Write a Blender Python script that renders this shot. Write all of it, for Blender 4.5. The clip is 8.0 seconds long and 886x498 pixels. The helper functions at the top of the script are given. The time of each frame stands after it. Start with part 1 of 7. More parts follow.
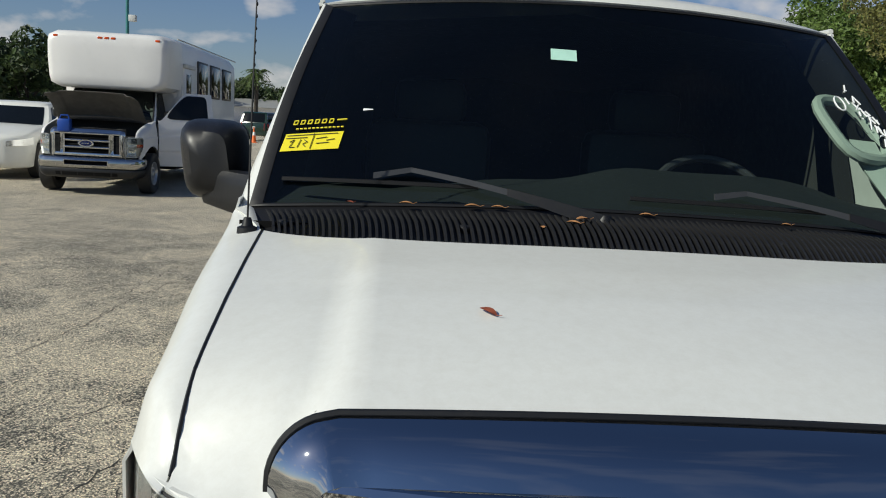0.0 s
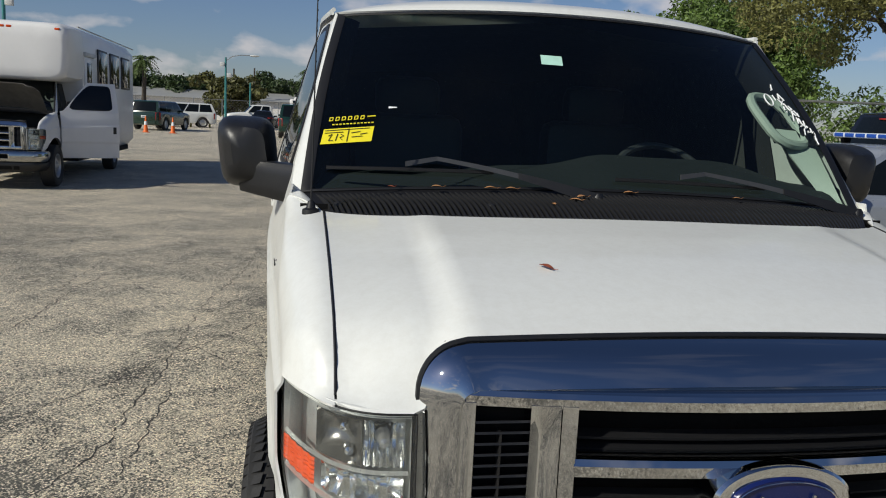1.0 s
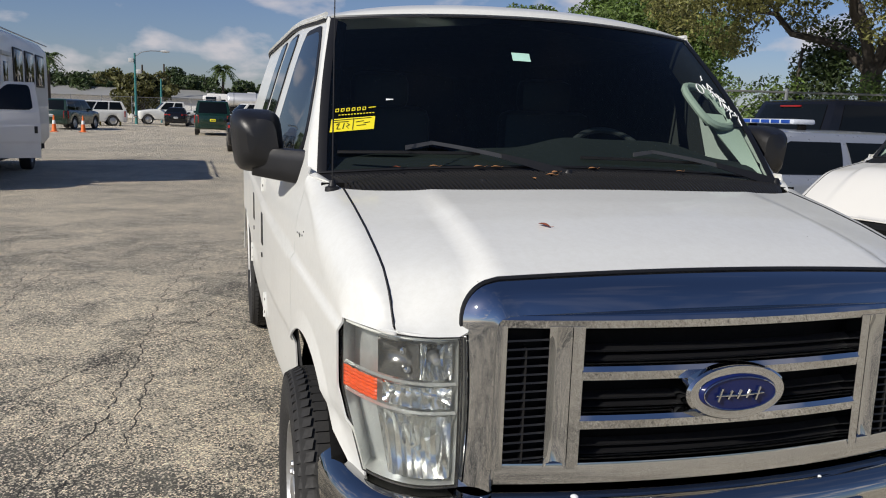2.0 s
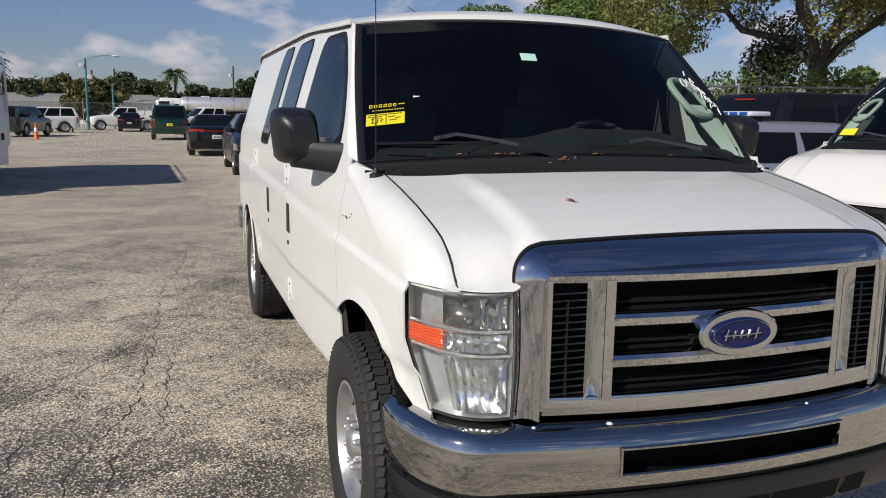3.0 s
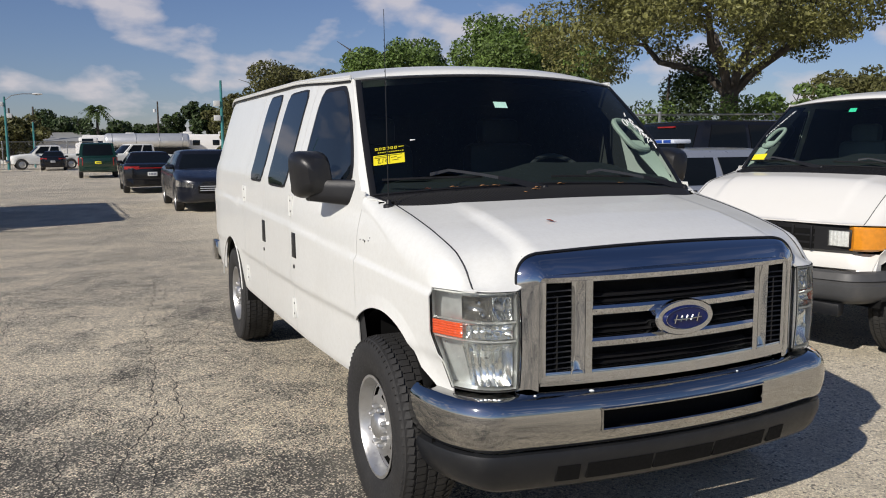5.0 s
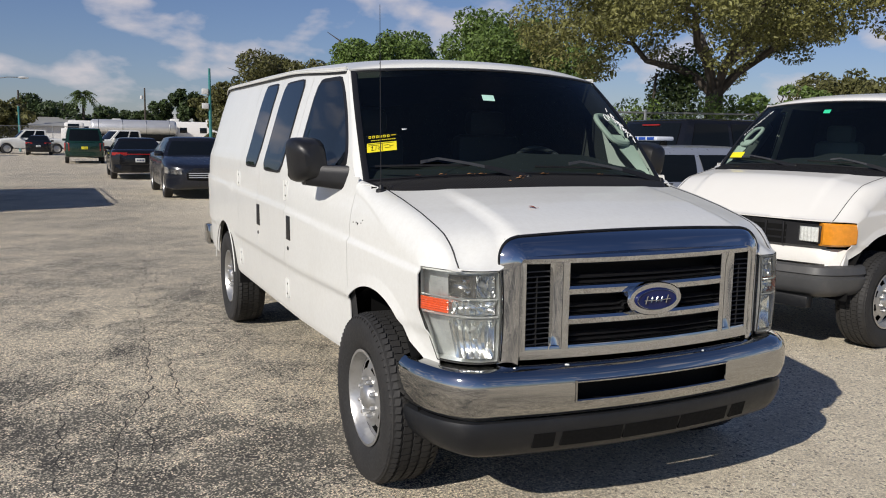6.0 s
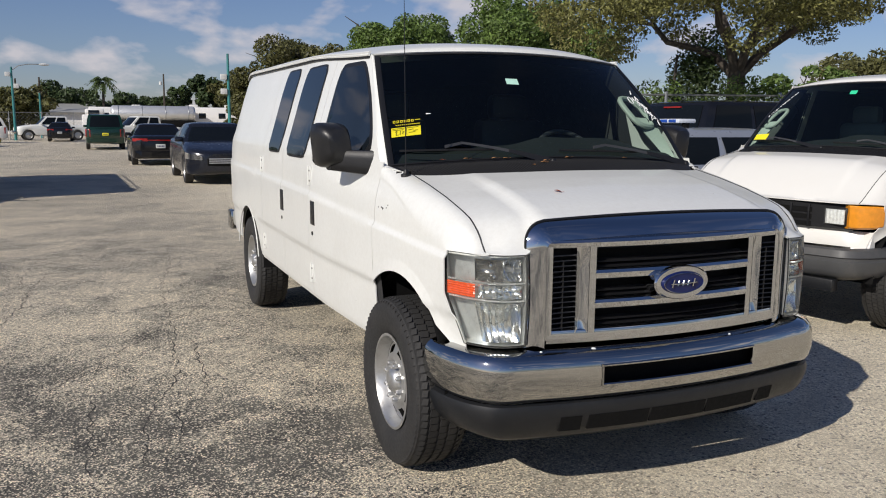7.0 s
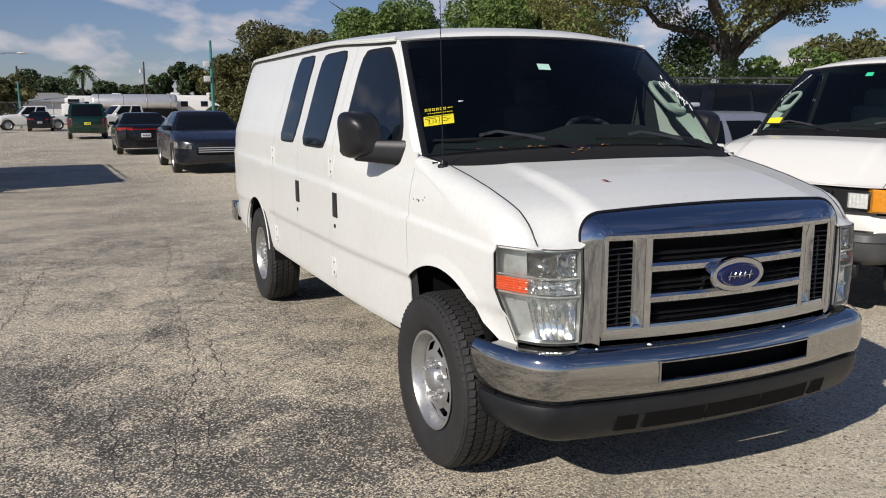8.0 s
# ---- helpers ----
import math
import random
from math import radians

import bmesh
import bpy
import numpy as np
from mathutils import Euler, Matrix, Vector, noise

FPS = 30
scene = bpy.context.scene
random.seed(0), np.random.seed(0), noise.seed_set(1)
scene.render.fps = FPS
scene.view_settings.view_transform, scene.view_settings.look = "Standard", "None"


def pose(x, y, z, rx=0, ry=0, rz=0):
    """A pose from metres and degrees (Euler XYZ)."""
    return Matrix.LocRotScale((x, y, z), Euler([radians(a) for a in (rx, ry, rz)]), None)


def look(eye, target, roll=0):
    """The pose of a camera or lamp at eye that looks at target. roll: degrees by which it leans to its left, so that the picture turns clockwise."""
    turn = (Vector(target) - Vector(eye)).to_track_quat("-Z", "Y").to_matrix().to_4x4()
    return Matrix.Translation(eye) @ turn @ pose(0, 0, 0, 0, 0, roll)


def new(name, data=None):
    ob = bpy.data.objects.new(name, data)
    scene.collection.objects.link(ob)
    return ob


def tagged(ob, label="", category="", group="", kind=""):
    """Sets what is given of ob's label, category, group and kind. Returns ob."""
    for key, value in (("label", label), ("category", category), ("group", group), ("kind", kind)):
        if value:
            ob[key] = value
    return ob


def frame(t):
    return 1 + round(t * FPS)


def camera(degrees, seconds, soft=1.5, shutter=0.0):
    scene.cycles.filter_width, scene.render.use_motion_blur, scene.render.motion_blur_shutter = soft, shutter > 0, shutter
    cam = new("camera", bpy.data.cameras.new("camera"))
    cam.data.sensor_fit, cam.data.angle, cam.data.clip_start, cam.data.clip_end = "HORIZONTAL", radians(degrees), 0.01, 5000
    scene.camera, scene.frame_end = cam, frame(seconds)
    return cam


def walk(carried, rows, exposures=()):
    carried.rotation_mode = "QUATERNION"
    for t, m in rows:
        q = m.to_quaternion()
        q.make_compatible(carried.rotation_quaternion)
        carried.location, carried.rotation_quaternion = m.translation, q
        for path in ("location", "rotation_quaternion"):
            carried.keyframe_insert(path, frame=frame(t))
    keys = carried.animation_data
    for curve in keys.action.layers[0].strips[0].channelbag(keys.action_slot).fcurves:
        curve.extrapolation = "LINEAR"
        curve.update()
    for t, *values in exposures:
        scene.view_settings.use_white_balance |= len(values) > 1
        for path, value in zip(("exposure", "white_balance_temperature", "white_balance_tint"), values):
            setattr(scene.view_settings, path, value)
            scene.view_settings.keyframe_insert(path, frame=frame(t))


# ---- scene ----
cam = camera(57.3, 8.0, soft=1.05)
PATH = [
    (0, (-0.463, -1.67, 1.559), (-0.38, 0.306, 1.259), 3.2),
    (0.5, (-0.679, -1.853, 1.564), (-0.411, 0.103, 1.246), 2.2),
    (1, (-0.843, -2.021, 1.565), (-0.506, -0.075, 1.247), 2.8),
    (1.5, (-0.965, -2.206, 1.568), (-0.529, -0.288, 1.208), 1.3),
    (2, (-1.168, -2.369, 1.541), (-0.637, -0.468, 1.216), 1.9),
    (2.2, (-1.266, -2.412, 1.509), (-0.658, -0.542, 1.145), 1.3),
    (3.3, (-1.571, -2.749, 1.52), (-0.933, -0.879, 1.208), 0.9),
    (3.5, (-1.611, -2.817, 1.544), (-0.947, -0.958, 1.226), 1.3),
    (4, (-1.803, -2.9, 1.544), (-1.082, -1.06, 1.24), -1.6),
    (4.5, (-1.935, -2.993, 1.557), (-1.135, -1.181, 1.279), -0.3),
    (4.7, (-1.968, -3.055, 1.559), (-1.184, -1.235, 1.295), -0.7),
    (5.8, (-2.102, -3.345, 1.542), (-1.273, -1.54, 1.31), 0.6),
    (6, (-2.113, -3.355, 1.538), (-1.289, -1.552, 1.272), 0.8),
    (6.5, (-2.134, -3.362, 1.536), (-1.349, -1.543, 1.261), 0.8),
    (7, (-2.146, -3.35, 1.54), (-1.365, -1.535, 1.235), 0.4),
    (7.5, (-2.177, -3.246, 1.544), (-1.407, -1.453, 1.105), 2.2),
    (8, (-2.314, -3.12, 1.552), (-1.499, -1.325, 1.212), -0.2),
]
EXPOSURES = [(0.0, -0.08, 6500, 2.0), (0.5, 0.03, 6500, 3.4), (1.0, -0.13, 6500, 5.4), (1.5, -0.05, 6500, 8.0), (3.0, 0.0, 6500, 11.0), (8.0, 0.0, 6500, 11.0)]
walk(cam, [(t, look(eye, target, roll)) for t, eye, target, roll in PATH], EXPOSURES)

# ---- world, sun, exposure ----
SUN = Vector((-1.35, -0.68, 1.0))  # towards the sun
world = bpy.data.worlds.new("sky")
scene.world = world
world.use_nodes = True
wn, wl = world.node_tree.nodes, world.node_tree.links
wn.clear()


def wnode(kind, **values):
    n = wn.new(kind)
    for key, value in values.items():
        n.inputs[key].default_value = value
    return n


sky = wn.new("ShaderNodeTexSky")
sky.sky_type = "NISHITA"
sky.sun_disc = False
sky.sun_elevation = math.atan2(SUN.z, math.hypot(SUN.x, SUN.y))
sky.sun_rotation = math.atan2(SUN.x, SUN.y)
sky.air_density, sky.dust_density, sky.ozone_density = 1.0, 0.35, 3.2
coord = wn.new("ShaderNodeTexCoord")
sep = wn.new("ShaderNodeSeparateXYZ")
wl.new(coord.outputs["Generated"], sep.inputs[0])
lift = wn.new("ShaderNodeMath")
lift.operation = "ADD"
lift.inputs[1].default_value = 0.42
wl.new(sep.outputs[2], lift.inputs[0])
flat = []
for axis in (0, 1):
    d = wn.new("ShaderNodeMath")
    d.operation = "DIVIDE"
    wl.new(sep.outputs[axis], d.inputs[0])
    wl.new(lift.outputs[0], d.inputs[1])
    flat.append(d)
comb = wn.new("ShaderNodeCombineXYZ")
wl.new(flat[0].outputs[0], comb.inputs[0])
wl.new(flat[1].outputs[0], comb.inputs[1])
puffs = wnode("ShaderNodeTexNoise", Scale=4.6, Detail=8.0, Roughness=0.50, Distortion=0.1)
banks = wnode("ShaderNodeTexNoise", Scale=0.7, Detail=2.0)
for n in (puffs, banks):
    wl.new(comb.outputs[0], n.inputs["Vector"])
both = wn.new("ShaderNodeMath")
both.operation = "MULTIPLY_ADD"
both.inputs[1].default_value = 0.55
wl.new(banks.outputs[0], both.inputs[0])
wl.new(puffs.outputs[0], both.inputs[2])
ramp = wn.new("ShaderNodeValToRGB")
ramp.color_ramp.elements[0].position, ramp.color_ramp.elements[1].position = 0.82, 0.95
wl.new(both.outputs[0], ramp.inputs[0])
soften = wn.new("ShaderNodeMath")
soften.operation = "MULTIPLY"
wl.new(ramp.outputs[0], soften.inputs[0])
height = wn.new("ShaderNodeMapRange")
for slot, value in ((1, 0.22), (2, 0.55), (3, 0.75), (4, 0.05)):
    height.inputs[slot].default_value = value
wl.new(sep.outputs[2], height.inputs[0])
wl.new(height.outputs[0], soften.inputs[1])
mix = wn.new("ShaderNodeMix")
mix.data_type = "RGBA"
mix.inputs[7].default_value = (11.0, 10.3, 10.6, 1)
wl.new(soften.outputs[0], mix.inputs[0])
tint = wn.new("ShaderNodeMix")
tint.data_type, tint.blend_type = "RGBA", "MULTIPLY"
tint.inputs[0].default_value = 1.0
tint.inputs[7].default_value = (0.97, 0.99, 1.23, 1)
wl.new(sky.outputs[0], tint.inputs[6])
wl.new(tint.outputs[2], mix.inputs[6])
back = wnode("ShaderNodeBackground", Strength=0.059)
wl.new(mix.outputs[2], back.inputs[0])
wl.new(back.outputs[0], wn.new("ShaderNodeOutputWorld").inputs[0])

sun_data = bpy.data.lights.new("sun", "SUN")
sun_data.energy, sun_data.angle, sun_data.color = 4.4, radians(0.53), (1.0, 0.94, 0.85)
sun_lamp = new("sun", sun_data)
sun_lamp.matrix_world = look(tuple(SUN * 20), (0, 0, 0))



# ---- materials ----
def mat(name, base, rough=0.5, metal=0.0, var=0.12, scale=6.0, bump=0.0, fine=90.0, coat=0.0, spec=0.5, dirt=None, dirt_amount=0.0, by_piece=0.0, wear=0.0):
    """A painted, moulded or worn surface: tint that varies at two scales, optional dirt blotches, relief and gloss variation."""
    m = bpy.data.materials.new(name)
    m.use_nodes = True
    n, l = m.node_tree.nodes, m.node_tree.links
    b = n["Principled BSDF"]
    tc = n.new("ShaderNodeTexCoord")

    def noise_at(s, detail=4.0, rough_=0.55):
        t = n.new("ShaderNodeTexNoise")
        t.inputs["Scale"].default_value, t.inputs["Detail"].default_value, t.inputs["Roughness"].default_value = s, detail, rough_
        l.new(tc.outputs["Object"], t.inputs["Vector"])
        return t

    def blend(fac, a, c, how="MIX"):
        x = n.new("ShaderNodeMix")
        x.data_type, x.blend_type = "RGBA", how
        for value, slot in ((fac, 0), (a, 6), (c, 7)):
            if hasattr(value, "links"):
                l.new(value, x.inputs[slot])
            else:
                x.inputs[slot].default_value = value
        return x.outputs[2]

    def ranged(src, lo, hi, a=0.3, c=0.7):
        r = n.new("ShaderNodeMapRange")
        r.inputs[1].default_value, r.inputs[2].default_value, r.inputs[3].default_value, r.inputs[4].default_value = a, c, lo, hi
        l.new(src, r.inputs[0])
        return r.outputs[0]

    col = (*base, 1)
    big, small = noise_at(scale), noise_at(scale * 9, 6.0)
    dark = tuple(v * (1 - var) for v in base) + (1,)
    light = tuple(min(1, v * (1 + var * 0.7)) for v in base) + (1,)
    out = blend(ranged(big.outputs[0], 0, 1), dark, light)
    out = blend(ranged(small.outputs[0], 0, 0.5), out, col)
    if by_piece:
        info = n.new("ShaderNodeObjectInfo")
        v = ranged(info.outputs["Random"], 1 - by_piece, 1 + by_piece, 0, 1)
        g = n.new("ShaderNodeCombineColor")
        for k in range(3):
            l.new(v, g.inputs[k])
        out = blend(1.0, out, g.outputs[0], "MULTIPLY")
    if dirt:
        spots = noise_at(scale * 2.3, 9.0, 0.7)
        out = blend(ranged(spots.outputs[0], 0, dirt_amount, 0.5, 0.72), out, (*dirt, 1))
    l.new(out, b.inputs["Base Color"])
    b.inputs["Metallic"].default_value = metal
    b.inputs["Coat Weight"].default_value = coat
    b.inputs["Coat Roughness"].default_value = 0.06
    b.inputs["Specular IOR Level"].default_value = spec
    l.new(ranged(small.outputs[0], max(0.02, rough * (0.85 - wear)), min(1, rough * (1.15 + wear)), 0.25, 0.75), b.inputs["Roughness"])
    if bump:
        f = noise_at(fine, 5.0, 0.6)
        bp = n.new("ShaderNodeBump")
        bp.inputs["Strength"].default_value, bp.inputs["Distance"].default_value = 0.6, bump
        l.new(f.outputs[0], bp.inputs["Height"])
        l.new(bp.outputs[0], b.inputs["Normal"])
    return m


def glass(name, tint, see=0.2, rough=0.02):
    """Window glass: a tinted see-through pane under a Fresnel gloss."""
    m = bpy.data.materials.new(name)
    m.use_nodes = True
    n, l = m.node_tree.nodes, m.node_tree.links
    n.clear()
    clear, gloss, mixer = n.new("ShaderNodeBsdfTransparent"), n.new("ShaderNodeBsdfGlossy"), n.new("ShaderNodeMixShader")
    clear.inputs[0].default_value = (*(see * v for v in tint), 1)
    gloss.inputs["Roughness"].default_value = rough
    fr = n.new("ShaderNodeFresnel")
    fr.inputs[0].default_value = 1.45
    l.new(fr.outputs[0], mixer.inputs[0])
    l.new(clear.outputs[0], mixer.inputs[1])
    l.new(gloss.outputs[0], mixer.inputs[2])
    l.new(mixer.outputs[0], n.new("ShaderNodeOutputMaterial").inputs[0])
    return m


WHITE = mat("white_paint", (0.730, 0.738, 0.705), 0.34, var=0.03, scale=1.7, coat=0.35, wear=-0.12, dirt=(0.56, 0.54, 0.48), dirt_amount=0.16)
_n, _l = WHITE.node_tree.nodes, WHITE.node_tree.links
_b = _n["Principled BSDF"]
_src = _b.inputs["Base Color"].links[0].from_socket
_tc = _n.new("ShaderNodeTexCoord")
_dots = _n.new("ShaderNodeTexVoronoi")
_dots.inputs["Scale"].default_value = 9.0
_grime = _n.new("ShaderNodeTexNoise")
_grime.inputs["Scale"].default_value, _grime.inputs["Detail"].default_value, _grime.inputs["Roughness"].default_value = 42.0, 8.0, 0.8
for _k in (_dots, _grime):
    _l.new(_tc.outputs["Object"], _k.inputs["Vector"])
_near = _n.new("ShaderNodeMapRange")
for _slot, _value in ((1, 0.012), (2, 0.026), (3, 0.75), (4, 0.0)):
    _near.inputs[_slot].default_value = _value
_l.new(_dots.outputs["Distance"], _near.inputs[0])
_film = _n.new("ShaderNodeMapRange")
for _slot, _value in ((1, 0.40), (2, 0.75), (3, 0.0), (4, 0.30)):
    _film.inputs[_slot].default_value = _value
_l.new(_grime.outputs[0], _film.inputs[0])
for _fac, _colour in ((_film, (0.52, 0.50, 0.44, 1)), (_near, (0.10, 0.08, 0.06, 1))):
    _mx = _n.new("ShaderNodeMix")
    _mx.data_type = "RGBA"
    _mx.inputs[7].default_value = _colour
    _l.new(_fac.outputs[0], _mx.inputs[0])
    _l.new(_src, _mx.inputs[6])
    _src = _mx.outputs[2]
_l.new(_src, _b.inputs["Base Color"])
WHITE_B = mat("cream_white_paint", (0.72, 0.712, 0.672), 0.32, var=0.03, scale=1.3, coat=0.4, dirt=(0.6, 0.56, 0.47), dirt_amount=0.10)
WHITE_C = mat("white_fibreglass", (0.78, 0.77, 0.75), 0.38, var=0.05, scale=0.8, coat=0.2, dirt=(0.5, 0.49, 0.46), dirt_amount=0.18)
CHROME = mat("chrome", (0.56, 0.57, 0.58), 0.03, 1.0, var=0.02, scale=2)
CHROME_D = mat("pitted_chrome", (0.50, 0.495, 0.475), 0.05, 1.0, var=0.05, scale=3, wear=0.1, dirt=(0.34, 0.32, 0.28), dirt_amount=0.16)
SILVER = mat("silver_wheel_paint", (0.52, 0.52, 0.51), 0.36, 0.8, var=0.12, scale=9, dirt=(0.25, 0.22, 0.18), dirt_amount=0.4)
ALUMINIUM = mat("polished_aluminium", (0.62, 0.63, 0.64), 0.42, 0.55, var=0.1, scale=1.2)
RUBBER = mat("tyre_rubber", (0.020, 0.0195, 0.019), 0.72, var=0.3, scale=9, bump=0.0008, fine=160, dirt=(0.045, 0.040, 0.034), dirt_amount=0.3)
PLASTIC = mat("black_textured_plastic", (0.0105, 0.0105, 0.0115), 0.40, var=0.2, scale=8, bump=0.0005, fine=700, dirt=(0.035, 0.034, 0.031), dirt_amount=0.18)
COWL = mat("weathered_black_cowl", (0.015, 0.015, 0.016), 0.5, var=0.3, scale=12, bump=0.0005, fine=300, dirt=(0.05, 0.047, 0.042), dirt_amount=0.22)
VALANCE = mat("grey_black_bumper_plastic", (0.009, 0.010, 0.012), 0.42, var=0.25, scale=5, bump=0.0005, fine=400, dirt=(0.05, 0.047, 0.042), dirt_amount=0.16)
GREY_BUMPER = mat("dark_grey_bumper_plastic", (0.060, 0.061, 0.062), 0.45, var=0.15, scale=4, bump=0.0005, fine=400, dirt=(0.14, 0.13, 0.12), dirt_amount=0.25)
WIPER = mat("black_wiper_metal", (0.045, 0.046, 0.048), 0.34, var=0.15, scale=20)
# black for dark parts, and for recesses whose shade is put into the colour
DARK = mat("black_parts_and_shade", (0.006, 0.006, 0.006), 0.8, var=0.2, scale=8, spec=0.15)
GASKET = mat("rubber_gasket", (0.007, 0.007, 0.008), 0.5, var=0.2, scale=10)
SEAM = mat("panel_gap", (0.02, 0.02, 0.02), 0.8, var=0.2, scale=10)
TRIM_G = mat("grey_green_interior_trim", (0.38, 0.42, 0.375), 0.6, var=0.06, scale=6, bump=0.0003, fine=500)
# dashboard and seats below their own tone: cab shade is put into the colour
DASH = mat("shade_darkened_dashboard", (0.0058, 0.0085, 0.0092), 0.85, var=0.1, scale=5, bump=0.0003, fine=500)
SEAT = mat("shade_darkened_seat_vinyl", (0.011, 0.011, 0.012), 0.6, var=0.12, scale=6)
PALE_SEAT = mat("pale_grey_seat_vinyl", (0.10, 0.11, 0.10), 0.6, var=0.12, scale=6)
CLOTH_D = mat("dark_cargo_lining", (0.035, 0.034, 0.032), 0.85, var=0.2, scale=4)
WINDSHIELD = glass("windscreen_glass", (0.78, 0.98, 0.92), 0.82)
PRIVACY = glass("privacy_glass", (0.8, 0.9, 1.0), 0.07)
CLEAR = glass("clear_lens", (0.97, 0.99, 0.98), 0.96)
_n, _l = CLEAR.node_tree.nodes, CLEAR.node_tree.links
_haze, _milk = _n.new("ShaderNodeMixShader"), _n.new("ShaderNodeBsdfDiffuse")
_haze.inputs[0].default_value = 0.035
_milk.inputs[0].default_value = (0.78, 0.80, 0.76, 1)
_old = next(k for k in _n if k.bl_idname == "ShaderNodeMixShader" and k != _haze)
_l.new(_old.outputs[0], _haze.inputs[1])
_l.new(_milk.outputs[0], _haze.inputs[2])
_l.new(_haze.outputs[0], next(k for k in _n if k.bl_idname == "ShaderNodeOutputMaterial").inputs[0])
_n, _l = WINDSHIELD.node_tree.nodes, WINDSHIELD.node_tree.links
# faint blue diffuse veil, painted in for the sky's sheen on the glass
_sky_veil, _film = _n.new("ShaderNodeMixShader"), _n.new("ShaderNodeBsdfDiffuse")
_sky_veil.inputs[0].default_value = 0.0022
_film.inputs[0].default_value = (0.46, 0.66, 0.84, 1)
_old = next(k for k in _n if k.bl_idname == "ShaderNodeMixShader" and k != _sky_veil)
_l.new(_old.outputs[0], _sky_veil.inputs[1])
_l.new(_film.outputs[0], _sky_veil.inputs[2])
_l.new(_sky_veil.outputs[0], next(k for k in _n if k.bl_idname == "ShaderNodeOutputMaterial").inputs[0])
CAB_GLASS = glass("clear_cab_glass", (0.86, 0.98, 0.92), 0.72)
CAR_GLASS = glass("car_glass", (0.75, 0.9, 0.88), 0.22)
LAMP_DARK = mat("smoked_lamp_bowl", (0.24, 0.235, 0.22), 0.18, 0.8, var=0.3, scale=30)
REFLECTOR = mat("lamp_reflector", (0.90, 0.91, 0.90), 0.16, 1.0, var=0.1, scale=30, bump=0.0012, fine=55)
SEALED = mat("sealed_beam_silver", (0.80, 0.81, 0.80), 0.38, 0.45, var=0.25, scale=40, bump=0.0015, fine=60)
LAMP_BODY = mat("lamp_housing", (0.72, 0.74, 0.73), 0.30, 0.75, var=0.15, scale=30, bump=0.0008, fine=45)
AMBER = mat("amber_lens", (0.62, 0.070, 0.001), 0.22, var=0.25, scale=40, coat=0.15, bump=0.0006, fine=120)
AMBER_D = mat("amber_corner_lens", (0.72, 0.27, 0.02), 0.2, var=0.18, scale=30, coat=0.6, bump=0.0008, fine=110)
RED = mat("red_lens", (0.30, 0.010, 0.009), 0.2, var=0.2, scale=30, coat=0.5)
BLUE_BADGE = mat("blue_badge_enamel", (0.007, 0.014, 0.085), 0.25, var=0.06, scale=30, coat=0.2, spec=0.3)
YELLOW = mat("yellow_sticker", (0.83, 0.71, 0.02), 0.45, var=0.05, scale=30)
INK = mat("black_ink", (0.015, 0.015, 0.013), 0.5, var=0.1, scale=30)
MINT = mat("mint_sticker", (0.45, 0.72, 0.60), 0.5, var=0.08, scale=30)
GREEN_TAG = mat("green_sticker", (0.03, 0.55, 0.28), 0.5, var=0.08, scale=30)
CHALK = mat("white_window_paint", (0.80, 0.82, 0.82), 0.7, var=0.1, scale=60)
LEAF_RED = mat("dry_red_leaf", (0.26, 0.065, 0.03), 0.6, var=0.3, scale=90)
LEAF_TAN = mat("dry_tan_leaf", (0.45, 0.22, 0.09), 0.65, var=0.3, scale=90)
NAVY = mat("dark_grey_blue_car_paint", (0.013, 0.015, 0.022), 0.25, 0.2, var=0.06, scale=2, coat=0.35)
BLACK_P = mat("black_car_paint", (0.007, 0.007, 0.008), 0.2, var=0.1, scale=2, coat=0.3, spec=0.4)
GREEN_P = mat("dark_green_car_paint", (0.003, 0.024, 0.013), 0.25, var=0.08, scale=2, coat=0.7)
SILVER_P = mat("silver_car_paint", (0.42, 0.45, 0.50), 0.3, 0.55, var=0.05, scale=2, coat=0.7)
TEAL = mat("teal_pole_paint", (0.03, 0.19, 0.19), 0.5, var=0.2, scale=3, dirt=(0.1, 0.09, 0.07), dirt_amount=0.3)
GALV = mat("galvanised_steel", (0.36, 0.37, 0.37), 0.45, 0.8, var=0.2, scale=5)
GREYBOX = mat("grey_junction_box", (0.55, 0.56, 0.55), 0.5, var=0.06, scale=6)
BARK = mat("grey_brown_bark", (0.062, 0.052, 0.042), 0.9, var=0.45, scale=5, bump=0.012, fine=28)
ORANGE = mat("orange_cone_plastic", (0.80, 0.16, 0.02), 0.5, var=0.15, scale=8)
WOOD_F = mat("weathered_fence", (0.10, 0.085, 0.07), 0.85, var=0.35, scale=3, bump=0.002, fine=40, by_piece=0.2)
ROOF_M = mat("pale_metal_roof", (0.42, 0.42, 0.40), 0.5, 0.3, var=0.12, scale=0.6)
SCREEN = mat("dark_fence_screen", (0.018, 0.02, 0.02), 0.9, var=0.25, scale=1.5, bump=0.002, fine=30)
YELLOW_P = mat("yellow_post_paint", (0.62, 0.5, 0.12), 0.6, var=0.2, scale=6)
ENGINE = mat("oily_engine_parts", (0.05, 0.048, 0.045), 0.55, 0.3, var=0.5, scale=14, bump=0.004, fine=30)
BLUE_CASE = mat("blue_plastic_case", (0.012, 0.06, 0.32), 0.35, var=0.1, scale=10)
HOOD_IN = mat("bare_hood_underside", (0.10, 0.095, 0.085), 0.7, var=0.35, scale=6, bump=0.003, fine=30)


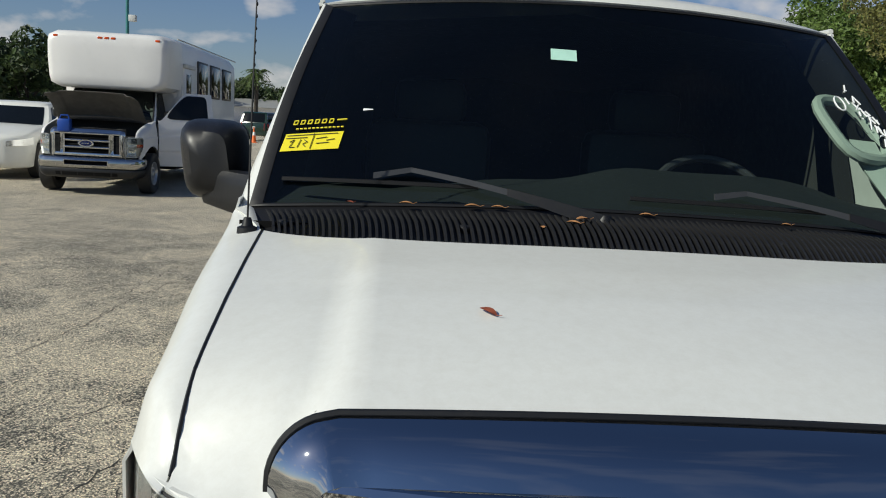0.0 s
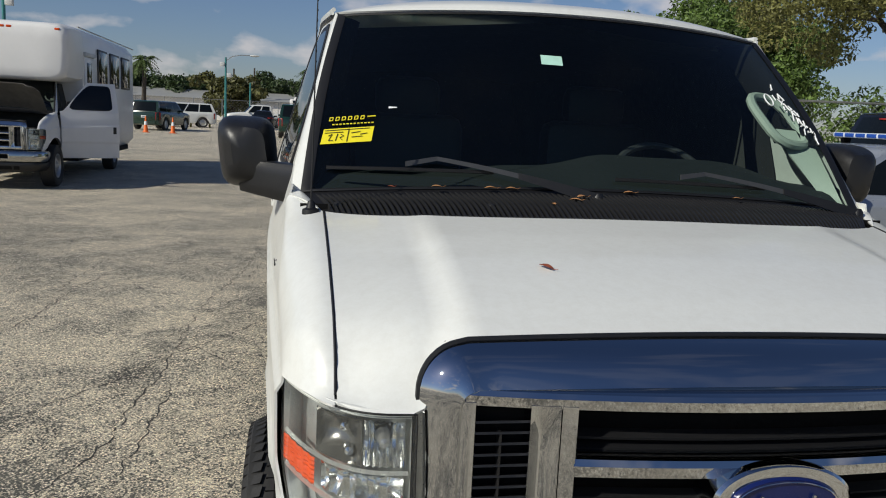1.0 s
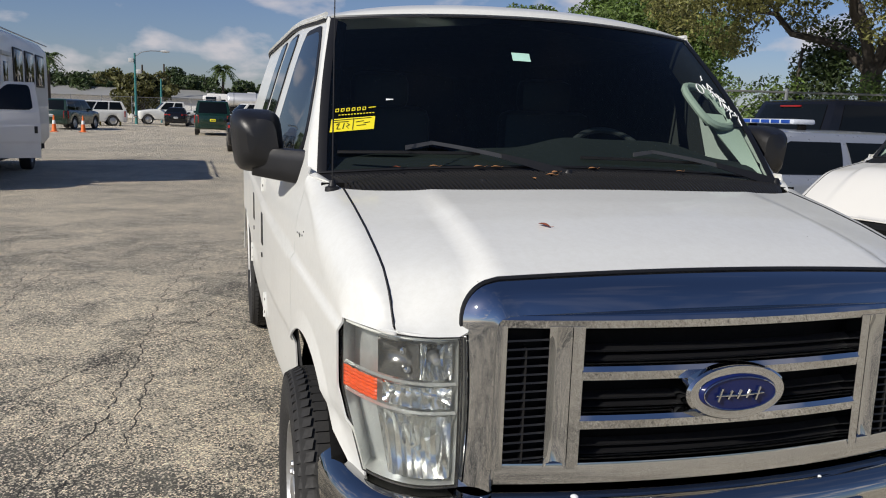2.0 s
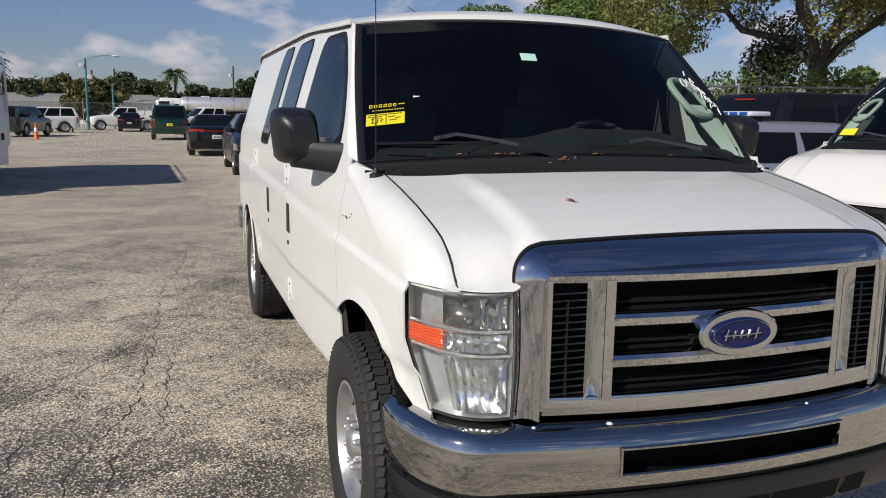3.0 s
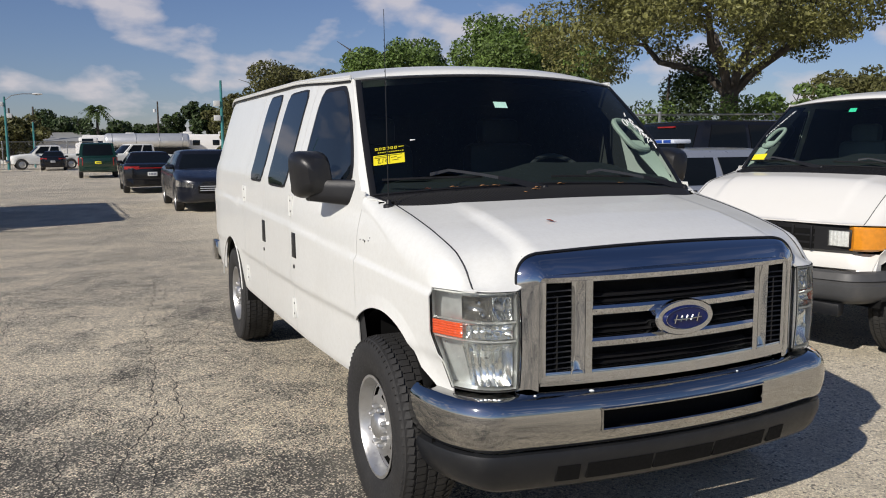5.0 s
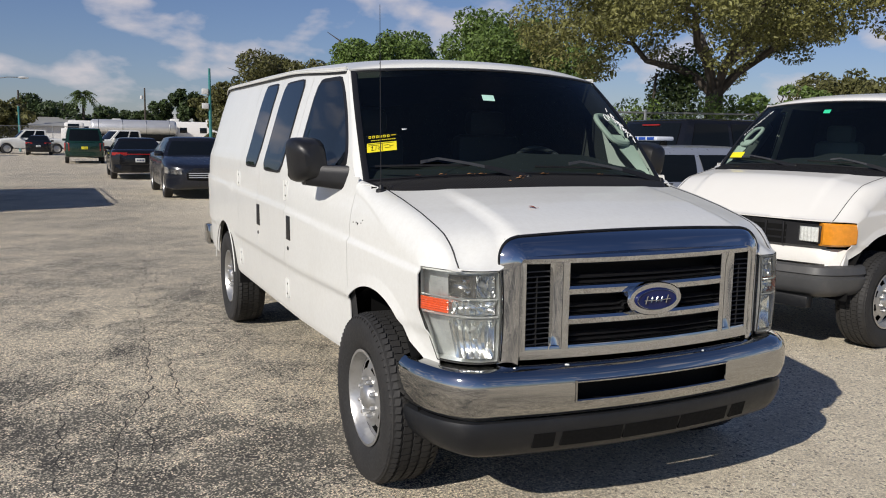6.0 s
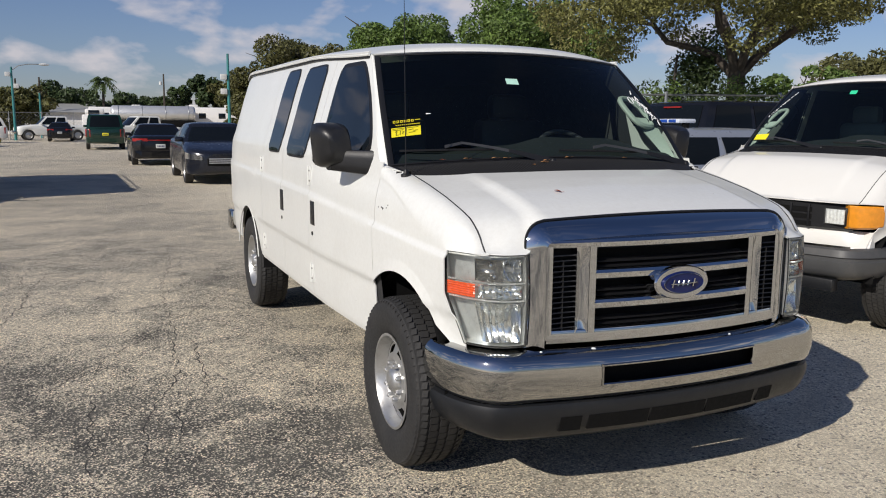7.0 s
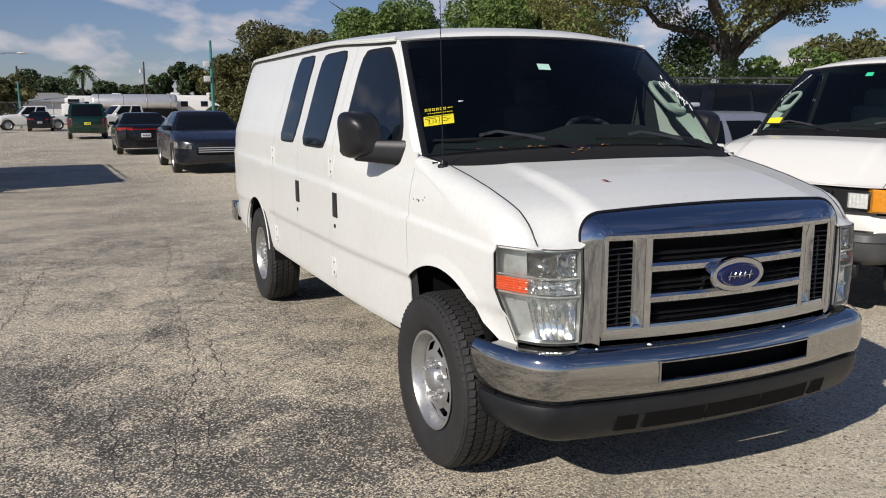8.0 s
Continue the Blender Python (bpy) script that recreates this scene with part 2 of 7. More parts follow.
def foliage(name, base, var):
    m = mat(name, base, 0.55, var=0.25, scale=1.2)
    n, l = m.node_tree.nodes, m.node_tree.links
    b = n["Principled BSDF"]
    src = b.inputs["Base Color"].links[0].from_socket
    geo = n.new("ShaderNodeNewGeometry")
    mr = n.new("ShaderNodeMapRange")
    mr.inputs[3].default_value, mr.inputs[4].default_value = 1 - var, 1 + var
    l.new(geo.outputs["Random Per Island"], mr.inputs[0])
    hue = n.new("ShaderNodeHueSaturation")
    l.new(src, hue.inputs["Color"])
    l.new(mr.outputs[0], hue.inputs["Value"])
    l.new(hue.outputs[0], b.inputs["Base Color"])
    b.inputs["Subsurface Weight"].default_value = 0.0
    tr = n.new("ShaderNodeBsdfTranslucent")
    l.new(hue.outputs[0], tr.inputs[0])
    mx = n.new("ShaderNodeMixShader")
    mx.inputs[0].default_value = 0.30
    out = n["Material Output"]
    l.new(b.outputs[0], mx.inputs[1])
    l.new(tr.outputs[0], mx.inputs[2])
    l.new(mx.outputs[0], out.inputs[0])
    return m


LEAF_OLIVE = foliage("olive_foliage", (0.185, 0.185, 0.058), 0.6)
LEAF_GREEN = foliage("green_foliage", (0.120, 0.185, 0.042), 0.5)
LEAF_DARK = foliage("dark_foliage", (0.055, 0.085, 0.028), 0.5)
LEAF_BROWN = foliage("brown_green_foliage", (0.12, 0.12, 0.04), 0.5)
LEAF_PALM = foliage("palm_foliage", (0.09, 0.13, 0.04), 0.4)


def asphalt():
    m = bpy.data.materials.new("worn_asphalt")
    m.use_nodes = True
    n, l = m.node_tree.nodes, m.node_tree.links
    b = n["Principled BSDF"]
    tc = n.new("ShaderNodeTexCoord")

    def nz(s, d=5.0, r=0.6, dist=0.0):
        t = n.new("ShaderNodeTexNoise")
        t.inputs["Scale"].default_value, t.inputs["Detail"].default_value, t.inputs["Roughness"].default_value, t.inputs["Distortion"].default_value = s, d, r, dist
        l.new(tc.outputs["Object"], t.inputs["Vector"])
        return t.outputs[0]

    def rr(src, a, c, lo=0.0, hi=1.0):
        r = n.new("ShaderNodeMapRange")
        r.inputs[1].default_value, r.inputs[2].default_value, r.inputs[3].default_value, r.inputs[4].default_value = a, c, lo, hi
        l.new(src, r.inputs[0])
        return r.outputs[0]

    def bl(fac, a, c, how="MIX"):
        x = n.new("ShaderNodeMix")
        x.data_type, x.blend_type = "RGBA", how
        for value, slot in ((fac, 0), (a, 6), (c, 7)):
            if hasattr(value, "links"):
                l.new(value, x.inputs[slot])
            else:
                x.inputs[slot].default_value = value
        return x.outputs[2]

    def mul(a, c):
        x = n.new("ShaderNodeMath")
        x.operation = "MULTIPLY"
        l.new(a, x.inputs[0])
        l.new(c, x.inputs[1])
        return x.outputs[0]

    stones = n.new("ShaderNodeTexVoronoi")
    stones.inputs["Scale"].default_value = 125.0
    l.new(tc.outputs["Object"], stones.inputs["Vector"])
    edge = n.new("ShaderNodeTexVoronoi")
    edge.feature = "DISTANCE_TO_EDGE"
    edge.inputs["Scale"].default_value = 125.0
    l.new(tc.outputs["Object"], edge.inputs["Vector"])
    sepc = n.new("ShaderNodeSeparateColor")
    l.new(stones.outputs["Color"], sepc.inputs[0])

    def add(p, q, k=1.0):
        x = n.new("ShaderNodeMath")
        x.operation = "MULTIPLY_ADD"
        x.use_clamp = False
        l.new(q, x.inputs[0])
        x.inputs[1].default_value = k
        l.new(p, x.inputs[2])
        return x.outputs[0]

    # where the pale surface has worn off: wide drifts broken up by small patches
    wide = add(nz(0.42, 6.0, 0.62, 0.5), nz(1.7, 7.0, 0.68, 0.8), 0.9)
    worn = rr(add(wide, nz(7.0, 5.0, 0.7), 0.30), 0.985, 1.25)
    lane = n.new("ShaderNodeSeparateXYZ")
    l.new(tc.outputs["Object"], lane.inputs[0])
    worn = mul(worn, rr(lane.outputs[1], 3.0, 10.0, 1.0, 0.45))
    # pale aggregate, more or less hidden by dust
    stone = bl(sepc.outputs[0], (0.32, 0.290, 0.230, 1), (1.0, 0.91, 0.73, 1))
    dusty = bl(rr(nz(0.8, 6.0, 0.65), 0.3, 0.7), (0.64, 0.556, 0.418, 1), (0.90, 0.785, 0.590, 1))
    dusty = bl(1.0, dusty, bl(sepc.outputs[0], (0.40, 0.40, 0.40, 1), (1.62, 1.62, 1.62, 1)), "MULTIPLY")
    pale = bl(rr(worn, 0.0, 1.0, 0.70, 0.10), stone, dusty)
    # black binder between the stones
    binder = bl(rr(nz(3.0), 0.35, 0.65), (0.060, 0.058, 0.053, 1), (0.15, 0.142, 0.122, 1))
    seen = add(sepc.outputs[1], worn, -0.62)
    pick = mul(rr(seen, 0.06, 0.22), rr(edge.outputs["Distance"], 0.0, 0.10, 0.55, 1.0))
    surf = bl(pick, binder, pale)
    surf = bl(1.0, surf, bl(rr(nz(260.0, 3.0, 0.7), 0.38, 0.62), (0.38, 0.38, 0.38, 1), (1.80, 1.80, 1.80, 1)), "MULTIPLY")
    # dark oil and tyre stains
    stain = mul(rr(nz(0.8, 7.0, 0.7, 0.8), 0.57, 0.72), rr(nz(6.0, 6.0, 0.7), 0.3, 0.7, 0.3, 1.0))
    surf = bl(rr(stain, 0, 1, 0, 0.55), surf, (0.075, 0.072, 0.068, 1))
    # crushed limestone past the van
    wob = n.new("ShaderNodeMath")
    wob.operation = "MULTIPLY_ADD"
    wob.inputs[1].default_value = 1.8
    l.new(nz(0.9, 5.0, 0.6), wob.inputs[0])
    l.new(lane.outputs[0], wob.inputs[2])
    rubble = n.new("ShaderNodeTexVoronoi")
    rubble.inputs["Scale"].default_value = 85.0
    l.new(tc.outputs["Object"], rubble.inputs["Vector"])
    seprub = n.new("ShaderNodeSeparateColor")
    l.new(rubble.outputs["Color"], seprub.inputs[0])
    lime = bl(seprub.outputs[2], (0.58, 0.505, 0.375, 1), (1.0, 0.91, 0.72, 1))
    lime = bl(rr(seprub.outputs[0], 0.86, 0.98), lime, (0.16, 0.145, 0.12, 1))
    lime = bl(rr(nz(2.2, 6.0, 0.65), 0.46, 0.8), lime, (0.58, 0.51, 0.385, 1))
    lime = bl(1.0, lime, bl(rr(nz(150.0, 4.0, 0.7), 0.36, 0.64), (0.62, 0.62, 0.62, 1), (1.50, 1.50, 1.50, 1)), "MULTIPLY")
    surf = bl(rr(wob.outputs[0], 0.0, 1.5, 0.0, 0.92), surf, lime)
    l.new(surf, b.inputs["Base Color"])
    b.inputs["Roughness"].default_value = 0.88
    b.inputs["Specular IOR Level"].default_value = 0.3
    h = n.new("ShaderNodeMath")
    h.operation = "MULTIPLY_ADD"
    h.inputs[1].default_value = 0.5
    l.new(nz(30.0, 6.0, 0.7), h.inputs[0])
    l.new(rr(edge.outputs["Distance"], 0.0, 0.12), h.inputs[2])
    bp = n.new("ShaderNodeBump")
    bp.inputs["Strength"].default_value, bp.inputs["Distance"].default_value = 0.85, 0.006
    l.new(h.outputs[0], bp.inputs["Height"])
    l.new(bp.outputs[0], b.inputs["Normal"])
    return m


ASPHALT = asphalt()


# ---- mesh helpers ----
def part(name, bm, material, parent, label="", smooth=38.0, keep=False):
    """Link a bmesh as one mesh object under a thing or a part."""
    if not keep:
        bmesh.ops.recalc_face_normals(bm, faces=bm.faces)
    limit = radians(smooth)
    for f_ in bm.faces:
        f_.smooth = True
    for e in bm.edges:
        if len(e.link_faces) != 2 or e.calc_face_angle(0) > limit:
            e.smooth = False
    me = bpy.data.meshes.new(name)
    bm.to_mesh(me)
    bm.free()
    for m in material if isinstance(material, (list, tuple)) else (material,):
        me.materials.append(m)
    ob = new(name, me)
    if parent is not None:
        ob.parent = parent
    if label:
        ob["label"] = label
    return ob


def thing(name, label, category, m=None, group="", kind=""):
    ob = new(name)
    ob.empty_display_size = 0.2
    if m is not None:
        ob.matrix_world = m
    return tagged(ob, label, category, group, kind)


def sheet(fn, us, vs, bm=None, depth=None):
    """A grid surface fn(u, v); depth: a vector function or offset that gives it a back and rims."""
    bm = bm or bmesh.new()
    rows = [[bm.verts.new(fn(u, v)) for v in vs] for u in us]
    for a, b in zip(rows, rows[1:]):
        for k in range(len(vs) - 1):
            bm.faces.new((a[k], b[k], b[k + 1], a[k + 1]))
    if depth is not None:
        d = Vector(depth)
        backs = [[bm.verts.new(v.co + d) for v in r] for r in rows]
        for a, b in zip(backs, backs[1:]):
            for k in range(len(vs) - 1):
                bm.faces.new((a[k], a[k + 1], b[k + 1], b[k]))
        ring = rows[0] + [r[-1] for r in rows[1:]] + rows[-1][-2::-1] + [r[0] for r in rows[-2:0:-1]]
        ringb = backs[0] + [r[-1] for r in backs[1:]] + backs[-1][-2::-1] + [r[0] for r in backs[-2:0:-1]]
        for k in range(len(ring)):
            j = (k + 1) % len(ring)
            bm.faces.new((ring[k], ring[j], ringb[j], ringb[k]))
    return bm


def lin(a, b, n):
    return [a + (b - a) * k / (n - 1) for k in range(n)]


def box(bm, x0, x1, y0, y1, z0, z1, bevel=0.0, m=None, seg=2):
    made = bmesh.ops.create_cube(bm, size=1.0)["verts"]
    mm = Matrix.Translation(((x0 + x1) / 2, (y0 + y1) / 2, (z0 + z1) / 2)) @ Matrix.Diagonal((abs(x1 - x0), abs(y1 - y0), abs(z1 - z0), 1))
    bmesh.ops.transform(bm, matrix=(m or Matrix()) @ mm, verts=made)
    if bevel:
        edges = list({e for v in made for e in v.link_edges})
        bmesh.ops.bevel(bm, geom=edges, offset=bevel, segments=seg, affect="EDGES", profile=0.5)
    return bm


def loft(bm, rings, closed=True, caps=True):
    rows = [[bm.verts.new(p) for p in r] for r in rings]
    n = len(rows[0])
    for a, b in zip(rows, rows[1:]):
        for k in range(n if closed else n - 1):
            j = (k + 1) % n
            bm.faces.new((a[k], a[j], b[j], b[k]))
    if caps and closed:
        bm.faces.new(rows[0][::-1])
        bm.faces.new(rows[-1])
    return bm


def tube(bm, pts, radius, n=8, caps=True):
    """A round bar along points; radius: a number or one for each point."""
    pts = [Vector(p) for p in pts]
    rs = radius if isinstance(radius, (list, tuple)) else [radius] * len(pts)
    rings, side = [], None
    for k, p in enumerate(pts):
        d = (pts[min(k + 1, len(pts) - 1)] - pts[max(k - 1, 0)]).normalized()
        if side is None:
            side = d.orthogonal().normalized()
        side = (side - d * side.dot(d)).normalized()
        up = d.cross(side)
        rings.append([p + (side * math.cos(a) + up * math.sin(a)) * rs[k] for a in (2 * math.pi * j / n for j in range(n))])
    return loft(bm, rings, True, caps)


def lathe(bm, profile, n=40, centre=(0, 0, 0), axis="x", a0=0.0, a1=2 * math.pi, squash=1.0):
    """Turn (radius, height) points round the x or z axis."""
    full = abs(a1 - a0 - 2 * math.pi) < 1e-6
    count = n if full else n + 1
    rows = []
    for r, h in profile:
        row = []
        for k in range(count):
            a = a0 + (a1 - a0) * k / n
            p = (h, r * math.cos(a), r * math.sin(a) * squash) if axis == "x" else ((r * math.cos(a), r * math.sin(a) * squash, h) if axis == "z" else (r * math.cos(a), h, r * math.sin(a) * squash))
            row.append(bm.verts.new(Vector(p) + Vector(centre)))
        rows.append(row)
    for a, b in zip(rows, rows[1:]):
        for k in range(n if full else n):
            j = (k + 1) % count
            bm.faces.new((a[k], a[j], b[j], b[k]))
    return bm


def curve_of(table):
    """Piecewise smooth interpolation through (at, value) pairs."""
    xs, ys = [p[0] for p in table], [p[1] for p in table]

    def value(x):
        if x <= xs[0]:
            return ys[0]
        if x >= xs[-1]:
            return ys[-1]
        k = max(i for i in range(len(xs)) if xs[i] <= x)
        k = min(k, len(xs) - 2)
        return ys[k] + (ys[k + 1] - ys[k]) * (x - xs[k]) / (xs[k + 1] - xs[k])

    return value


def clamp(v, a=0.0, b=1.0):
    return max(a, min(b, v))


def smooth01(v):
    v = clamp(v)
    return v * v * (3 - 2 * v)


# ---- the van: shapes shared by the three vans and the bus cab ----
# Local frame: front axle at the origin on the ground, nose towards -y, metres.
side_profile = curve_of([(0.30, 0.90), (0.42, 0.925), (0.52, 0.955), (0.62, 0.962), (0.72, 0.967), (0.775, 0.970), (0.80, 0.983), (0.95, 0.986), (1.066, 0.987), (1.074, 0.981), (1.086, 0.974), (1.20, 0.971), (1.33, 0.962), (1.42, 0.944), (1.60, 0.892), (1.75, 0.848), (1.88, 0.805), (1.94, 0.784)])
TINT = mat("tinted_side_glass", (0.008, 0.011, 0.015), 0.03, var=0.1, scale=3, spec=0.3)
CAR_TINT = mat("dark_car_glass", (0.006, 0.008, 0.010), 0.05, var=0.1, scale=3, spec=0.16)


def SX(y, z):
    """Half width of the body at y and height z."""
    crease = -0.036 + 0.056 * (y + 0.2) if y < 1.4 else 0.0536 + 0.02 * (y - 1.4)
    w = side_profile(z - clamp(crease, -0.05, 0.12) * clamp((z - 0.85) / 0.15) * clamp((1.45 - z) / 0.2))
    if y < 1.3:
        w -= 0.042 * (1.3 - y) ** 1.35
    w -= 0.030 * smooth01((z - 1.12) / 0.26) * clamp((1.5 - y) / 0.8)
    if y > 3.9:
        w -= 0.055 * ((y - 3.9) / 0.75) ** 2.2
    return w


def seam_x(y):
    if y > 0.15:
        return 0.801 + (y - 0.15) / 0.152 * 0.086
    return 0.788 + 0.013 * clamp((y + 0.55) / 0.70)


seam_line = curve_of([(-0.60, 1.050), (-0.585, 1.054), (-0.57, 1.064), (-0.556, 1.088), (-0.535, 1.111), (-0.518, 1.127), (-0.485, 1.151), (-0.453, 1.169), (-0.40, 1.187), (-0.355, 1.200), (-0.222, 1.235), (-0.043, 1.273), (0.12, 1.302), (0.16, 1.308), (0.31, 1.334)])
hood_mid = curve_of([(-0.66, 1.166), (-0.60, 1.190), (-0.50, 1.223), (-0.40, 1.250), (-0.30, 1.273), (-0.15, 1.300), (0.0, 1.321), (0.12, 1.336)])


def seam_z(y):
    return seam_line(y)


def arch_low(y, centre, r, base, zc=0.40):
    d = abs(y - centre)
    if d < r:
        return max(base, zc + math.sqrt(r * r - d * d))
    return base


def sill(y):
    return 0.50 if y < 2.8 else 0.50 + 0.03 * (y - 2.8)


def a_line(z):
    """Where the side of the cab ends against the front pillar."""
    return 0.37 + (z - 1.36) * 0.90


def rail_z(y):
    """Height of the drip rail, which climbs behind the cab."""
    return 1.900 + 0.052 * smooth01((y - 0.75) / 1.35) + 0.018 * clamp((y - 2.1) / 2.2)


def lamp_y(x):
    """Plan of the headlamp's face and the fender's front edge."""
    return -0.672 + 0.245 * max(0.0, (x - 0.648) / 0.237) ** 3

def screen(u, v, out=0.0):
    """Windscreen: u from -1 to 1 across, v from 0 at the cowl to 1 at the roof."""
    x = u * (0.860 + (0.752 - 0.860) * v + 0.012 * math.sin(math.pi * v))
    y0, z0 = 0.275 + 0.040 * u * u, 1.372 - 0.034 * u * u
    y1, z1 = 0.690 + 0.155 * u * u, 1.922 - 0.028 * u * u
    y = y0 + (y1 - y0) * v - 0.018 * math.sin(math.pi * v)
    z = z0 + (z1 - z0) * v + 0.010 * math.sin(math.pi * v)
    return Vector((x, y, z)) + Vector((0.25 * u, -0.83, 0.5)) * out


def old_nose(z, y, foot):
    """The earlier nose rounds down to a straight lip above the grille and lamps."""
    return z + (foot - z) * clamp((clamp((0.10 - y) / 0.645) - 0.40) / 0.60) ** 1.8


def hood_z(x, y):
    a = abs(x)
    mid = hood_mid(y) - 0.010 * (a / 0.55) ** 2
    edge = seam_z(y)
    s0 = 0.548
    if a < s0:
        return mid
    k = clamp((a - s0) / (min(seam_x(y), 0.79) - s0))
    ledge = mid - 0.022 * clamp((0.10 - y) / 0.30)
    first = mid + (ledge - mid) * smooth01(k / 0.17)
    return first + (edge - ledge) * clamp((k - 0.10) / 0.90) ** (1.2 + 0.5 * clamp((0.10 - y) / 0.30))


def fender(parent, s, paint, arch=0.485, nose=None):
    nose = nose or lamp_y
    ss = lin(0, 0.72, 46) + lin(0.735, 1.0, 16)

    def at(a, t):
        turned = clamp((t - 0.72) / 0.28) * math.pi / 2
        x_edge = 0.788 + 0.091 * math.cos(turned)
        y0 = nose(x_edge) - 0.004
        y = y0 + (0.302 - y0) * a
        low = min(arch_low(y, 0.0, arch, 0.50), 1.0)
        turn = 1.045 + 0.235 * smooth01((y + 0.45) / 0.78)
        if nose is not lamp_y:
            turn = old_nose(turn, y - (y0 + 0.549) * (1 - a), 0.974)
        if t <= 0.72:
            z = low + (turn - low) * t / 0.72
            low_front = clamp((0.875 - z) / 0.19) * (1 - clamp(a / 0.12))
            y -= 0.088 * low_front
            x = SX(y, z) - 0.030 * low_front
            x += clamp(1 - abs(math.hypot(y, z - 0.40) - arch) / 0.055) * 0.009
        else:
            q = (t - 0.72) / 0.28 * math.pi / 2
            xs, zs, x0 = seam_x(y), seam_z(y), SX(y, turn)
            if nose is not lamp_y:
                zs = old_nose(zs, y - (y0 + 0.549) * (1 - a), 0.987)
            x = xs + (x0 - xs) * math.cos(q)
            z = turn + (zs - turn) * math.sin(q)
            roll = (1 - clamp((y - y0) / 0.09)) ** 2 * clamp((math.pi / 2 - q) / 0.25)
            z -= max(0.0, z - 1.047) * roll
        return (s * x, y, z)

    ob = part("fender", sheet(at, [0, 0.01, 0.025, 0.045] + lin(0.07, 1.0, 40), ss), paint, parent)
    thick(ob, 0.005)
    # shelf over the lamp
    def shelf(x, v):
        return (s * x, nose(x) + 0.010 + 0.004 * v, 1.036 + 0.015 * v)

    if nose is lamp_y:
        part("lamp_shelf", sheet(shelf, lin(0.685, 0.880, 14), lin(0, 1, 3), depth=(0, 0.012, 0)), paint, parent)
    # foot of the front pillar beside the cowl
    corner = ((0.803, 0.150, 1.306), (0.851, 0.318, 1.337), (SX(0.300, 1.334), 0.300, 1.334), (SX(0.368, 1.345), 0.368, 1.345))

    def foot(u, v):
        p = Vector(corner[0]).lerp(Vector(corner[1]), v).lerp(Vector(corner[2]).lerp(Vector(corner[3]), v), u)
        return (s * p.x, p.y, p.z + 0.006 * math.sin(math.pi * u))

    thick(part("pillar_foot", sheet(foot, lin(0, 1, 8), lin(0, 1, 8)), paint, parent), 0.005)
    return ob


def thick(ob, t, offset=-1.0):
    m = ob.modifiers.new("thickness", "SOLIDIFY")
    m.thickness, m.offset = t, offset
    return ob


def side_panel(name, parent, s, y0, y1, paint, n=24, low=None, high=None, label="", opening=None):
    """A flush body panel between two upright gaps; opening: the window cut through it, as y0, y1, z0, z1, slant."""
    low = low or (lambda y: sill(y))
    high = high or (lambda y: rail_z(y) + 0.003)

    def at(y, t):
        z = low(y) + (high(y) - low(y)) * t
        x = SX(y, z)
        return (s * x, y, z)

    bm = sheet(at, lin(y0, y1, n), lin(0, 1, 84))
    if opening:
        oy0, oy1, oz0, oz1, lean = opening
        cut = []
        for f_ in bm.faces:
            c = f_.calc_center_median()
            if oz0 < c.z < oz1 and oy0 + lean * clamp((c.z - oz0) / (oz1 - oz0)) < c.y < oy1:
                cut.append(f_)
        bmesh.ops.delete(bm, geom=cut, context="FACES")
    ob = part(name, bm, paint, parent, label)
    return thick(ob, 0.005)


def side_window(name, parent, s, y0, y1, z0, z1, slant=None, r=0.07, label="", out=0.006, material=None, rim=0.012):
    """A flush side window with round corners in a black gasket; slant: how its front edge leans at the top."""
    bm = bmesh.new()
    rings = []
    for grow, lift_ in ((rim, 0.001), (rim, out * 0.7), (0.0, out)):
        ring = []
        for k in range(40):
            a = 2 * math.pi * (k + 0.5) / 40
            c, d = math.cos(a), math.sin(a)
            p = 9.0
            q = (abs(c) ** p + abs(d) ** p) ** (-1 / p)
            yy, zz = (y0 + y1) / 2 + c * q * ((y1 - y0) / 2 + grow), (z0 + z1) / 2 + d * q * ((z1 - z0) / 2 + grow)
            if slant:
                w = clamp((y1 - yy) / (y1 - y0))
                yy += slant * w * clamp((zz - z0) / (z1 - z0)) ** 1.3
            ring.append((s * (SX(yy, zz) + lift_), yy, zz))
        rings.append(ring)
    loft(bm, rings, True, False)
    ob = part("window_gasket", bm, GASKET, parent)
    bm = bmesh.new()
    steps = lin(0, 1, 9)
    rows = []
    for t in steps:
        row = []
        for k in range(40):
            a = 2 * math.pi * (k + 0.5) / 40
            c, d = math.cos(a), math.sin(a)
            p = 9.0
            q = (abs(c) ** p + abs(d) ** p) ** (-1 / p) * t
            yy, zz = (y0 + y1) / 2 + c * q * (y1 - y0) / 2, (z0 + z1) / 2 + d * q * (z1 - z0) / 2
            if slant:
                w = clamp((y1 - yy) / (y1 - y0))
                yy += slant * w * clamp((zz - z0) / (z1 - z0)) ** 1.3
            row.append((s * (SX(yy, zz) + out + 0.0005), yy, zz))
        rows.append(row)
    loft(bm, rows[1:], True, False)
    first = [v for v in list(bm.verts)[:40]]
    bm.faces.new(first)
    ob = part(name, bm, material or TINT, parent, label or "dark tinted glass")
    ob.visible_shadow = material is None
    return ob


def hood_rear(x):
    return 0.008 + 0.138 * (abs(x) / 0.78) ** 4


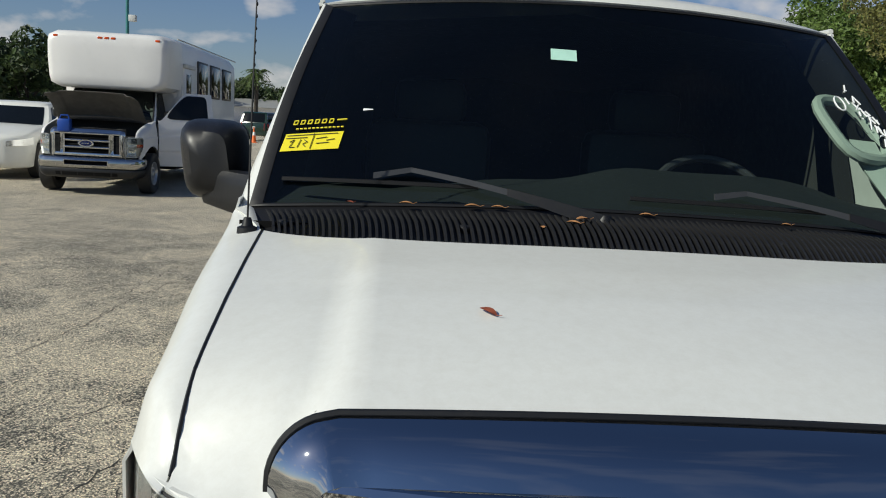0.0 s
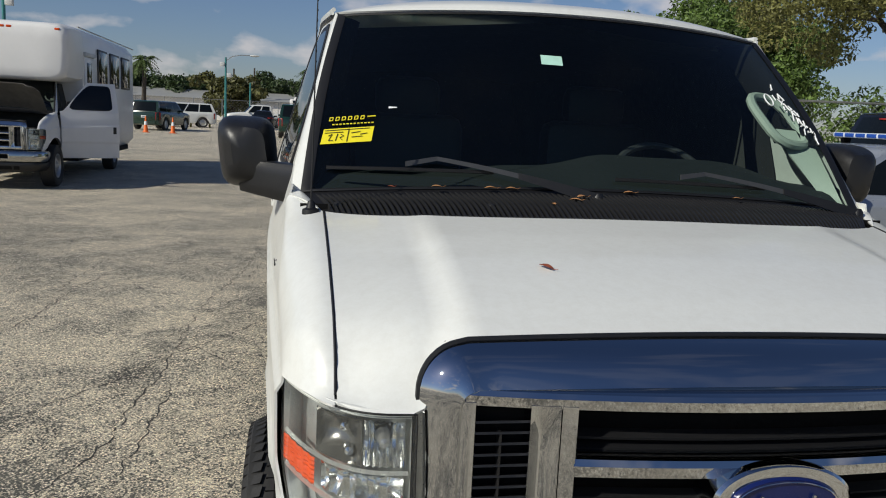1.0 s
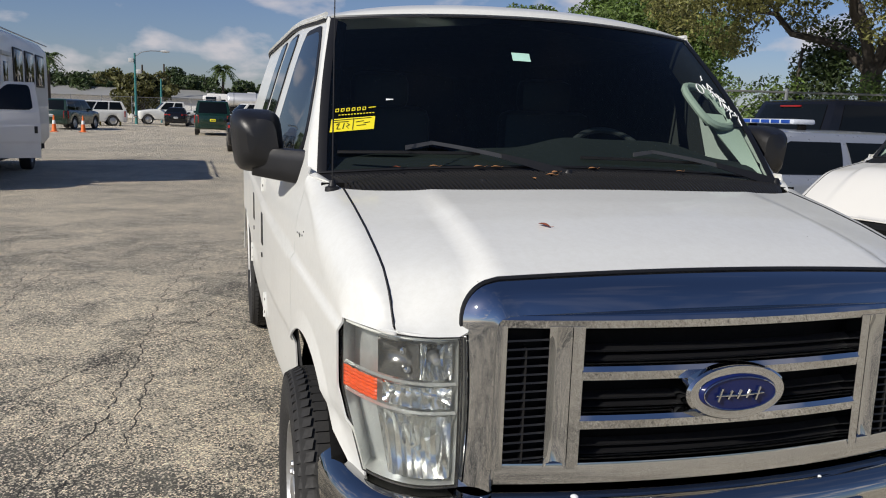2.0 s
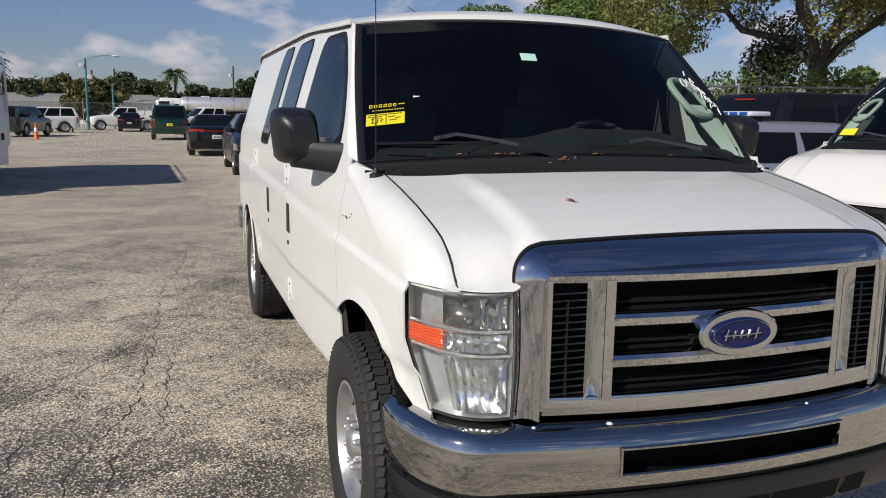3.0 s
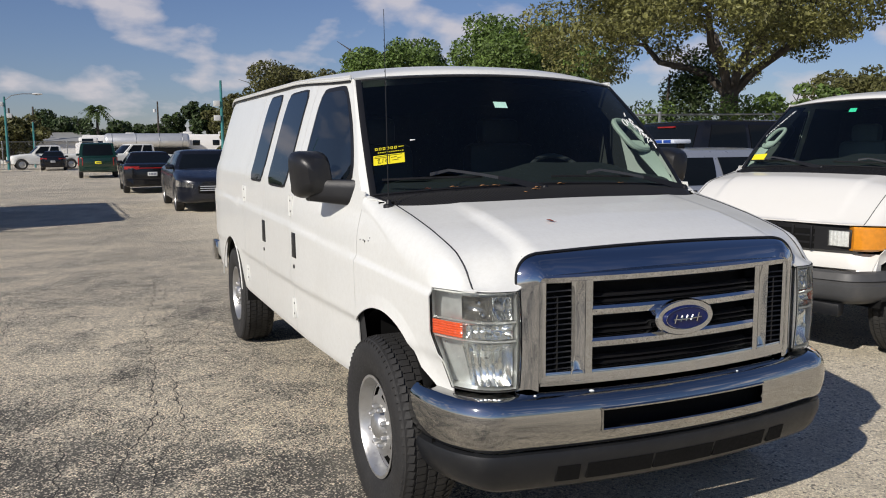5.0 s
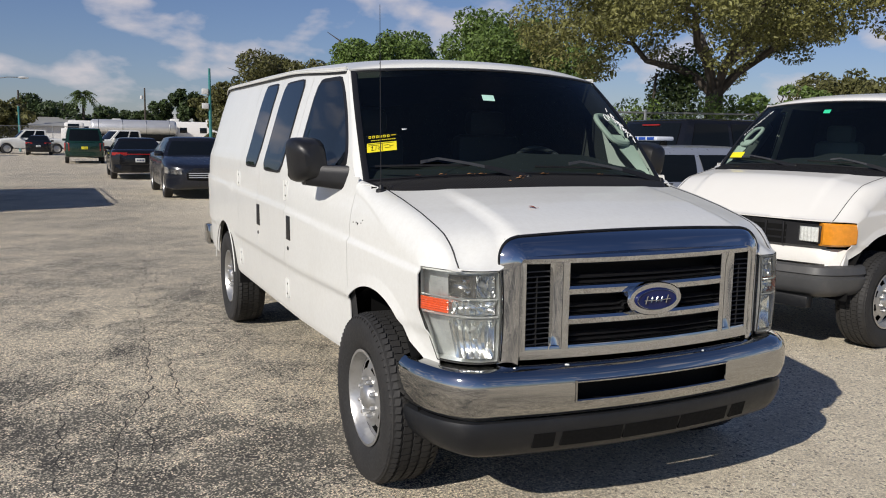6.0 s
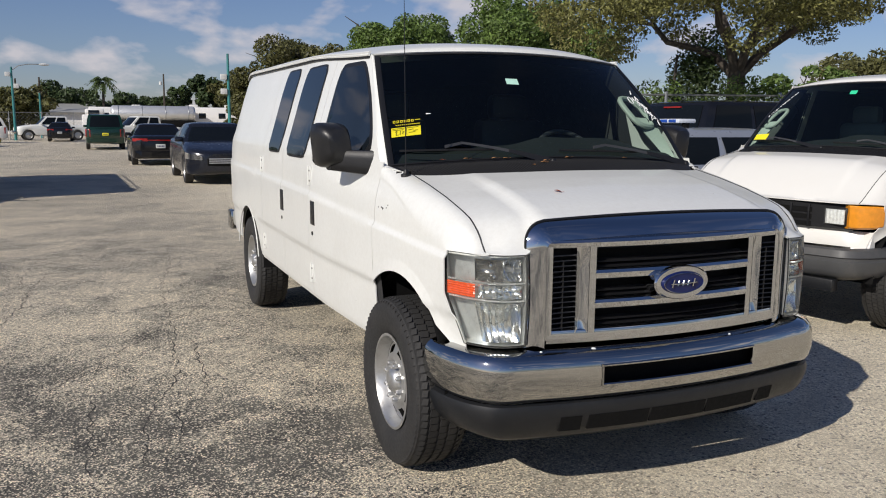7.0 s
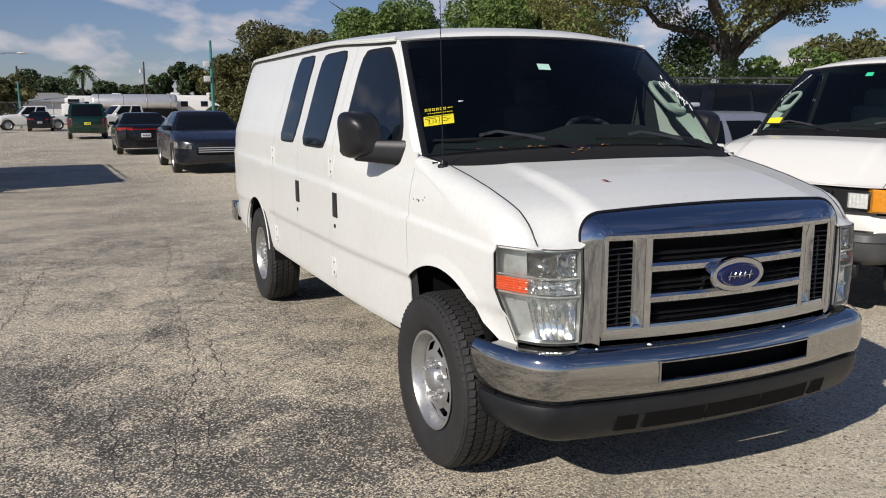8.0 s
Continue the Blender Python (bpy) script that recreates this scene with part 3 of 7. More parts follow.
def hood(parent, paint, chrome=True, m=None):
    us = [-1.0, -0.97, -0.93] + lin(-0.90, 0.90, 61) + [0.93, 0.97, 1.0]
    vs = lin(0, 1, 34)

    def front(x):
        a = abs(x)
        if not chrome:
            return -0.606 + 0.061 * (a / 0.788) ** 4
        if a < 0.60:
            return -0.628 + 0.010 * (a / 0.60) ** 2
        return -0.618 + (lamp_y(a) + 0.004 + 0.618) * smooth01((a - 0.60) / 0.045)

    def at(u, v):
        k = v
        x_guess = u * seam_x(0.145 + (-0.59 - 0.145) * v)
        rear = hood_rear(u * 0.78)
        y = rear + (front(x_guess) - rear) * k
        x = u * seam_x(min(y, 0.145)) * 0.9945
        z = hood_z(x, y)
        if not chrome:
            z = old_nose(z, y, 0.987)
        if chrome and abs(x) > 0.592 and v > 0.80:
            z += (1.046 - z) * clamp((abs(x) - 0.592) / 0.050) * ((v - 0.80) / 0.20) ** 2.2 * clamp((seam_x(y) - abs(x)) / 0.02)
        return (x, y, z)

    ob = part("hood", sheet(at, us, vs), paint, parent)
    thick(ob, 0.008)
    if m is not None:
        ob.matrix_local = m
    else:
        for s in (-1, 1):
            bm = bmesh.new()
            tube(bm, [(s * (seam_x(y) * 0.997), y, (seam_z(y) if chrome else old_nose(seam_z(y), y, 0.987)) - 0.0005) for y in lin(0.148, -0.585 if chrome else -0.545, 34)], 0.0033, 6)
            part("hood_gap", bm, GASKET, ob)
    return ob


def roof(parent, paint, y_end=4.64):
    def at(u, v):
        front = 0.700 + 0.165 * u * u
        y = front + (y_end - front) * v
        zg = rail_z(y) + 0.003
        top = 2.012 + 0.062 * smooth01((y - 0.9) / 2.4) - 0.02 * clamp((y - 3.6) / 1.0) ** 2
        crown = max(0.0, 1 - abs(u) ** 2.8) ** 0.62
        lip = 1.931 - 0.026 * u * u
        z = zg + (top - zg) * crown
        nose = math.sqrt(clamp(1 - (1 - clamp((y - front) / 0.75)) ** 2.2)) if y - front < 0.75 else 1.0
        z = lip + (z - lip) * nose if z > lip else z
        tail = clamp((y - (y_end - 0.22)) / 0.22)
        z -= 0.10 * tail**3 * crown
        return (u * (SX(max(y, 0.70), rail_z(y)) - 0.006) * (1 - 0.02 * tail * tail), y, z)

    us = [-1.0, -0.99, -0.97, -0.94] + lin(-0.90, 0.90, 27) + [0.94, 0.97, 0.99, 1.0]
    vs = [0, 0.004, 0.01, 0.018] + [((k / 40) ** 1.35) for k in range(3, 41)]
    ob = part("roof", sheet(at, us, vs), paint, parent)
    thick(ob, 0.008)
    bm = bmesh.new()
    for s in (-1, 1):
        pts = [(s * (SX(y, rail_z(y)) + 0.010), y, rail_z(y) - 0.03 * clamp((y - 4.3) / 0.3) ** 2) for y in lin(0.87, y_end, 30)]
        tube(bm, pts, 0.007, 6)
        pts = [(p[0] - s * 0.004, p[1], p[2] + 0.012) for p in pts]
        tube(bm, pts, 0.008, 6)
    rail = part("drip_rail", bm, paint, ob)
    # black tube below each drip rail draws the rail's shadow line
    bm = bmesh.new()
    for s in (-1, 1):
        pts = [(s * (SX(y, rail_z(y)) + 0.009), y, rail_z(y) - 0.012 - 0.03 * clamp((y - 4.3) / 0.3) ** 2) for y in lin(0.87, y_end, 30)]
        tube(bm, pts, 0.006, 6)
    part("rail_shadow_gap", bm, GASKET, ob)
    return ob


def pillars(parent, paint):
    for s in (-1, 1):
        def at(v, t):
            w = screen(s * 1.0, v)
            z = 1.335 + (1.905 - 1.335) * v
            y = a_line(z) + 0.005
            e = Vector((s * SX(y, z), y, z))
            p = w.lerp(e, t)
            return p + Vector((s * 0.7, -0.5, 0.25)) * 0.006 * math.sin(math.pi * t)

        thick(part("front_pillar", sheet(at, lin(-0.02, 1.0, 24), lin(0, 1, 7)), paint, parent), 0.006)


def windscreen(parent, glass_mat):
    ob = part("windscreen", sheet(lambda u, v: screen(u, v), lin(-0.985, 0.985, 33), lin(0.01, 0.99, 21)), glass_mat, parent, "large curved windscreen")
    ob.visible_shadow = False
    bm = bmesh.new()
    n = 40
    ring = [(-1 + 2 * k / n, 0.0) for k in range(n)] + [(1.0, k / n) for k in range(n)] + [(1 - 2 * k / n, 1.0) for k in range(n)] + [(-1.0, 1 - k / n) for k in range(n)]
    rows = []
    for inset, out in ((1.0, -0.006), (1.0, 0.004), (0.987, 0.006), (0.965, 0.002)):
        row = []
        for u, v in ring:
            vv = 0.5 + (v - 0.5) * (inset if inset > 0.98 else 0.974)
            row.append(screen(u * inset, vv, out))
        rows.append(row)
    loft(bm, rows, True, False)
    part("screen_gasket", bm, GASKET, ob, "black rubber gasket")
    return ob


def cowl(parent):
    def at(u, v):
        r_ = hood_rear(u * 0.79)
        a = Vector((u * 0.800, r_ + 0.004, hood_z(u * 0.785, r_) - 0.009))
        b = screen(u * 1.0, 0.0)
        p = a.lerp(b, v)
        p.z -= 0.006 * math.sin(math.pi * v)
        if abs(u) > 0.93:
            p.y += 0.02 * (abs(u) - 0.93) / 0.07 * (1 - v)
        return p

    ob = part("cowl", sheet(at, lin(-1, 1, 41), lin(-0.05, 1.04, 8)), GASKET, parent, "black ribbed cowl panel under the windscreen")
    # one rib, shared by all
    bm = bmesh.new()
    rings = []
    for t in lin(0, 1, 7):
        y, h = t * 0.165, 0.0095 * math.sin(math.pi * min(1, 0.12 + t * 0.9))
        x = 0.010 * math.sin(t * 2.2)
        rings.append([(x - 0.0035, y, -0.004), (x - 0.0026, y, h), (x + 0.0026, y, h), (x + 0.0035, y, -0.004)])
    loft(bm, rings)
    first = part("cowl_rib", bm, COWL, ob)
    count = 108
    for k in range(count):
        u = -0.965 + 1.93 * k / (count - 1)
        rib = first if k == 0 else new("cowl_rib", first.data)
        rib.parent = ob
        p, q = at(u, 0.04), at(u, 0.92)
        d = (q - p).normalized()
        up = d.cross(Vector((-1, 0, 0))).normalized()
        right = d.cross(up)
        rot = Matrix((right, d, up)).transposed().to_4x4()
        rib.matrix_local = Matrix.Translation(p + up * 0.001) @ rot @ Matrix.Diagonal((1, (q - p).length / 0.165, 1, 1))
    for u in (-0.43, 0.43, 0.9, -0.92):
        bm = bmesh.new()
        p = at(u, 0.45)
        lathe(bm, [(0.0, 0.012), (0.010, 0.012), (0.014, 0.009), (0.015, 0.0)], 14, p, "z")
        part("cowl_plug", bm, COWL, ob)
    return ob


def wiper(parent, pivot, apex, tip, blade_a, blade_b):
    """A broad black root, a thin grey arm bent at the apex, and the blade, all close above the glass."""
    p, a = Vector(pivot), Vector(apex)

    def ring(q, w, h):
        up = Vector((0, 0.25, 0.97)) * w * 0.5
        return [q + up + Vector((0, -h, 0)), q + up, q - up, q - up + Vector((0, -h, 0))]

    bm = bmesh.new()
    lathe(bm, [(0.0, 0.020), (0.012, 0.019), (0.019, 0.008), (0.021, -0.012)], 18, p, "z")
    bow = lambda t: p.lerp(a, t) + Vector((0, -0.004, 0.010)) * math.sin(math.pi * t)
    loft(bm, [ring(bow(t), 0.038 - 0.040 * t, 0.016 - 0.010 * t) for t in lin(0, 0.50, 9)])
    ob = part("wiper", bm, GASKET, parent, "black windscreen wiper arm")
    bm = bmesh.new()
    loft(bm, [ring(bow(t), 0.018 - 0.006 * t, 0.007) for t in lin(0.46, 1.0, 10)])
    loft(bm, [ring(a.lerp(Vector(tip), t), 0.012 + 0.003 * t, 0.007) for t in lin(0, 1, 5)])
    part("wiper_rod", bm, WIPER, ob, "grey painted steel rod")
    bm = bmesh.new()
    b0, b1 = Vector(blade_a), Vector(blade_b)
    rings = []
    for t in lin(0, 1, 16):
        q = b0.lerp(b1, t) + Vector((0, -0.004, 0.002)) * math.sin(math.pi * t)
        h = 0.005 + 0.007 * math.sin(math.pi * t) ** 0.7
        rings.append([q + Vector((0, 0, -0.005)), q + Vector((0, -h, -0.003)), q + Vector((0, -h, 0.005)), q + Vector((0, 0, 0.006))])
    loft(bm, rings)
    part("wiper_blade", bm, GASKET, ob)
    return ob


def side_mirror(parent, s, root_y=0.49, finish=None):
    """A tow mirror: a tall rounded housing on a thick double arm."""
    bm = bmesh.new()
    cx, cy, cz, w, d, h = (1.030 if s < 0 else 1.050), 0.665, 1.428, 0.090, 0.085, 0.114
    rings = []
    for t in lin(0, 1, 12):
        yy = cy - d + 2 * d * t
        grow = 1 - 0.30 * (1 - t) ** 3 - (0.04 if t > 0.96 else 0)
        ring = []
        for k in range(36):
            a = 2 * math.pi * k / 36
            c, e = math.cos(a), math.sin(a)
            q = (abs(c) ** 4.5 + abs(e) ** 4.5) ** (-1 / 4.5)
            lean = 0.012 * e
            ring.append((s * (cx + c * q * w * grow + lean), yy + 0.02 * c * (1 - t), cz + e * q * h * grow))
        rings.append(ring)
    nose = [(s * (cx + (p[0] * s - cx) * 0.62), cy - d * 1.16, cz + (p[2] - cz) * 0.66) for p in rings[0]]
    tipp = [(s * (cx + (p[0] * s - cx) * 0.2), cy - d * 1.22, cz + (p[2] - cz) * 0.22) for p in rings[0]]
    loft(bm, [tipp, nose] + rings)
    ob = part("side_mirror", bm, finish or PLASTIC, parent, "black plastic tow mirror")
    bm = bmesh.new()
    ring = [(s * (cx + c * 0.080), cy + d + 0.004, cz + e * 0.102) for c, e in ((-1, -0.8), (-0.8, -1), (0.8, -1), (1, -0.8), (1, 0.8), (0.8, 1), (-0.8, 1), (-1, 0.8))]
    bm.faces.new([bm.verts.new(p) for p in ring])
    part("mirror_glass", bm, CHROME, ob, "mirror glass")
    bm = bmesh.new()
    rings = []
    for t in lin(0, 1, 9):
        x = 0.880 + (cx + 0.02 - 0.880) * t
        z = 1.346 + 0.010 * t
        hh, dd = 0.062 - 0.010 * t, 0.056 - 0.004 * t
        yc = root_y + 0.185 * t
        ring = []
        for k in range(20):
            a = 2 * math.pi * k / 20
            c, e = math.cos(a), math.sin(a)
            q = (abs(c) ** 4 + abs(e) ** 4) ** -0.25
            ring.append((s * x, yc + c * q * dd, z + e * q * hh))
        rings.append(ring)
    loft(bm, rings)
    part("mirror_arm", bm, finish or PLASTIC, ob)
    return ob


def wheel(parent, s, y, x=0.858, r=0.385, w=0.122, rim_r=0.208, holes=8, detail=True, name="wheel"):
    """Tyre with tread blocks, pierced steel disc, eight nuts and a hub."""
    bm = bmesh.new()
    prof = [(rim_r - 0.004, w * 0.70), (rim_r + 0.012, w * 0.80), (rim_r + 0.05, w * 0.96), (r * 0.82, w), (r * 0.92, w * 0.955), (r * 0.965, w * 0.86), (r * 0.978, w * 0.55), (r * 0.980, 0), (r * 0.978, -w * 0.55), (r * 0.965, -w * 0.86), (r * 0.92, -w * 0.955), (r * 0.80, -w), (rim_r, -w * 0.7)]
    lathe(bm, [(a, s * h) for a, h in prof], 56, (s * x, y, r), "x")
    tyre = part("tyre", bm, RUBBER, parent, "black road tyre with worn tread")
    if detail:
        bm = bmesh.new()
        blocks = 70
        for k in range(blocks):
            a0 = 2 * math.pi * k / blocks
            for row, (h0, h1) in enumerate(((-0.96, -0.58), (-0.53, -0.19), (-0.15, 0.15), (0.19, 0.53), (0.58, 0.96))):
                off = (0.5 if row % 2 else 0.0) * 2 * math.pi / blocks
                span = 2 * math.pi / blocks * (0.80 if row in (0, 4) else 0.90)
                pts = []
                for rad in (0.955, 0.995):
                    for aa, hh in ((0, h0), (span, h0 + 0.05), (span, h1), (0, h1 - 0.05)):
                        rr = r * rad
                        if abs(hh) > 0.8:
                            rr -= r * 0.050 if rad > 0.99 else r * 0.055
                        a = a0 + off + aa
                        pts.append(bm.verts.new((s * x + s * hh * w, y + rr * math.cos(a), r + rr * math.sin(a))))
                for q in ((4, 5, 6, 7), (0, 1, 5, 4), (1, 2, 6, 5), (2, 3, 7, 6), (3, 0, 4, 7)):
                    bm.faces.new([pts[i] for i in q])
        part("tread", bm, RUBBER, tyre, "", 20)
    bm = bmesh.new()
    rp = [(rim_r + 0.006, w * 0.80), (rim_r + 0.010, w * 0.86), (rim_r - 0.002, w * 0.87), (rim_r - 0.010, w * 0.78), (rim_r - 0.018, w * 0.58), (rim_r - 0.024, w * 0.45)]
    lathe(bm, [(a, s * h) for a, h in rp], 56, (s * x, y, r), "x")
    # disc with openings: angular sectors, every second one open in the outer band
    n = holes * 6
    radii = [(rim_r - 0.024, w * 0.44), (rim_r - 0.042, w * 0.50), (rim_r - 0.078, w * 0.64), (0.096, w * 0.68), (0.085, w * 0.60), (0.062, w * 0.60), (0.055, w * 0.78), (0.040, w * 0.88), (0.0, w * 0.90)]
    rows = []
    for rad, h in radii:
        rows.append([bm.verts.new((s * x + s * h, y + rad * math.cos(2 * math.pi * k / n), r + rad * math.sin(2 * math.pi * k / n))) for k in range(n)])
    for i, (a, b) in enumerate(zip(rows, rows[1:])):
        for k in range(n):
            j = (k + 1) % n
            if i == 1 and k % 6 in (1, 2, 3):
                continue
            bm.faces.new((a[k], a[j], b[j], b[k]))
    rim = part("rim", bm, SILVER, parent, "silver painted steel wheel with dull finish")
    bm = bmesh.new()
    lathe(bm, [(0.0, s * -0.02), (rim_r - 0.02, s * -0.02), (rim_r - 0.02, s * w * 0.45)], 32, (s * x, y, r), "x")
    part("brake_drum", bm, DARK, rim)
    for k in range(8):
        a = 2 * math.pi * (k + 0.5) / 8
        bm = bmesh.new()
        lathe(bm, [(0.012, s * w * 0.58), (0.012, s * w * 0.80), (0.008, s * w * 0.86), (0.0, s * w * 0.86)], 6, (s * x, y + 0.0825 * math.cos(a), r + 0.0825 * math.sin(a)), "x")
        part("wheel_nut", bm, SILVER, rim)
    return tyre


def bumper_line(x_in):
    """Plan of the front bumper's face: t from -1 to 1 gives x, y."""
    s, a = (1 if x_in >= 0 else -1), abs(x_in)
    if a <= 0.72:
        x = a / 0.72 * 0.70
        y = -0.800 + 0.075 * (x / 0.70) ** 2
    else:
        k = (a - 0.72) / 0.28 * math.pi / 2
        x = 0.70 + 0.228 * math.sin(k) ** 0.9
        y = -0.725 + 0.385 * (1 - math.cos(k)) ** 0.95
    return s * x, y


def front_bumper(parent, material=None, valance=True):
    material = material or CHROME_D
    ts = sorted(set([round(v, 4) for v in lin(-1, 1, 61)] + [-0.3826, 0.3826]))
    prof = [(0.668, -0.160), (0.672, -0.110), (0.672, -0.055), (0.664, -0.030), (0.652, -0.012), (0.636, 0.0), (0.613, 0.006), (0.573, 0.010), (0.533, 0.008), (0.500, 0.000), (0.478, -0.014), (0.466, -0.040), (0.462, -0.080)]
    bm = bmesh.new()
    rows = []
    for t in ts:
        x, y = bumper_line(t)
        x2, y2 = bumper_line(min(1, t + 0.01))
        x1, y1 = bumper_line(max(-1, t - 0.01))
        n = Vector((y2 - y1, -(x2 - x1), 0)).normalized()
        rows.append([bm.verts.new((x + n.x * o, y + n.y * o, z)) for z, o in prof])
    for i in range(len(ts) - 1):
        for k in range(len(prof) - 1):
            if -0.3827 <= ts[i] and ts[i + 1] <= 0.3827 and k in (6, 7):
                continue
            bm.faces.new((rows[i][k], rows[i + 1][k], rows[i + 1][k + 1], rows[i][k + 1]))
    ob = part("front_bumper", bm, material, parent, "chromed steel bumper with dull spots", 50)
    thick(ob, 0.004)
    bm = bmesh.new()
    for (z0, z1) in ((0.606, 0.619), (0.527, 0.540)):
        pts = [(bumper_line(t)[0], bumper_line(t)[1] - 0.009, (z0 + z1) / 2) for t in lin(-0.3826, 0.3826, 15)]
        tube(bm, pts, 0.006, 6)
    for t in (-0.3826, 0.3826):
        tube(bm, [(bumper_line(t)[0], bumper_line(t)[1] - 0.009, z) for z in (0.53, 0.572, 0.616)], 0.006, 6)
    part("slot_rim", bm, material, ob)
    # black block behind the slot; its colour carries the opening's shade
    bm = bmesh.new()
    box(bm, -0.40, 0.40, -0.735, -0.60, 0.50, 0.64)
    part("slot_back", bm, DARK, ob, "black backing for the shaded opening")
    if not valance:
        return ob
    bm = bmesh.new()
    prof = [(0.468, -0.030), (0.462, -0.010), (0.440, -0.004), (0.400, -0.010), (0.360, -0.024), (0.322, -0.050), (0.300, -0.085), (0.30, -0.14)]
    rows = []
    for t in lin(-0.985, 0.985, 55):
        x, y = bumper_line(t)
        x2, y2 = bumper_line(min(1, t + 0.01))
        x1, y1 = bumper_line(max(-1, t - 0.01))
        n = Vector((y2 - y1, -(x2 - x1), 0)).normalized()
        rows.append([bm.verts.new((x + n.x * o, y + n.y * o, z + 0.02 * clamp(abs(t) - 0.7) / 0.3 * (0.46 - z) / 0.16)) for z, o in prof])
    for a, b in zip(rows, rows[1:]):
        for k in range(len(prof) - 1):
            bm.faces.new((a[k], b[k], b[k + 1], a[k + 1]))
    v = part("air_dam", bm, VALANCE, ob, "grey-black plastic lower air dam")
    thick(v, 0.005)
    # the dam is uncut: black blocks stand in for the shaded slots
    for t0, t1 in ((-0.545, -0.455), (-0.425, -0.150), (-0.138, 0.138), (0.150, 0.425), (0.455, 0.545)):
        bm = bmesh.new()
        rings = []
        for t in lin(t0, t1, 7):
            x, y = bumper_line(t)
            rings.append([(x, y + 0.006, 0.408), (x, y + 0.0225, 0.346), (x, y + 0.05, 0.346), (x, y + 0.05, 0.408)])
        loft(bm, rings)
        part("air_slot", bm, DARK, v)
    return ob


def headlamp(parent, s, lamp=None):
    """Composite lamp: bucket, two reflectors, amber marker and clear lens."""
    def face(u, v, back=0.0):
        # u 0 at the grille, 1 at the fender; v 0 bottom, 1 top
        u = u * (1 - 0.20 * clamp((0.52 - v) / 0.52))
        q = u**0.85
        z = 0.686 + (1.046 - 0.686) * v
        x = 0.648 + 0.237 * q
        y = lamp_y(x) - 0.010 * math.sin(math.pi * v)
        return (s * (x - back * 0.45 * u), y + back * (1 - 0.35 * u), z)

    ob = part("headlamp", sheet(lambda u, v: face(u, v), lin(0, 1, 17), lin(0, 1, 13)), CLEAR, parent, "clear headlamp lens with amber marker")
    ob.visible_shadow = False
    bm = sheet(lambda u, v: face(0.02 + 0.96 * u, 0.02 + 0.96 * v, 0.085 if 0 < u < 1 and 0 < v < 1 else 0.004), [0, 0.001] + lin(0.05, 0.95, 14) + [0.999, 1], [0, 0.001] + lin(0.04, 0.96, 12) + [0.999, 1])
    part("lamp_bucket", bm, LAMP_BODY, ob)
    # round dark bowl with two small bulbs in the upper chamber
    bowl = sheet(lambda u, v: face(0.34 + 0.36 * u, 0.715 + 0.235 * v, 0.016 + 0.060 * (math.sin(math.pi * u) * math.sin(math.pi * v)) ** 0.5), lin(0, 1, 15), lin(0, 1, 11))
    part("lamp_bowl", bowl, LAMP_DARK, ob, "dark smoked turn signal bowl")
    for uu, vv in ((0.50, 0.885), (0.46, 0.765)):
        bm = bmesh.new()
        lathe(bm, [(0.0, -0.020), (0.008, -0.016), (0.011, 0.0), (0.006, 0.014)], 12, face(uu, vv, 0.045), "y")
        part("bulb", bm, REFLECTOR, ob)
    for v0, v1, u0, u1 in ((0.05, 0.48, 0.05, 0.72), (0.72, 0.95, 0.05, 0.33), (0.53, 0.67, 0.05, 0.66)):
        bm = sheet(lambda u, v: face(u0 + (u1 - u0) * u, v0 + (v1 - v0) * v, 0.018 + 0.055 * (math.sin(math.pi * u) * math.sin(math.pi * v)) ** 0.6 + 0.004 * math.cos(u * 38)), lin(0, 1, 25), lin(0, 1, 9))
        part("lamp_reflector", bm, REFLECTOR, ob, "faceted chrome reflector")
        bm = bmesh.new()
        c = Vector(face((u0 + u1) / 2, (v0 + v1) / 2, 0.052))
        lathe(bm, [(0.0, -0.030), (0.009, -0.026), (0.012, 0.0), (0.016, 0.012)], 14, c, "y")
        part("bulb", bm, CLEAR if v0 != 0.72 else SILVER, ob)
    bm = sheet(lambda u, v: face(0.70 + 0.285 * u, 0.525 + 0.150 * v, 0.007 + 0.0022 * math.cos(v * 38) + 0.0022 * math.cos(u * 30)), lin(0, 1, 25), lin(0, 1, 21))
    part("marker_lens", bm, AMBER, ob, "amber side marker")
    bm = bmesh.new()
    for v in (0.505, 0.695):
        rows = [[Vector(face(u, v + dv, 0.003 + d)) for dv, d in ((-0.012, 0.01), (0, 0), (0.012, 0.01))] for u in lin(0.03, 0.97, 14)]
        loft(bm, rows, False, False)
    part("lens_rib", bm, LAMP_BODY, ob)
    bm = bmesh.new()
    edge = [(u, 0.0) for u in lin(0, 1, 12)] + [(1.0, v) for v in lin(0.08, 1, 12)] + [(u, 1.0) for u in lin(0.92, 0, 12)] + [(0.0, v) for v in lin(0.92, 0.08, 10)]
    tube(bm, [face(u, v, 0.004) for u, v in edge + edge[:1]], 0.0022, 6)
    part("lamp_gasket", bm, GASKET, ob)
    return ob


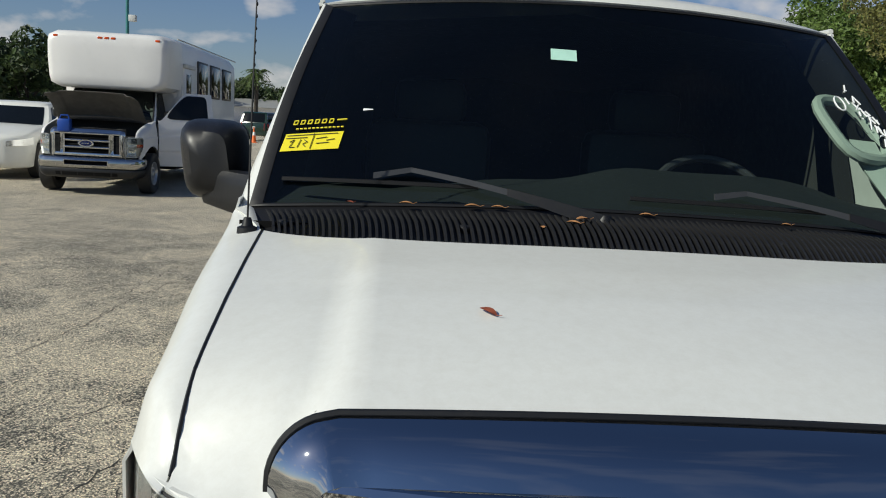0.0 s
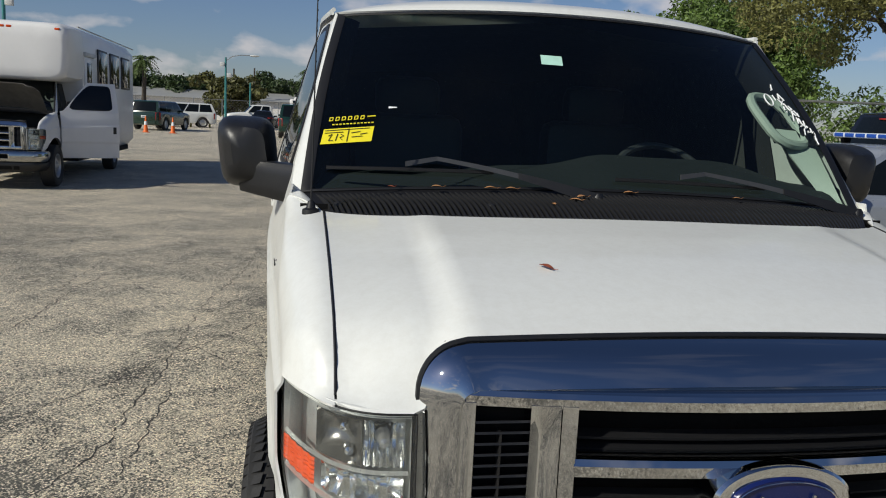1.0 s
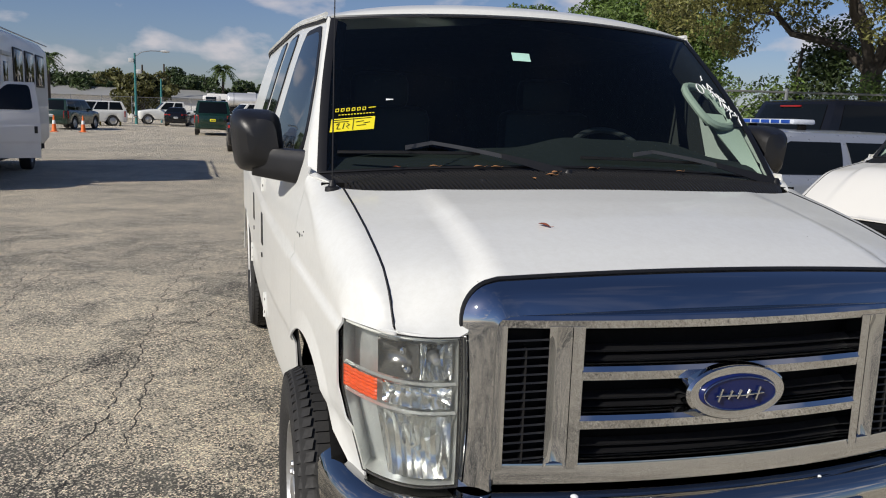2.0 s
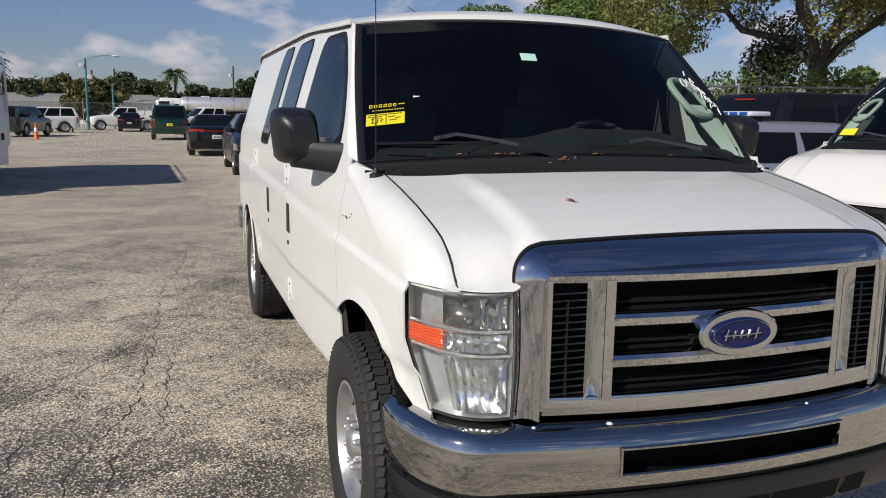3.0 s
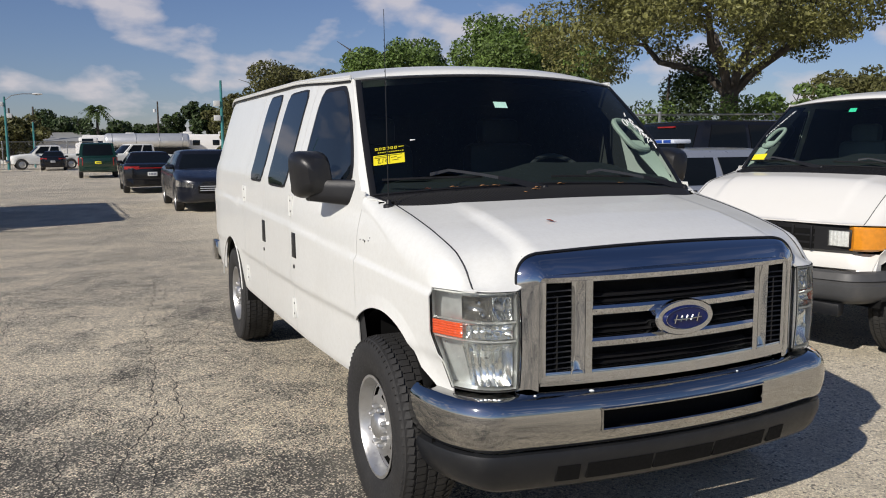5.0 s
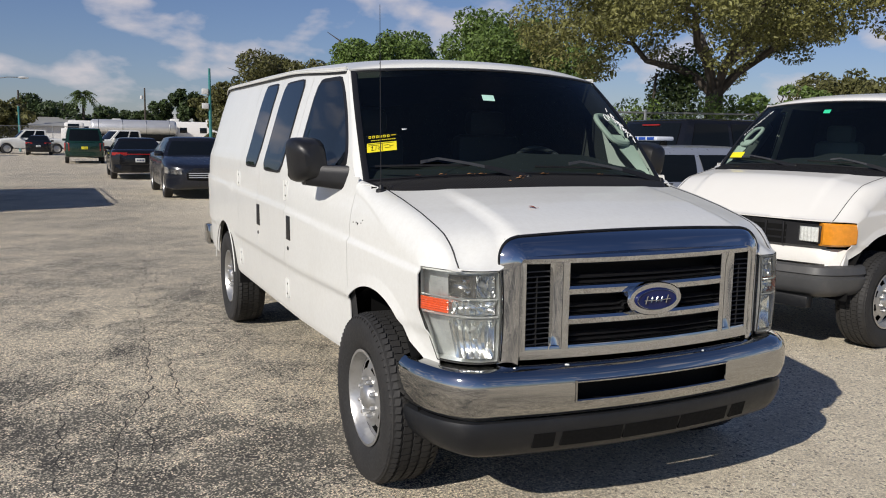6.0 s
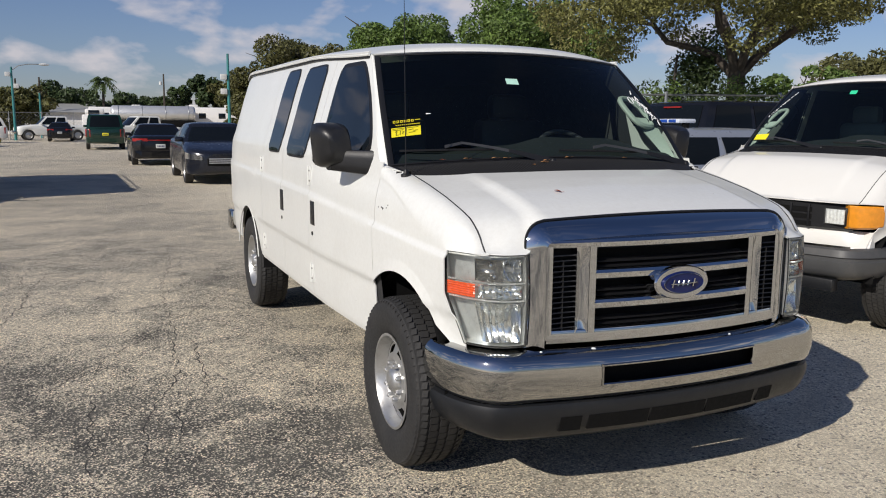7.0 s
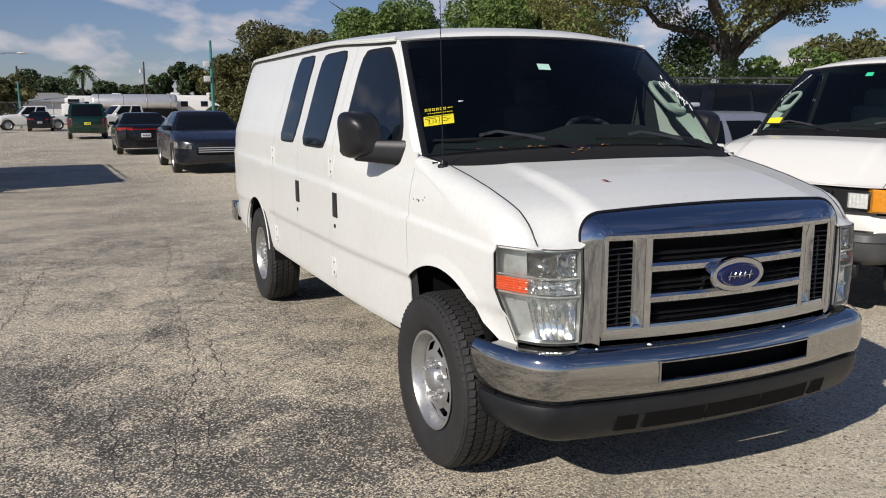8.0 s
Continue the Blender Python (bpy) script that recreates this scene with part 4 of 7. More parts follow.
def grille(parent):
    """Chrome surround with a broad sloped header, two side vents, three bars and an oval badge."""
    stations = []
    for z in lin(0.676, 1.06, 12):
        stations.append(((-0.645, -0.650, z), (-0.578, -0.690, z)))
    for k in range(1, 10):
        a = math.pi / 2 * k / 10
        stations.append(((-0.645 + 0.085 * (1 - math.cos(a)), -0.650 + 0.020 * math.sin(a), 1.075 + 0.090 * math.sin(a)), (-0.578 + 0.030 * (1 - math.cos(a)), -0.690 - 0.004 * math.sin(a), 1.06 + 0.036 * math.sin(a))))
    for x in lin(-0.556, 0.0, 14):
        stations.append(((x, -0.634 + 0.006 * (x / 0.55) ** 2, 1.180 - 0.012 * (x / 0.54) ** 2), (x * 0.545 / 0.556, -0.718 + 0.026 * (x / 0.54) ** 2, 1.110 - 0.012 * (x / 0.54) ** 2)))
    stations += [((-o[0], o[1], o[2]), (-i[0], i[1], i[2])) for o, i in stations[-2::-1]]
    bm = bmesh.new()
    rows = []
    for o, i in stations:
        o, i = Vector(o), Vector(i)
        row = [o + Vector((0, 0.012, -0.012))]
        for t in lin(0, 1, 8):
            p = o.lerp(i, t)
            row.append(p + Vector((0, -0.5, 0.8)).normalized() * 0.012 * math.sin(math.pi * t))
        row.append(i + Vector((0, 0.006, 0)) + (Vector((0, 0, -0.008)) if abs(i.x) < 0.5 else Vector((-0.008 if i.x > 0 else 0.008, 0, 0))))
        row.append(row[-1] + Vector((0, 0.05, 0)))
        rows.append(row)
    for a, b in zip(rows, rows[1:]):
        for k in range(len(a) - 1):
            bm.faces.new([bm.verts.new(p) for p in (a[k], b[k], b[k + 1], a[k + 1])])
    bmesh.ops.remove_doubles(bm, verts=bm.verts, dist=0.0004)
    ob = part("grille", bm, CHROME, parent, "chrome grille surround with a broad top bar", 42)
    bm = bmesh.new()
    tube(bm, [Vector(o) + Vector((0, 0.004, 0.004)) for o, i in stations], 0.0055, 6)
    part("grille_gasket", bm, GASKET, ob)

    def gy(x):
        return -0.740 + 0.055 * (x / 0.55) ** 2

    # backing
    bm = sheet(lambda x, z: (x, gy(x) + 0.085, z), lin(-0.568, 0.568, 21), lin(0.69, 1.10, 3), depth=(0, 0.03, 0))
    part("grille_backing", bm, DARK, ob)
    # inner frame strips
    def bar(z0, z1, x0, x1, depth=0.045, bulge=0.008, name="grille_bar", material=CHROME):
        b = bmesh.new()
        rings = []
        for x in lin(x0, x1, 17):
            y = gy(x)
            rings.append([(x, y + depth, z1 - 0.004), (x, y + 0.012, z1), (x, y - bulge * 0.3, z1 - 0.006), (x, y - bulge, (z0 + z1) / 2 + 0.006), (x, y - bulge * 0.5, z0 + 0.008), (x, y + 0.010, z0), (x, y + depth, z0 + 0.004)])
        loft(b, rings)
        return part(name, b, material, ob, "", 30)

    bar(1.062, 1.104, -0.568, 0.568)
    bar(0.937, 0.984, -0.377, 0.377)
    bar(0.818, 0.865, -0.377, 0.377)
    bar(0.684, 0.748, -0.568, 0.568)
    # thin louvre in each dark slot, with its small ribs
    for zc in (1.012, 0.896, 0.778):
        b = bmesh.new()
        loft(b, [[(x, gy(x) + 0.050, zc + 0.006), (x, gy(x) + 0.030, zc - 0.004), (x, gy(x) + 0.034, zc - 0.010), (x, gy(x) + 0.06, zc - 0.004)] for x in lin(-0.375, 0.375, 13)])
        loft(b, [[(x, gy(x) + 0.050, zc - 0.018), (x, gy(x) + 0.032, zc - 0.026), (x, gy(x) + 0.036, zc - 0.031), (x, gy(x) + 0.06, zc - 0.026)] for x in lin(-0.375, 0.375, 13)])
        part("louvre", b, GASKET, ob)
    for s in (-1, 1):
        # upright dividers: a flat strip and a hollow deflector
        def strip(x0, x1, hollow, name):
            b = bmesh.new()
            rings = []
            for z in lin(0.705, 1.075, 13):
                row = []
                for t in lin(0, 1, 7):
                    x = x0 + (x1 - x0) * t
                    k = clamp((z - 0.72) / 0.05) * clamp((1.065 - z) / 0.03)
                    row.append((s * x, gy(x) - 0.006 + hollow * math.sin(math.pi * t) * k, z))
                row += [(s * x1, gy(x1) + 0.05, z), (s * x0, gy(x0) + 0.05, z)]
                rings.append(row)
            loft(b, rings)
            return part(name, b, CHROME, ob, "", 30)

        strip(0.375, 0.402, 0.0, "divider")
        strip(0.404, 0.456, 0.022, "deflector")
        strip(0.550, 0.575, -0.004, "divider")
        # vent with small slats
        b = bmesh.new()
        box(b, s * 0.456, s * 0.550, gy(0.50) + 0.03, gy(0.50) + 0.07, 0.735, 1.06)
        v = part("side_vent", b, DARK, ob, "black louvred vent")
        b = bmesh.new()
        box(b, -0.048, 0.048, 0.0, 0.036, -0.0022, 0.0022, m=Matrix.Rotation(-0.35, 4, "X"))
        slat = part("vent_slat", b, PLASTIC, v)
        for k in range(15):
            sl = slat if k == 0 else new("vent_slat", slat.data)
            sl.parent = v
            sl.location = (s * 0.503, gy(0.50) + 0.004, 0.752 + 0.0205 * k)
        b = bmesh.new()
        box(b, s * 0.501, s * 0.505, gy(0.50) + 0.004, gy(0.50) + 0.04, 0.737, 1.02)
        part("vent_rib", b, PLASTIC, v)
    # oval badge: ring, blue field, pale wavy bar
    def oval(a, b_, y0, y1, material, name, parent_, label=""):
        b = bmesh.new()
        rings = []
        for k, y in ((1.0, y0), (1.0, y1 + 0.006), (0.94, y1), (0.80, y1 + 0.001), (0.0001, y1 - 0.004)):
            rings.append([(a * k * math.cos(t), y, 0.912 + b_ * k * math.sin(t)) for t in (2 * math.pi * i / 48 for i in range(48))])
        loft(b, rings, True, False)
        return part(name, b, material, parent_, label)

    ring = oval(0.134, 0.069, gy(0) + 0.05, gy(0) - 0.030, CHROME, "badge", ob, "oval chrome badge with blue field")
    oval(0.103, 0.0465, gy(0) - 0.028, gy(0) - 0.037, BLUE_BADGE, "badge_field", ring, "blue enamel field")
    oval_rim = bmesh.new()
    tube(oval_rim, [(0.096 * math.cos(t), gy(0) - 0.0405, 0.912 + 0.0405 * math.sin(t)) for t in (2 * math.pi * i / 40 for i in range(41))], 0.0014, 5)
    for x0, h_ in ((-0.056, 0.020), (-0.030, 0.013), (-0.006, 0.013), (0.018, 0.012), (0.044, 0.020)):
        tube(oval_rim, [(x0 - 0.004, gy(0) - 0.0425, 0.911 - h_ * 0.75), (x0 + 0.006, gy(0) - 0.0425, 0.911 + h_ * 0.85)], 0.0036, 6)
    tube(oval_rim, [(-0.066, gy(0) - 0.0425, 0.911), (0.0, gy(0) - 0.0425, 0.909), (0.060, gy(0) - 0.0425, 0.913)], 0.0030, 6)
    part("badge_stroke", oval_rim, CHROME, ring)
    return ob


def old_face(parent, paint):
    """The earlier nose: black egg-crate grille, sealed headlamps and amber corners."""
    bm = bmesh.new()
    prof = lambda x: -0.590 + 0.10 * (x / 0.80) ** 2
    loft(bm, [[(x, prof(x), 0.975), (x, prof(x) - 0.012, 0.965), (x, prof(x) - 0.018, 0.79), (x, prof(x), 0.775), (x, prof(x) + 0.06, 0.775), (x, prof(x) + 0.06, 0.975)] for x in lin(-0.74, 0.74, 21)])
    g = part("grille", bm, PLASTIC, parent, "black plastic grille")
    # black strips on the solid grille stand in for its shaded gaps
    for k in range(3):
        bm = bmesh.new()
        loft(bm, [[(x, prof(x) - 0.022, 0.828 + 0.054 * k), (x, prof(x) - 0.019, 0.790 + 0.054 * k), (x, prof(x) - 0.017, 0.790 + 0.054 * k), (x, prof(x) - 0.017, 0.828 + 0.054 * k)] for x in lin(-0.44, 0.44, 11)])
        part("grille_slot", bm, DARK, g)
    for k in range(7):
        bm = bmesh.new()
        x = -0.42 + 0.14 * k
        box(bm, x - 0.008, x + 0.008, prof(x) - 0.030, prof(x) - 0.01, 0.785, 0.955, 0.002)
        part("grille_rib", bm, GASKET, g)
    for s in (-1, 1):
        bm = bmesh.new()
        y = prof(0.58)
        box(bm, s * 0.535, s * 0.712, y - 0.024, y + 0.02, 0.812, 0.948, 0.012)
        h = part("headlamp", bm, PLASTIC, g, "rectangular sealed headlamp in a black bezel")
        bm = sheet(lambda u, v: (s * (0.548 + 0.152 * u), y - 0.030 + 0.003 * math.cos(u * 34), 0.826 + 0.108 * v), lin(0, 1, 31), lin(0, 1, 9), depth=(0, 0.004, 0))
        bmesh.ops.translate(bm, verts=bm.verts, vec=(0, -0.004, 0))
        part("lamp_reflector", bm, SEALED, h, "fluted chrome reflector")
        bm = sheet(lambda u, v: (s * (0.542 + 0.164 * u), y - 0.038 - 0.008 * math.sin(math.pi * u) * math.sin(math.pi * v), 0.820 + 0.120 * v), lin(0, 1, 9), lin(0, 1, 9))
        lens = part("headlamp_lens", bm, CLEAR, h)
        lens.visible_shadow = False
        bm = bmesh.new()
        amber = []
        for t, x, yy in ((0, 0.722, -0.558), (0.2, 0.775, -0.545), (0.4, 0.822, -0.515), (0.6, 0.852, -0.478), (0.8, 0.872, -0.440), (1.0, 0.886, -0.402)):
            top, low = 0.970 - 0.004 * t**3, 0.798 + 0.012 * t**3
            amber.append([(s * x, yy, top), (s * (x + 0.014), yy - 0.016 * (1 - t), top - 0.014), (s * (x + 0.018), yy - 0.020 * (1 - t), (top + low) / 2), (s * (x + 0.014), yy - 0.016 * (1 - t), low + 0.014), (s * x, yy, low), (s * (x - 0.05), yy + 0.03, low), (s * (x - 0.05), yy + 0.03, top)])
        loft(bm, amber)
        part("corner_lamp", bm, AMBER_D, g, "amber corner lamp")
    bm = bmesh.new()
    loft(bm, [[(x, -0.575 + 0.10 * (x / 0.8) ** 2 + 0.05 * clamp((abs(x) - 0.72) / 0.12), 0.775), (x, -0.60 + 0.10 * (x / 0.8) ** 2 + 0.06 * clamp((abs(x) - 0.72) / 0.12), 0.74), (x, -0.60 + 0.10 * (x / 0.8) ** 2 + 0.06 * clamp((abs(x) - 0.72) / 0.12), 0.66), (x, -0.5, 0.64), (x, -0.45, 0.775)] for x in lin(-0.86, 0.86, 27)])
    part("nose_panel", bm, paint, parent)
    bm = bmesh.new()
    prof2 = [(0.655, -0.10), (0.665, -0.03), (0.650, 0.0), (0.600, 0.012), (0.590, 0.0), (0.575, 0.0), (0.565, 0.014), (0.500, 0.012), (0.460, -0.01), (0.435, -0.05), (0.42, -0.10)]
    rows = []
    for t in lin(-1, 1, 49):
        x, y = bumper_line(t)
        x2, y2 = bumper_line(min(1, t + 0.01))
        x1, y1 = bumper_line(max(-1, t - 0.01))
        n = Vector((y2 - y1, -(x2 - x1), 0)).normalized()
        rows.append([bm.verts.new((x + n.x * o, y + 0.03 + n.y * o, z)) for z, o in prof2])
    for a, b in zip(rows, rows[1:]):
        for k in range(len(prof2) - 1):
            bm.faces.new((a[k], b[k], b[k + 1], a[k + 1]))
    thick(part("front_bumper", bm, GREY_BUMPER, parent, "dark grey plastic-covered bumper"), 0.006)
    bm = bmesh.new()
    box(bm, -0.72, 0.72, -0.70, -0.62, 0.34, 0.43, 0.01)
    part("air_dam", bm, VALANCE, parent)


def wells(parent, rear_y=3.505):
    """Dark inner wheel housings and the underside."""
    for yc in (0.0, rear_y) if rear_y else (0.0,):
        for s in (-1, 1):
            bm = bmesh.new()
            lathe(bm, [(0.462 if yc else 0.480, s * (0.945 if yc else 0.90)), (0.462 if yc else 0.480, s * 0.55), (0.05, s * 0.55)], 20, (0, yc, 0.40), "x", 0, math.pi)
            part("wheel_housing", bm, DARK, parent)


def cab_inside(parent, sides=(1,), lining_at=0.95, seat_finish=None):
    """Dashboard, steering wheel, two seats, pillar trims with grab handles and a dark lining."""
    bm = bmesh.new()
    rings = []
    for x in lin(-0.82, 0.82, 35):
        hump = 0.072 * math.exp(-((x - 0.34) / 0.34) ** 4) + 0.030 * math.exp(-((x + 0.10) / 0.25) ** 4)
        rings.append([(x, 0.30, 1.20), (x, 0.335, 1.345), (x, 0.42, 1.385 + hump * 0.5), (x, 0.56, 1.396 + hump), (x, 0.68, 1.36 + hump * 0.8), (x, 0.74, 1.20), (x, 0.66, 0.85), (x, 0.35, 0.85)])
    loft(bm, rings)
    dash = part("dashboard", bm, DASH, parent, "moulded dashboard with the cab's shade in its colour")
    bm = bmesh.new()
    c, tilt = Vector((0.47, 0.90, 1.345)), Matrix.Rotation(radians(-38), 3, "X")
    tube(bm, [c + tilt @ Vector((0.195 * math.cos(a), 0, 0.195 * math.sin(a))) for a in (2 * math.pi * k / 36 for k in range(37))], 0.014, 8)
    for a in (0.15, math.pi - 0.15, -math.pi / 2):
        tube(bm, [c, c + tilt @ Vector((0.19 * math.cos(a), 0, 0.19 * math.sin(a)))], 0.012, 6)
    lathe(bm, [(0.0, -0.03), (0.05, -0.02), (0.06, 0.02), (0.0, 0.04)], 16, c, "y")
    part("steering_wheel", bm, WIPER, parent, "black steering wheel")
    for x in (-0.42, 0.42):
        bm = bmesh.new()
        box(bm, x - 0.25, x + 0.25, 1.05, 1.55, 0.85, 1.02, 0.05)
        box(bm, x - 0.24, x + 0.24, 1.50, 1.66, 0.98, 1.58, 0.06)
        box(bm, x - 0.14, x + 0.14, 1.54, 1.66, 1.56, 1.74, 0.05)
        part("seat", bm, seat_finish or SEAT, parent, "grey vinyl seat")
    for s in (-1, 1):
        # added black sheet that keeps the sunlit inner pillar dark
        low = 0.34 if s in sides else -0.02

        def lined(v, t):
            return screen(s * (0.992 - 0.065 * t), low + (0.995 - low) * v, -0.012) + Vector((-s * 0.02 * t, 0.16 * t * t, 0))

        thick(part("pillar_lining", sheet(lined, lin(0, 1, 16), lin(0, 1, 6)), DARK, parent), 0.004)
    for s in sides:
        def at(v, t):
            vv = -0.02 + 0.46 * v
            inner = 0.980 - 0.105 * clamp(vv / 0.32) ** 0.8
            return screen(s * (0.990 + (inner - 0.990) * t), vv, -0.030) + Vector((0, 0.05 * t, 0))

        thick(part("pillar_trim", sheet(at, lin(0, 1, 14), lin(0, 1, 6)), TRIM_G, parent, "pale grey-green pillar trim"), 0.01)
        bm = bmesh.new()
        pts = []
        for k in range(25):
            a = 2 * math.pi * k / 24
            cc, ee = math.cos(a), math.sin(a)
            q = (abs(cc) ** 3.2 + abs(ee) ** 3.2) ** (-1 / 3.2)
            pts.append(screen(s * (0.880 + 0.085 * cc * q - 0.030 * ee), 0.500 + 0.140 * ee * q, -0.040))
        tube(bm, pts, 0.0155, 8)
        part("grab_handle", bm, TRIM_G, parent, "pale moulded grab handle")
    bm = bmesh.new()
    loft(bm, [[(-0.80, y, 0.60), (0.80, y, 0.60), (0.86, y, 1.25), (0.74, y, 1.86), (0, y, 1.93), (-0.74, y, 1.86), (-0.86, y, 1.25)] for y in (lining_at, 4.5)], True, False)
    bm.faces.new(list(bm.verts)[7:14])
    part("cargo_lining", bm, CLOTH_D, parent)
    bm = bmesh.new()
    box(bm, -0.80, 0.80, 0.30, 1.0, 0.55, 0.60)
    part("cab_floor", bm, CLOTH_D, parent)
    return dash


def van_shell(parent, paint, cargo=True, nose=None):
    """Everything of the body behind the fenders."""
    door_top = lambda y: min(rail_z(y) + 0.003, 1.36 + max(0.0, y - 0.365) / 0.90)
    quarter_low = lambda y: arch_low(y, 3.505, 0.455, sill(y), 0.40)
    for s in (-1, 1):
        fender(parent, s, paint, nose=nose)
        door = side_panel("door", parent, s, 0.306, 1.383, paint, 40 if cargo else 72, None, door_top, "white front door", None if cargo else (0.47, 1.25, 1.395, 1.865, 0.40))
        side_window("door_window", door, s, 0.505, 1.235, 1.40, 1.850, 0.385, label="dark tinted door window" if cargo else "clear door window", material=None if cargo else CAB_GLASS, rim=0.024)
        bm = bmesh.new()
        x = SX(1.27, 1.02)
        box(bm, s * (x - 0.012), s * (x + 0.0035), 1.240, 1.325, 0.950, 1.090, 0.003)
        h = part("door_handle", bm, PLASTIC, door, "black recessed door handle")
        lathe(bm2 := bmesh.new(), [(0.0, s * (x + 0.004)), (0.011, s * (x + 0.004)), (0.012, s * (x - 0.004))], 14, (0, 1.290, 0.900), "x")
        part("key_lock", bm2, GASKET, door)
        if s < 0 and cargo:
            front = side_panel("cargo_door", parent, s, 1.387, 2.140, paint, 26, label="white side cargo door")
            side_window("door_window", front, s, 1.530, 2.035, 1.338, 1.886, label="dark tinted cargo door window")
            rear = side_panel("cargo_door", parent, s, 2.144, 2.829, paint, 24, label="white side cargo door")
            side_window("door_window", rear, s, 2.245, 2.630, 1.348, 1.898, label="dark tinted cargo door window")
            bm = bmesh.new()
            x = SX(2.115, 1.02)
            box(bm, s * (x - 0.012), s * (x + 0.0035), 2.070, 2.160, 0.955, 1.095, 0.003)
            part("door_handle", bm, PLASTIC, front, "black recessed door handle")
            lathe(bm2 := bmesh.new(), [(0.0, s * (x + 0.003)), (0.011, s * (x + 0.003)), (0.012, s * (x - 0.004))], 14, (0, 2.125, 0.905), "x")
            part("key_lock", bm2, GASKET, front)
            for yy, own in ((1.402, front), (2.862, rear)):
                for zc in (0.645, 1.232):
                    bm = bmesh.new()
                    x = SX(yy, zc)
                    box(bm, s * (x - 0.004), s * (x + 0.006), yy - 0.038, yy - 0.008, zc - 0.055, zc + 0.055, 0.003)
                    box(bm, s * (x - 0.004), s * (x + 0.006), yy + 0.008, yy + 0.034, zc - 0.040, zc + 0.040, 0.003)
                    tube(bm, [(s * (x + 0.006), yy, zc - 0.058), (s * (x + 0.006), yy, zc + 0.058)], 0.007, 8)
                    hg = part("hinge", bm, paint, own)
                    for dz in (-0.03, 0.03):
                        bm = bmesh.new()
                        lathe(bm, [(0.0, s * (x + 0.009)), (0.006, s * (x + 0.009)), (0.006, s * x)], 6, (0, yy - 0.023, zc + dz), "x")
                        part("hinge_bolt", bm, GASKET, hg)
            side_panel("quarter_panel", parent, s, 2.834, 4.640, paint, 60, quarter_low)
        else:
            side_panel("quarter_panel", parent, s, 1.387, 4.640, paint, 80, quarter_low)
        # dark layer behind the gaps
        bm = sheet(lambda y, t: (s * (SX(y, 0.62 + 1.27 * t) - 0.011), y, 0.62 + 1.27 * t), lin(0.86 if cargo else 1.32, 2.9, 30), lin(0, 1, 16))
        part("inner_side", bm, SEAM, parent)
        bm = sheet(lambda y, t: (s * (SX(y, 0.55 + 0.70 * t) - 0.011), y, 0.55 + 0.70 * t), lin(0.24, 0.9, 10), lin(0, 1, 10))
        part("inner_side", bm, SEAM, parent)
        # rear arch lip
        bm = bmesh.new()
        tube(bm, [(s * (SX(3.505, 0.8) - 0.002), 3.505 + 0.455 * math.cos(a), 0.40 + 0.455 * math.sin(a)) for a in lin(0.2, math.pi - 0.2, 28)], 0.0045, 6)
        part("arch_lip", bm, paint, parent)
    roof(parent, paint)
    pillars(parent, paint)
    # tail
    bm = sheet(lambda u, z: (u * (SX(4.64, z) - 0.004), 4.64 + 0.05 * (1 - u * u) - 0.10 * clamp((z - 1.5) / 0.5) ** 2, z), lin(-1, 1, 25), lin(0.55, 1.90, 22), depth=(0, -0.01, 0))
    part("tail_panel", bm, paint, parent)
    bm = bmesh.new()
    for s in (-1, 1):
        box(bm, s * 0.90, s * 0.955, 4.60, 4.80, 0.52, 0.70, 0.015)
    box(bm, -0.90, 0.90, 4.70, 4.80, 0.52, 0.70, 0.015)
    part("rear_bumper", bm, CHROME_D, parent, "chrome rear bumper")
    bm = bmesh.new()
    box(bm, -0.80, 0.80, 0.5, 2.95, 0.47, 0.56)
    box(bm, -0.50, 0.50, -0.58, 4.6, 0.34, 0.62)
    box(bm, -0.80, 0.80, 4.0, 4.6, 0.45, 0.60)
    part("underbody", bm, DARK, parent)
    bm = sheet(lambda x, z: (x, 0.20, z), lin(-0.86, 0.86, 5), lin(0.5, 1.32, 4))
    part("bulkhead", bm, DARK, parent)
    for s in (-1, 1):
        bm = bmesh.new()
        loft(bm, [[(s * (SX(y, 0.50) - 0.004), y, 0.505), (s * (SX(y, 0.50) - 0.008), y, 0.490), (s * (SX(y, 0.5) - 0.05), y, 0.492), (s * (SX(y, 0.5) - 0.06), y, 0.52)] for y in lin(0.31, 3.04, 16)])
        part("sill", bm, paint, parent)


def squiggle(bm, at, rows, r):
    """Unreadable paint marks as short bars."""
    for u0, v0, u1, v1 in rows:
        tube(bm, [at(u0, v0), at((u0 + u1) / 2, (v0 + v1) / 2), at(u1, v1)], r, 5)


def dry_leaf(p, size, turn, material, label, tilt=0.2):
    bm = bmesh.new()
    rows = []
    for t in lin(0, 1, 6):
        w = size * 0.30 * math.sin(math.pi * (0.06 + 0.90 * t)) ** 0.8
        c = size * 0.05 * math.sin(math.pi * t)
        rows.append([(-w, t * size, c + 0.25 * w), (0, t * size, c * 0.6), (w, t * size, c + 0.35 * w)])
    loft(bm, rows, False, False)
    tube(bm, [(0, 0, 0), (size * 0.05, -size * 0.3, 0.004)], size * 0.018, 5)
    bmesh.ops.transform(bm, matrix=Matrix.Translation(p) @ Matrix.Rotation(turn, 4, "Z") @ Matrix.Rotation(tilt, 4, "X"), verts=bm.verts)
    return tagged(part("dry_leaf", bm, material, None), label, "leaf", "dry leaves")


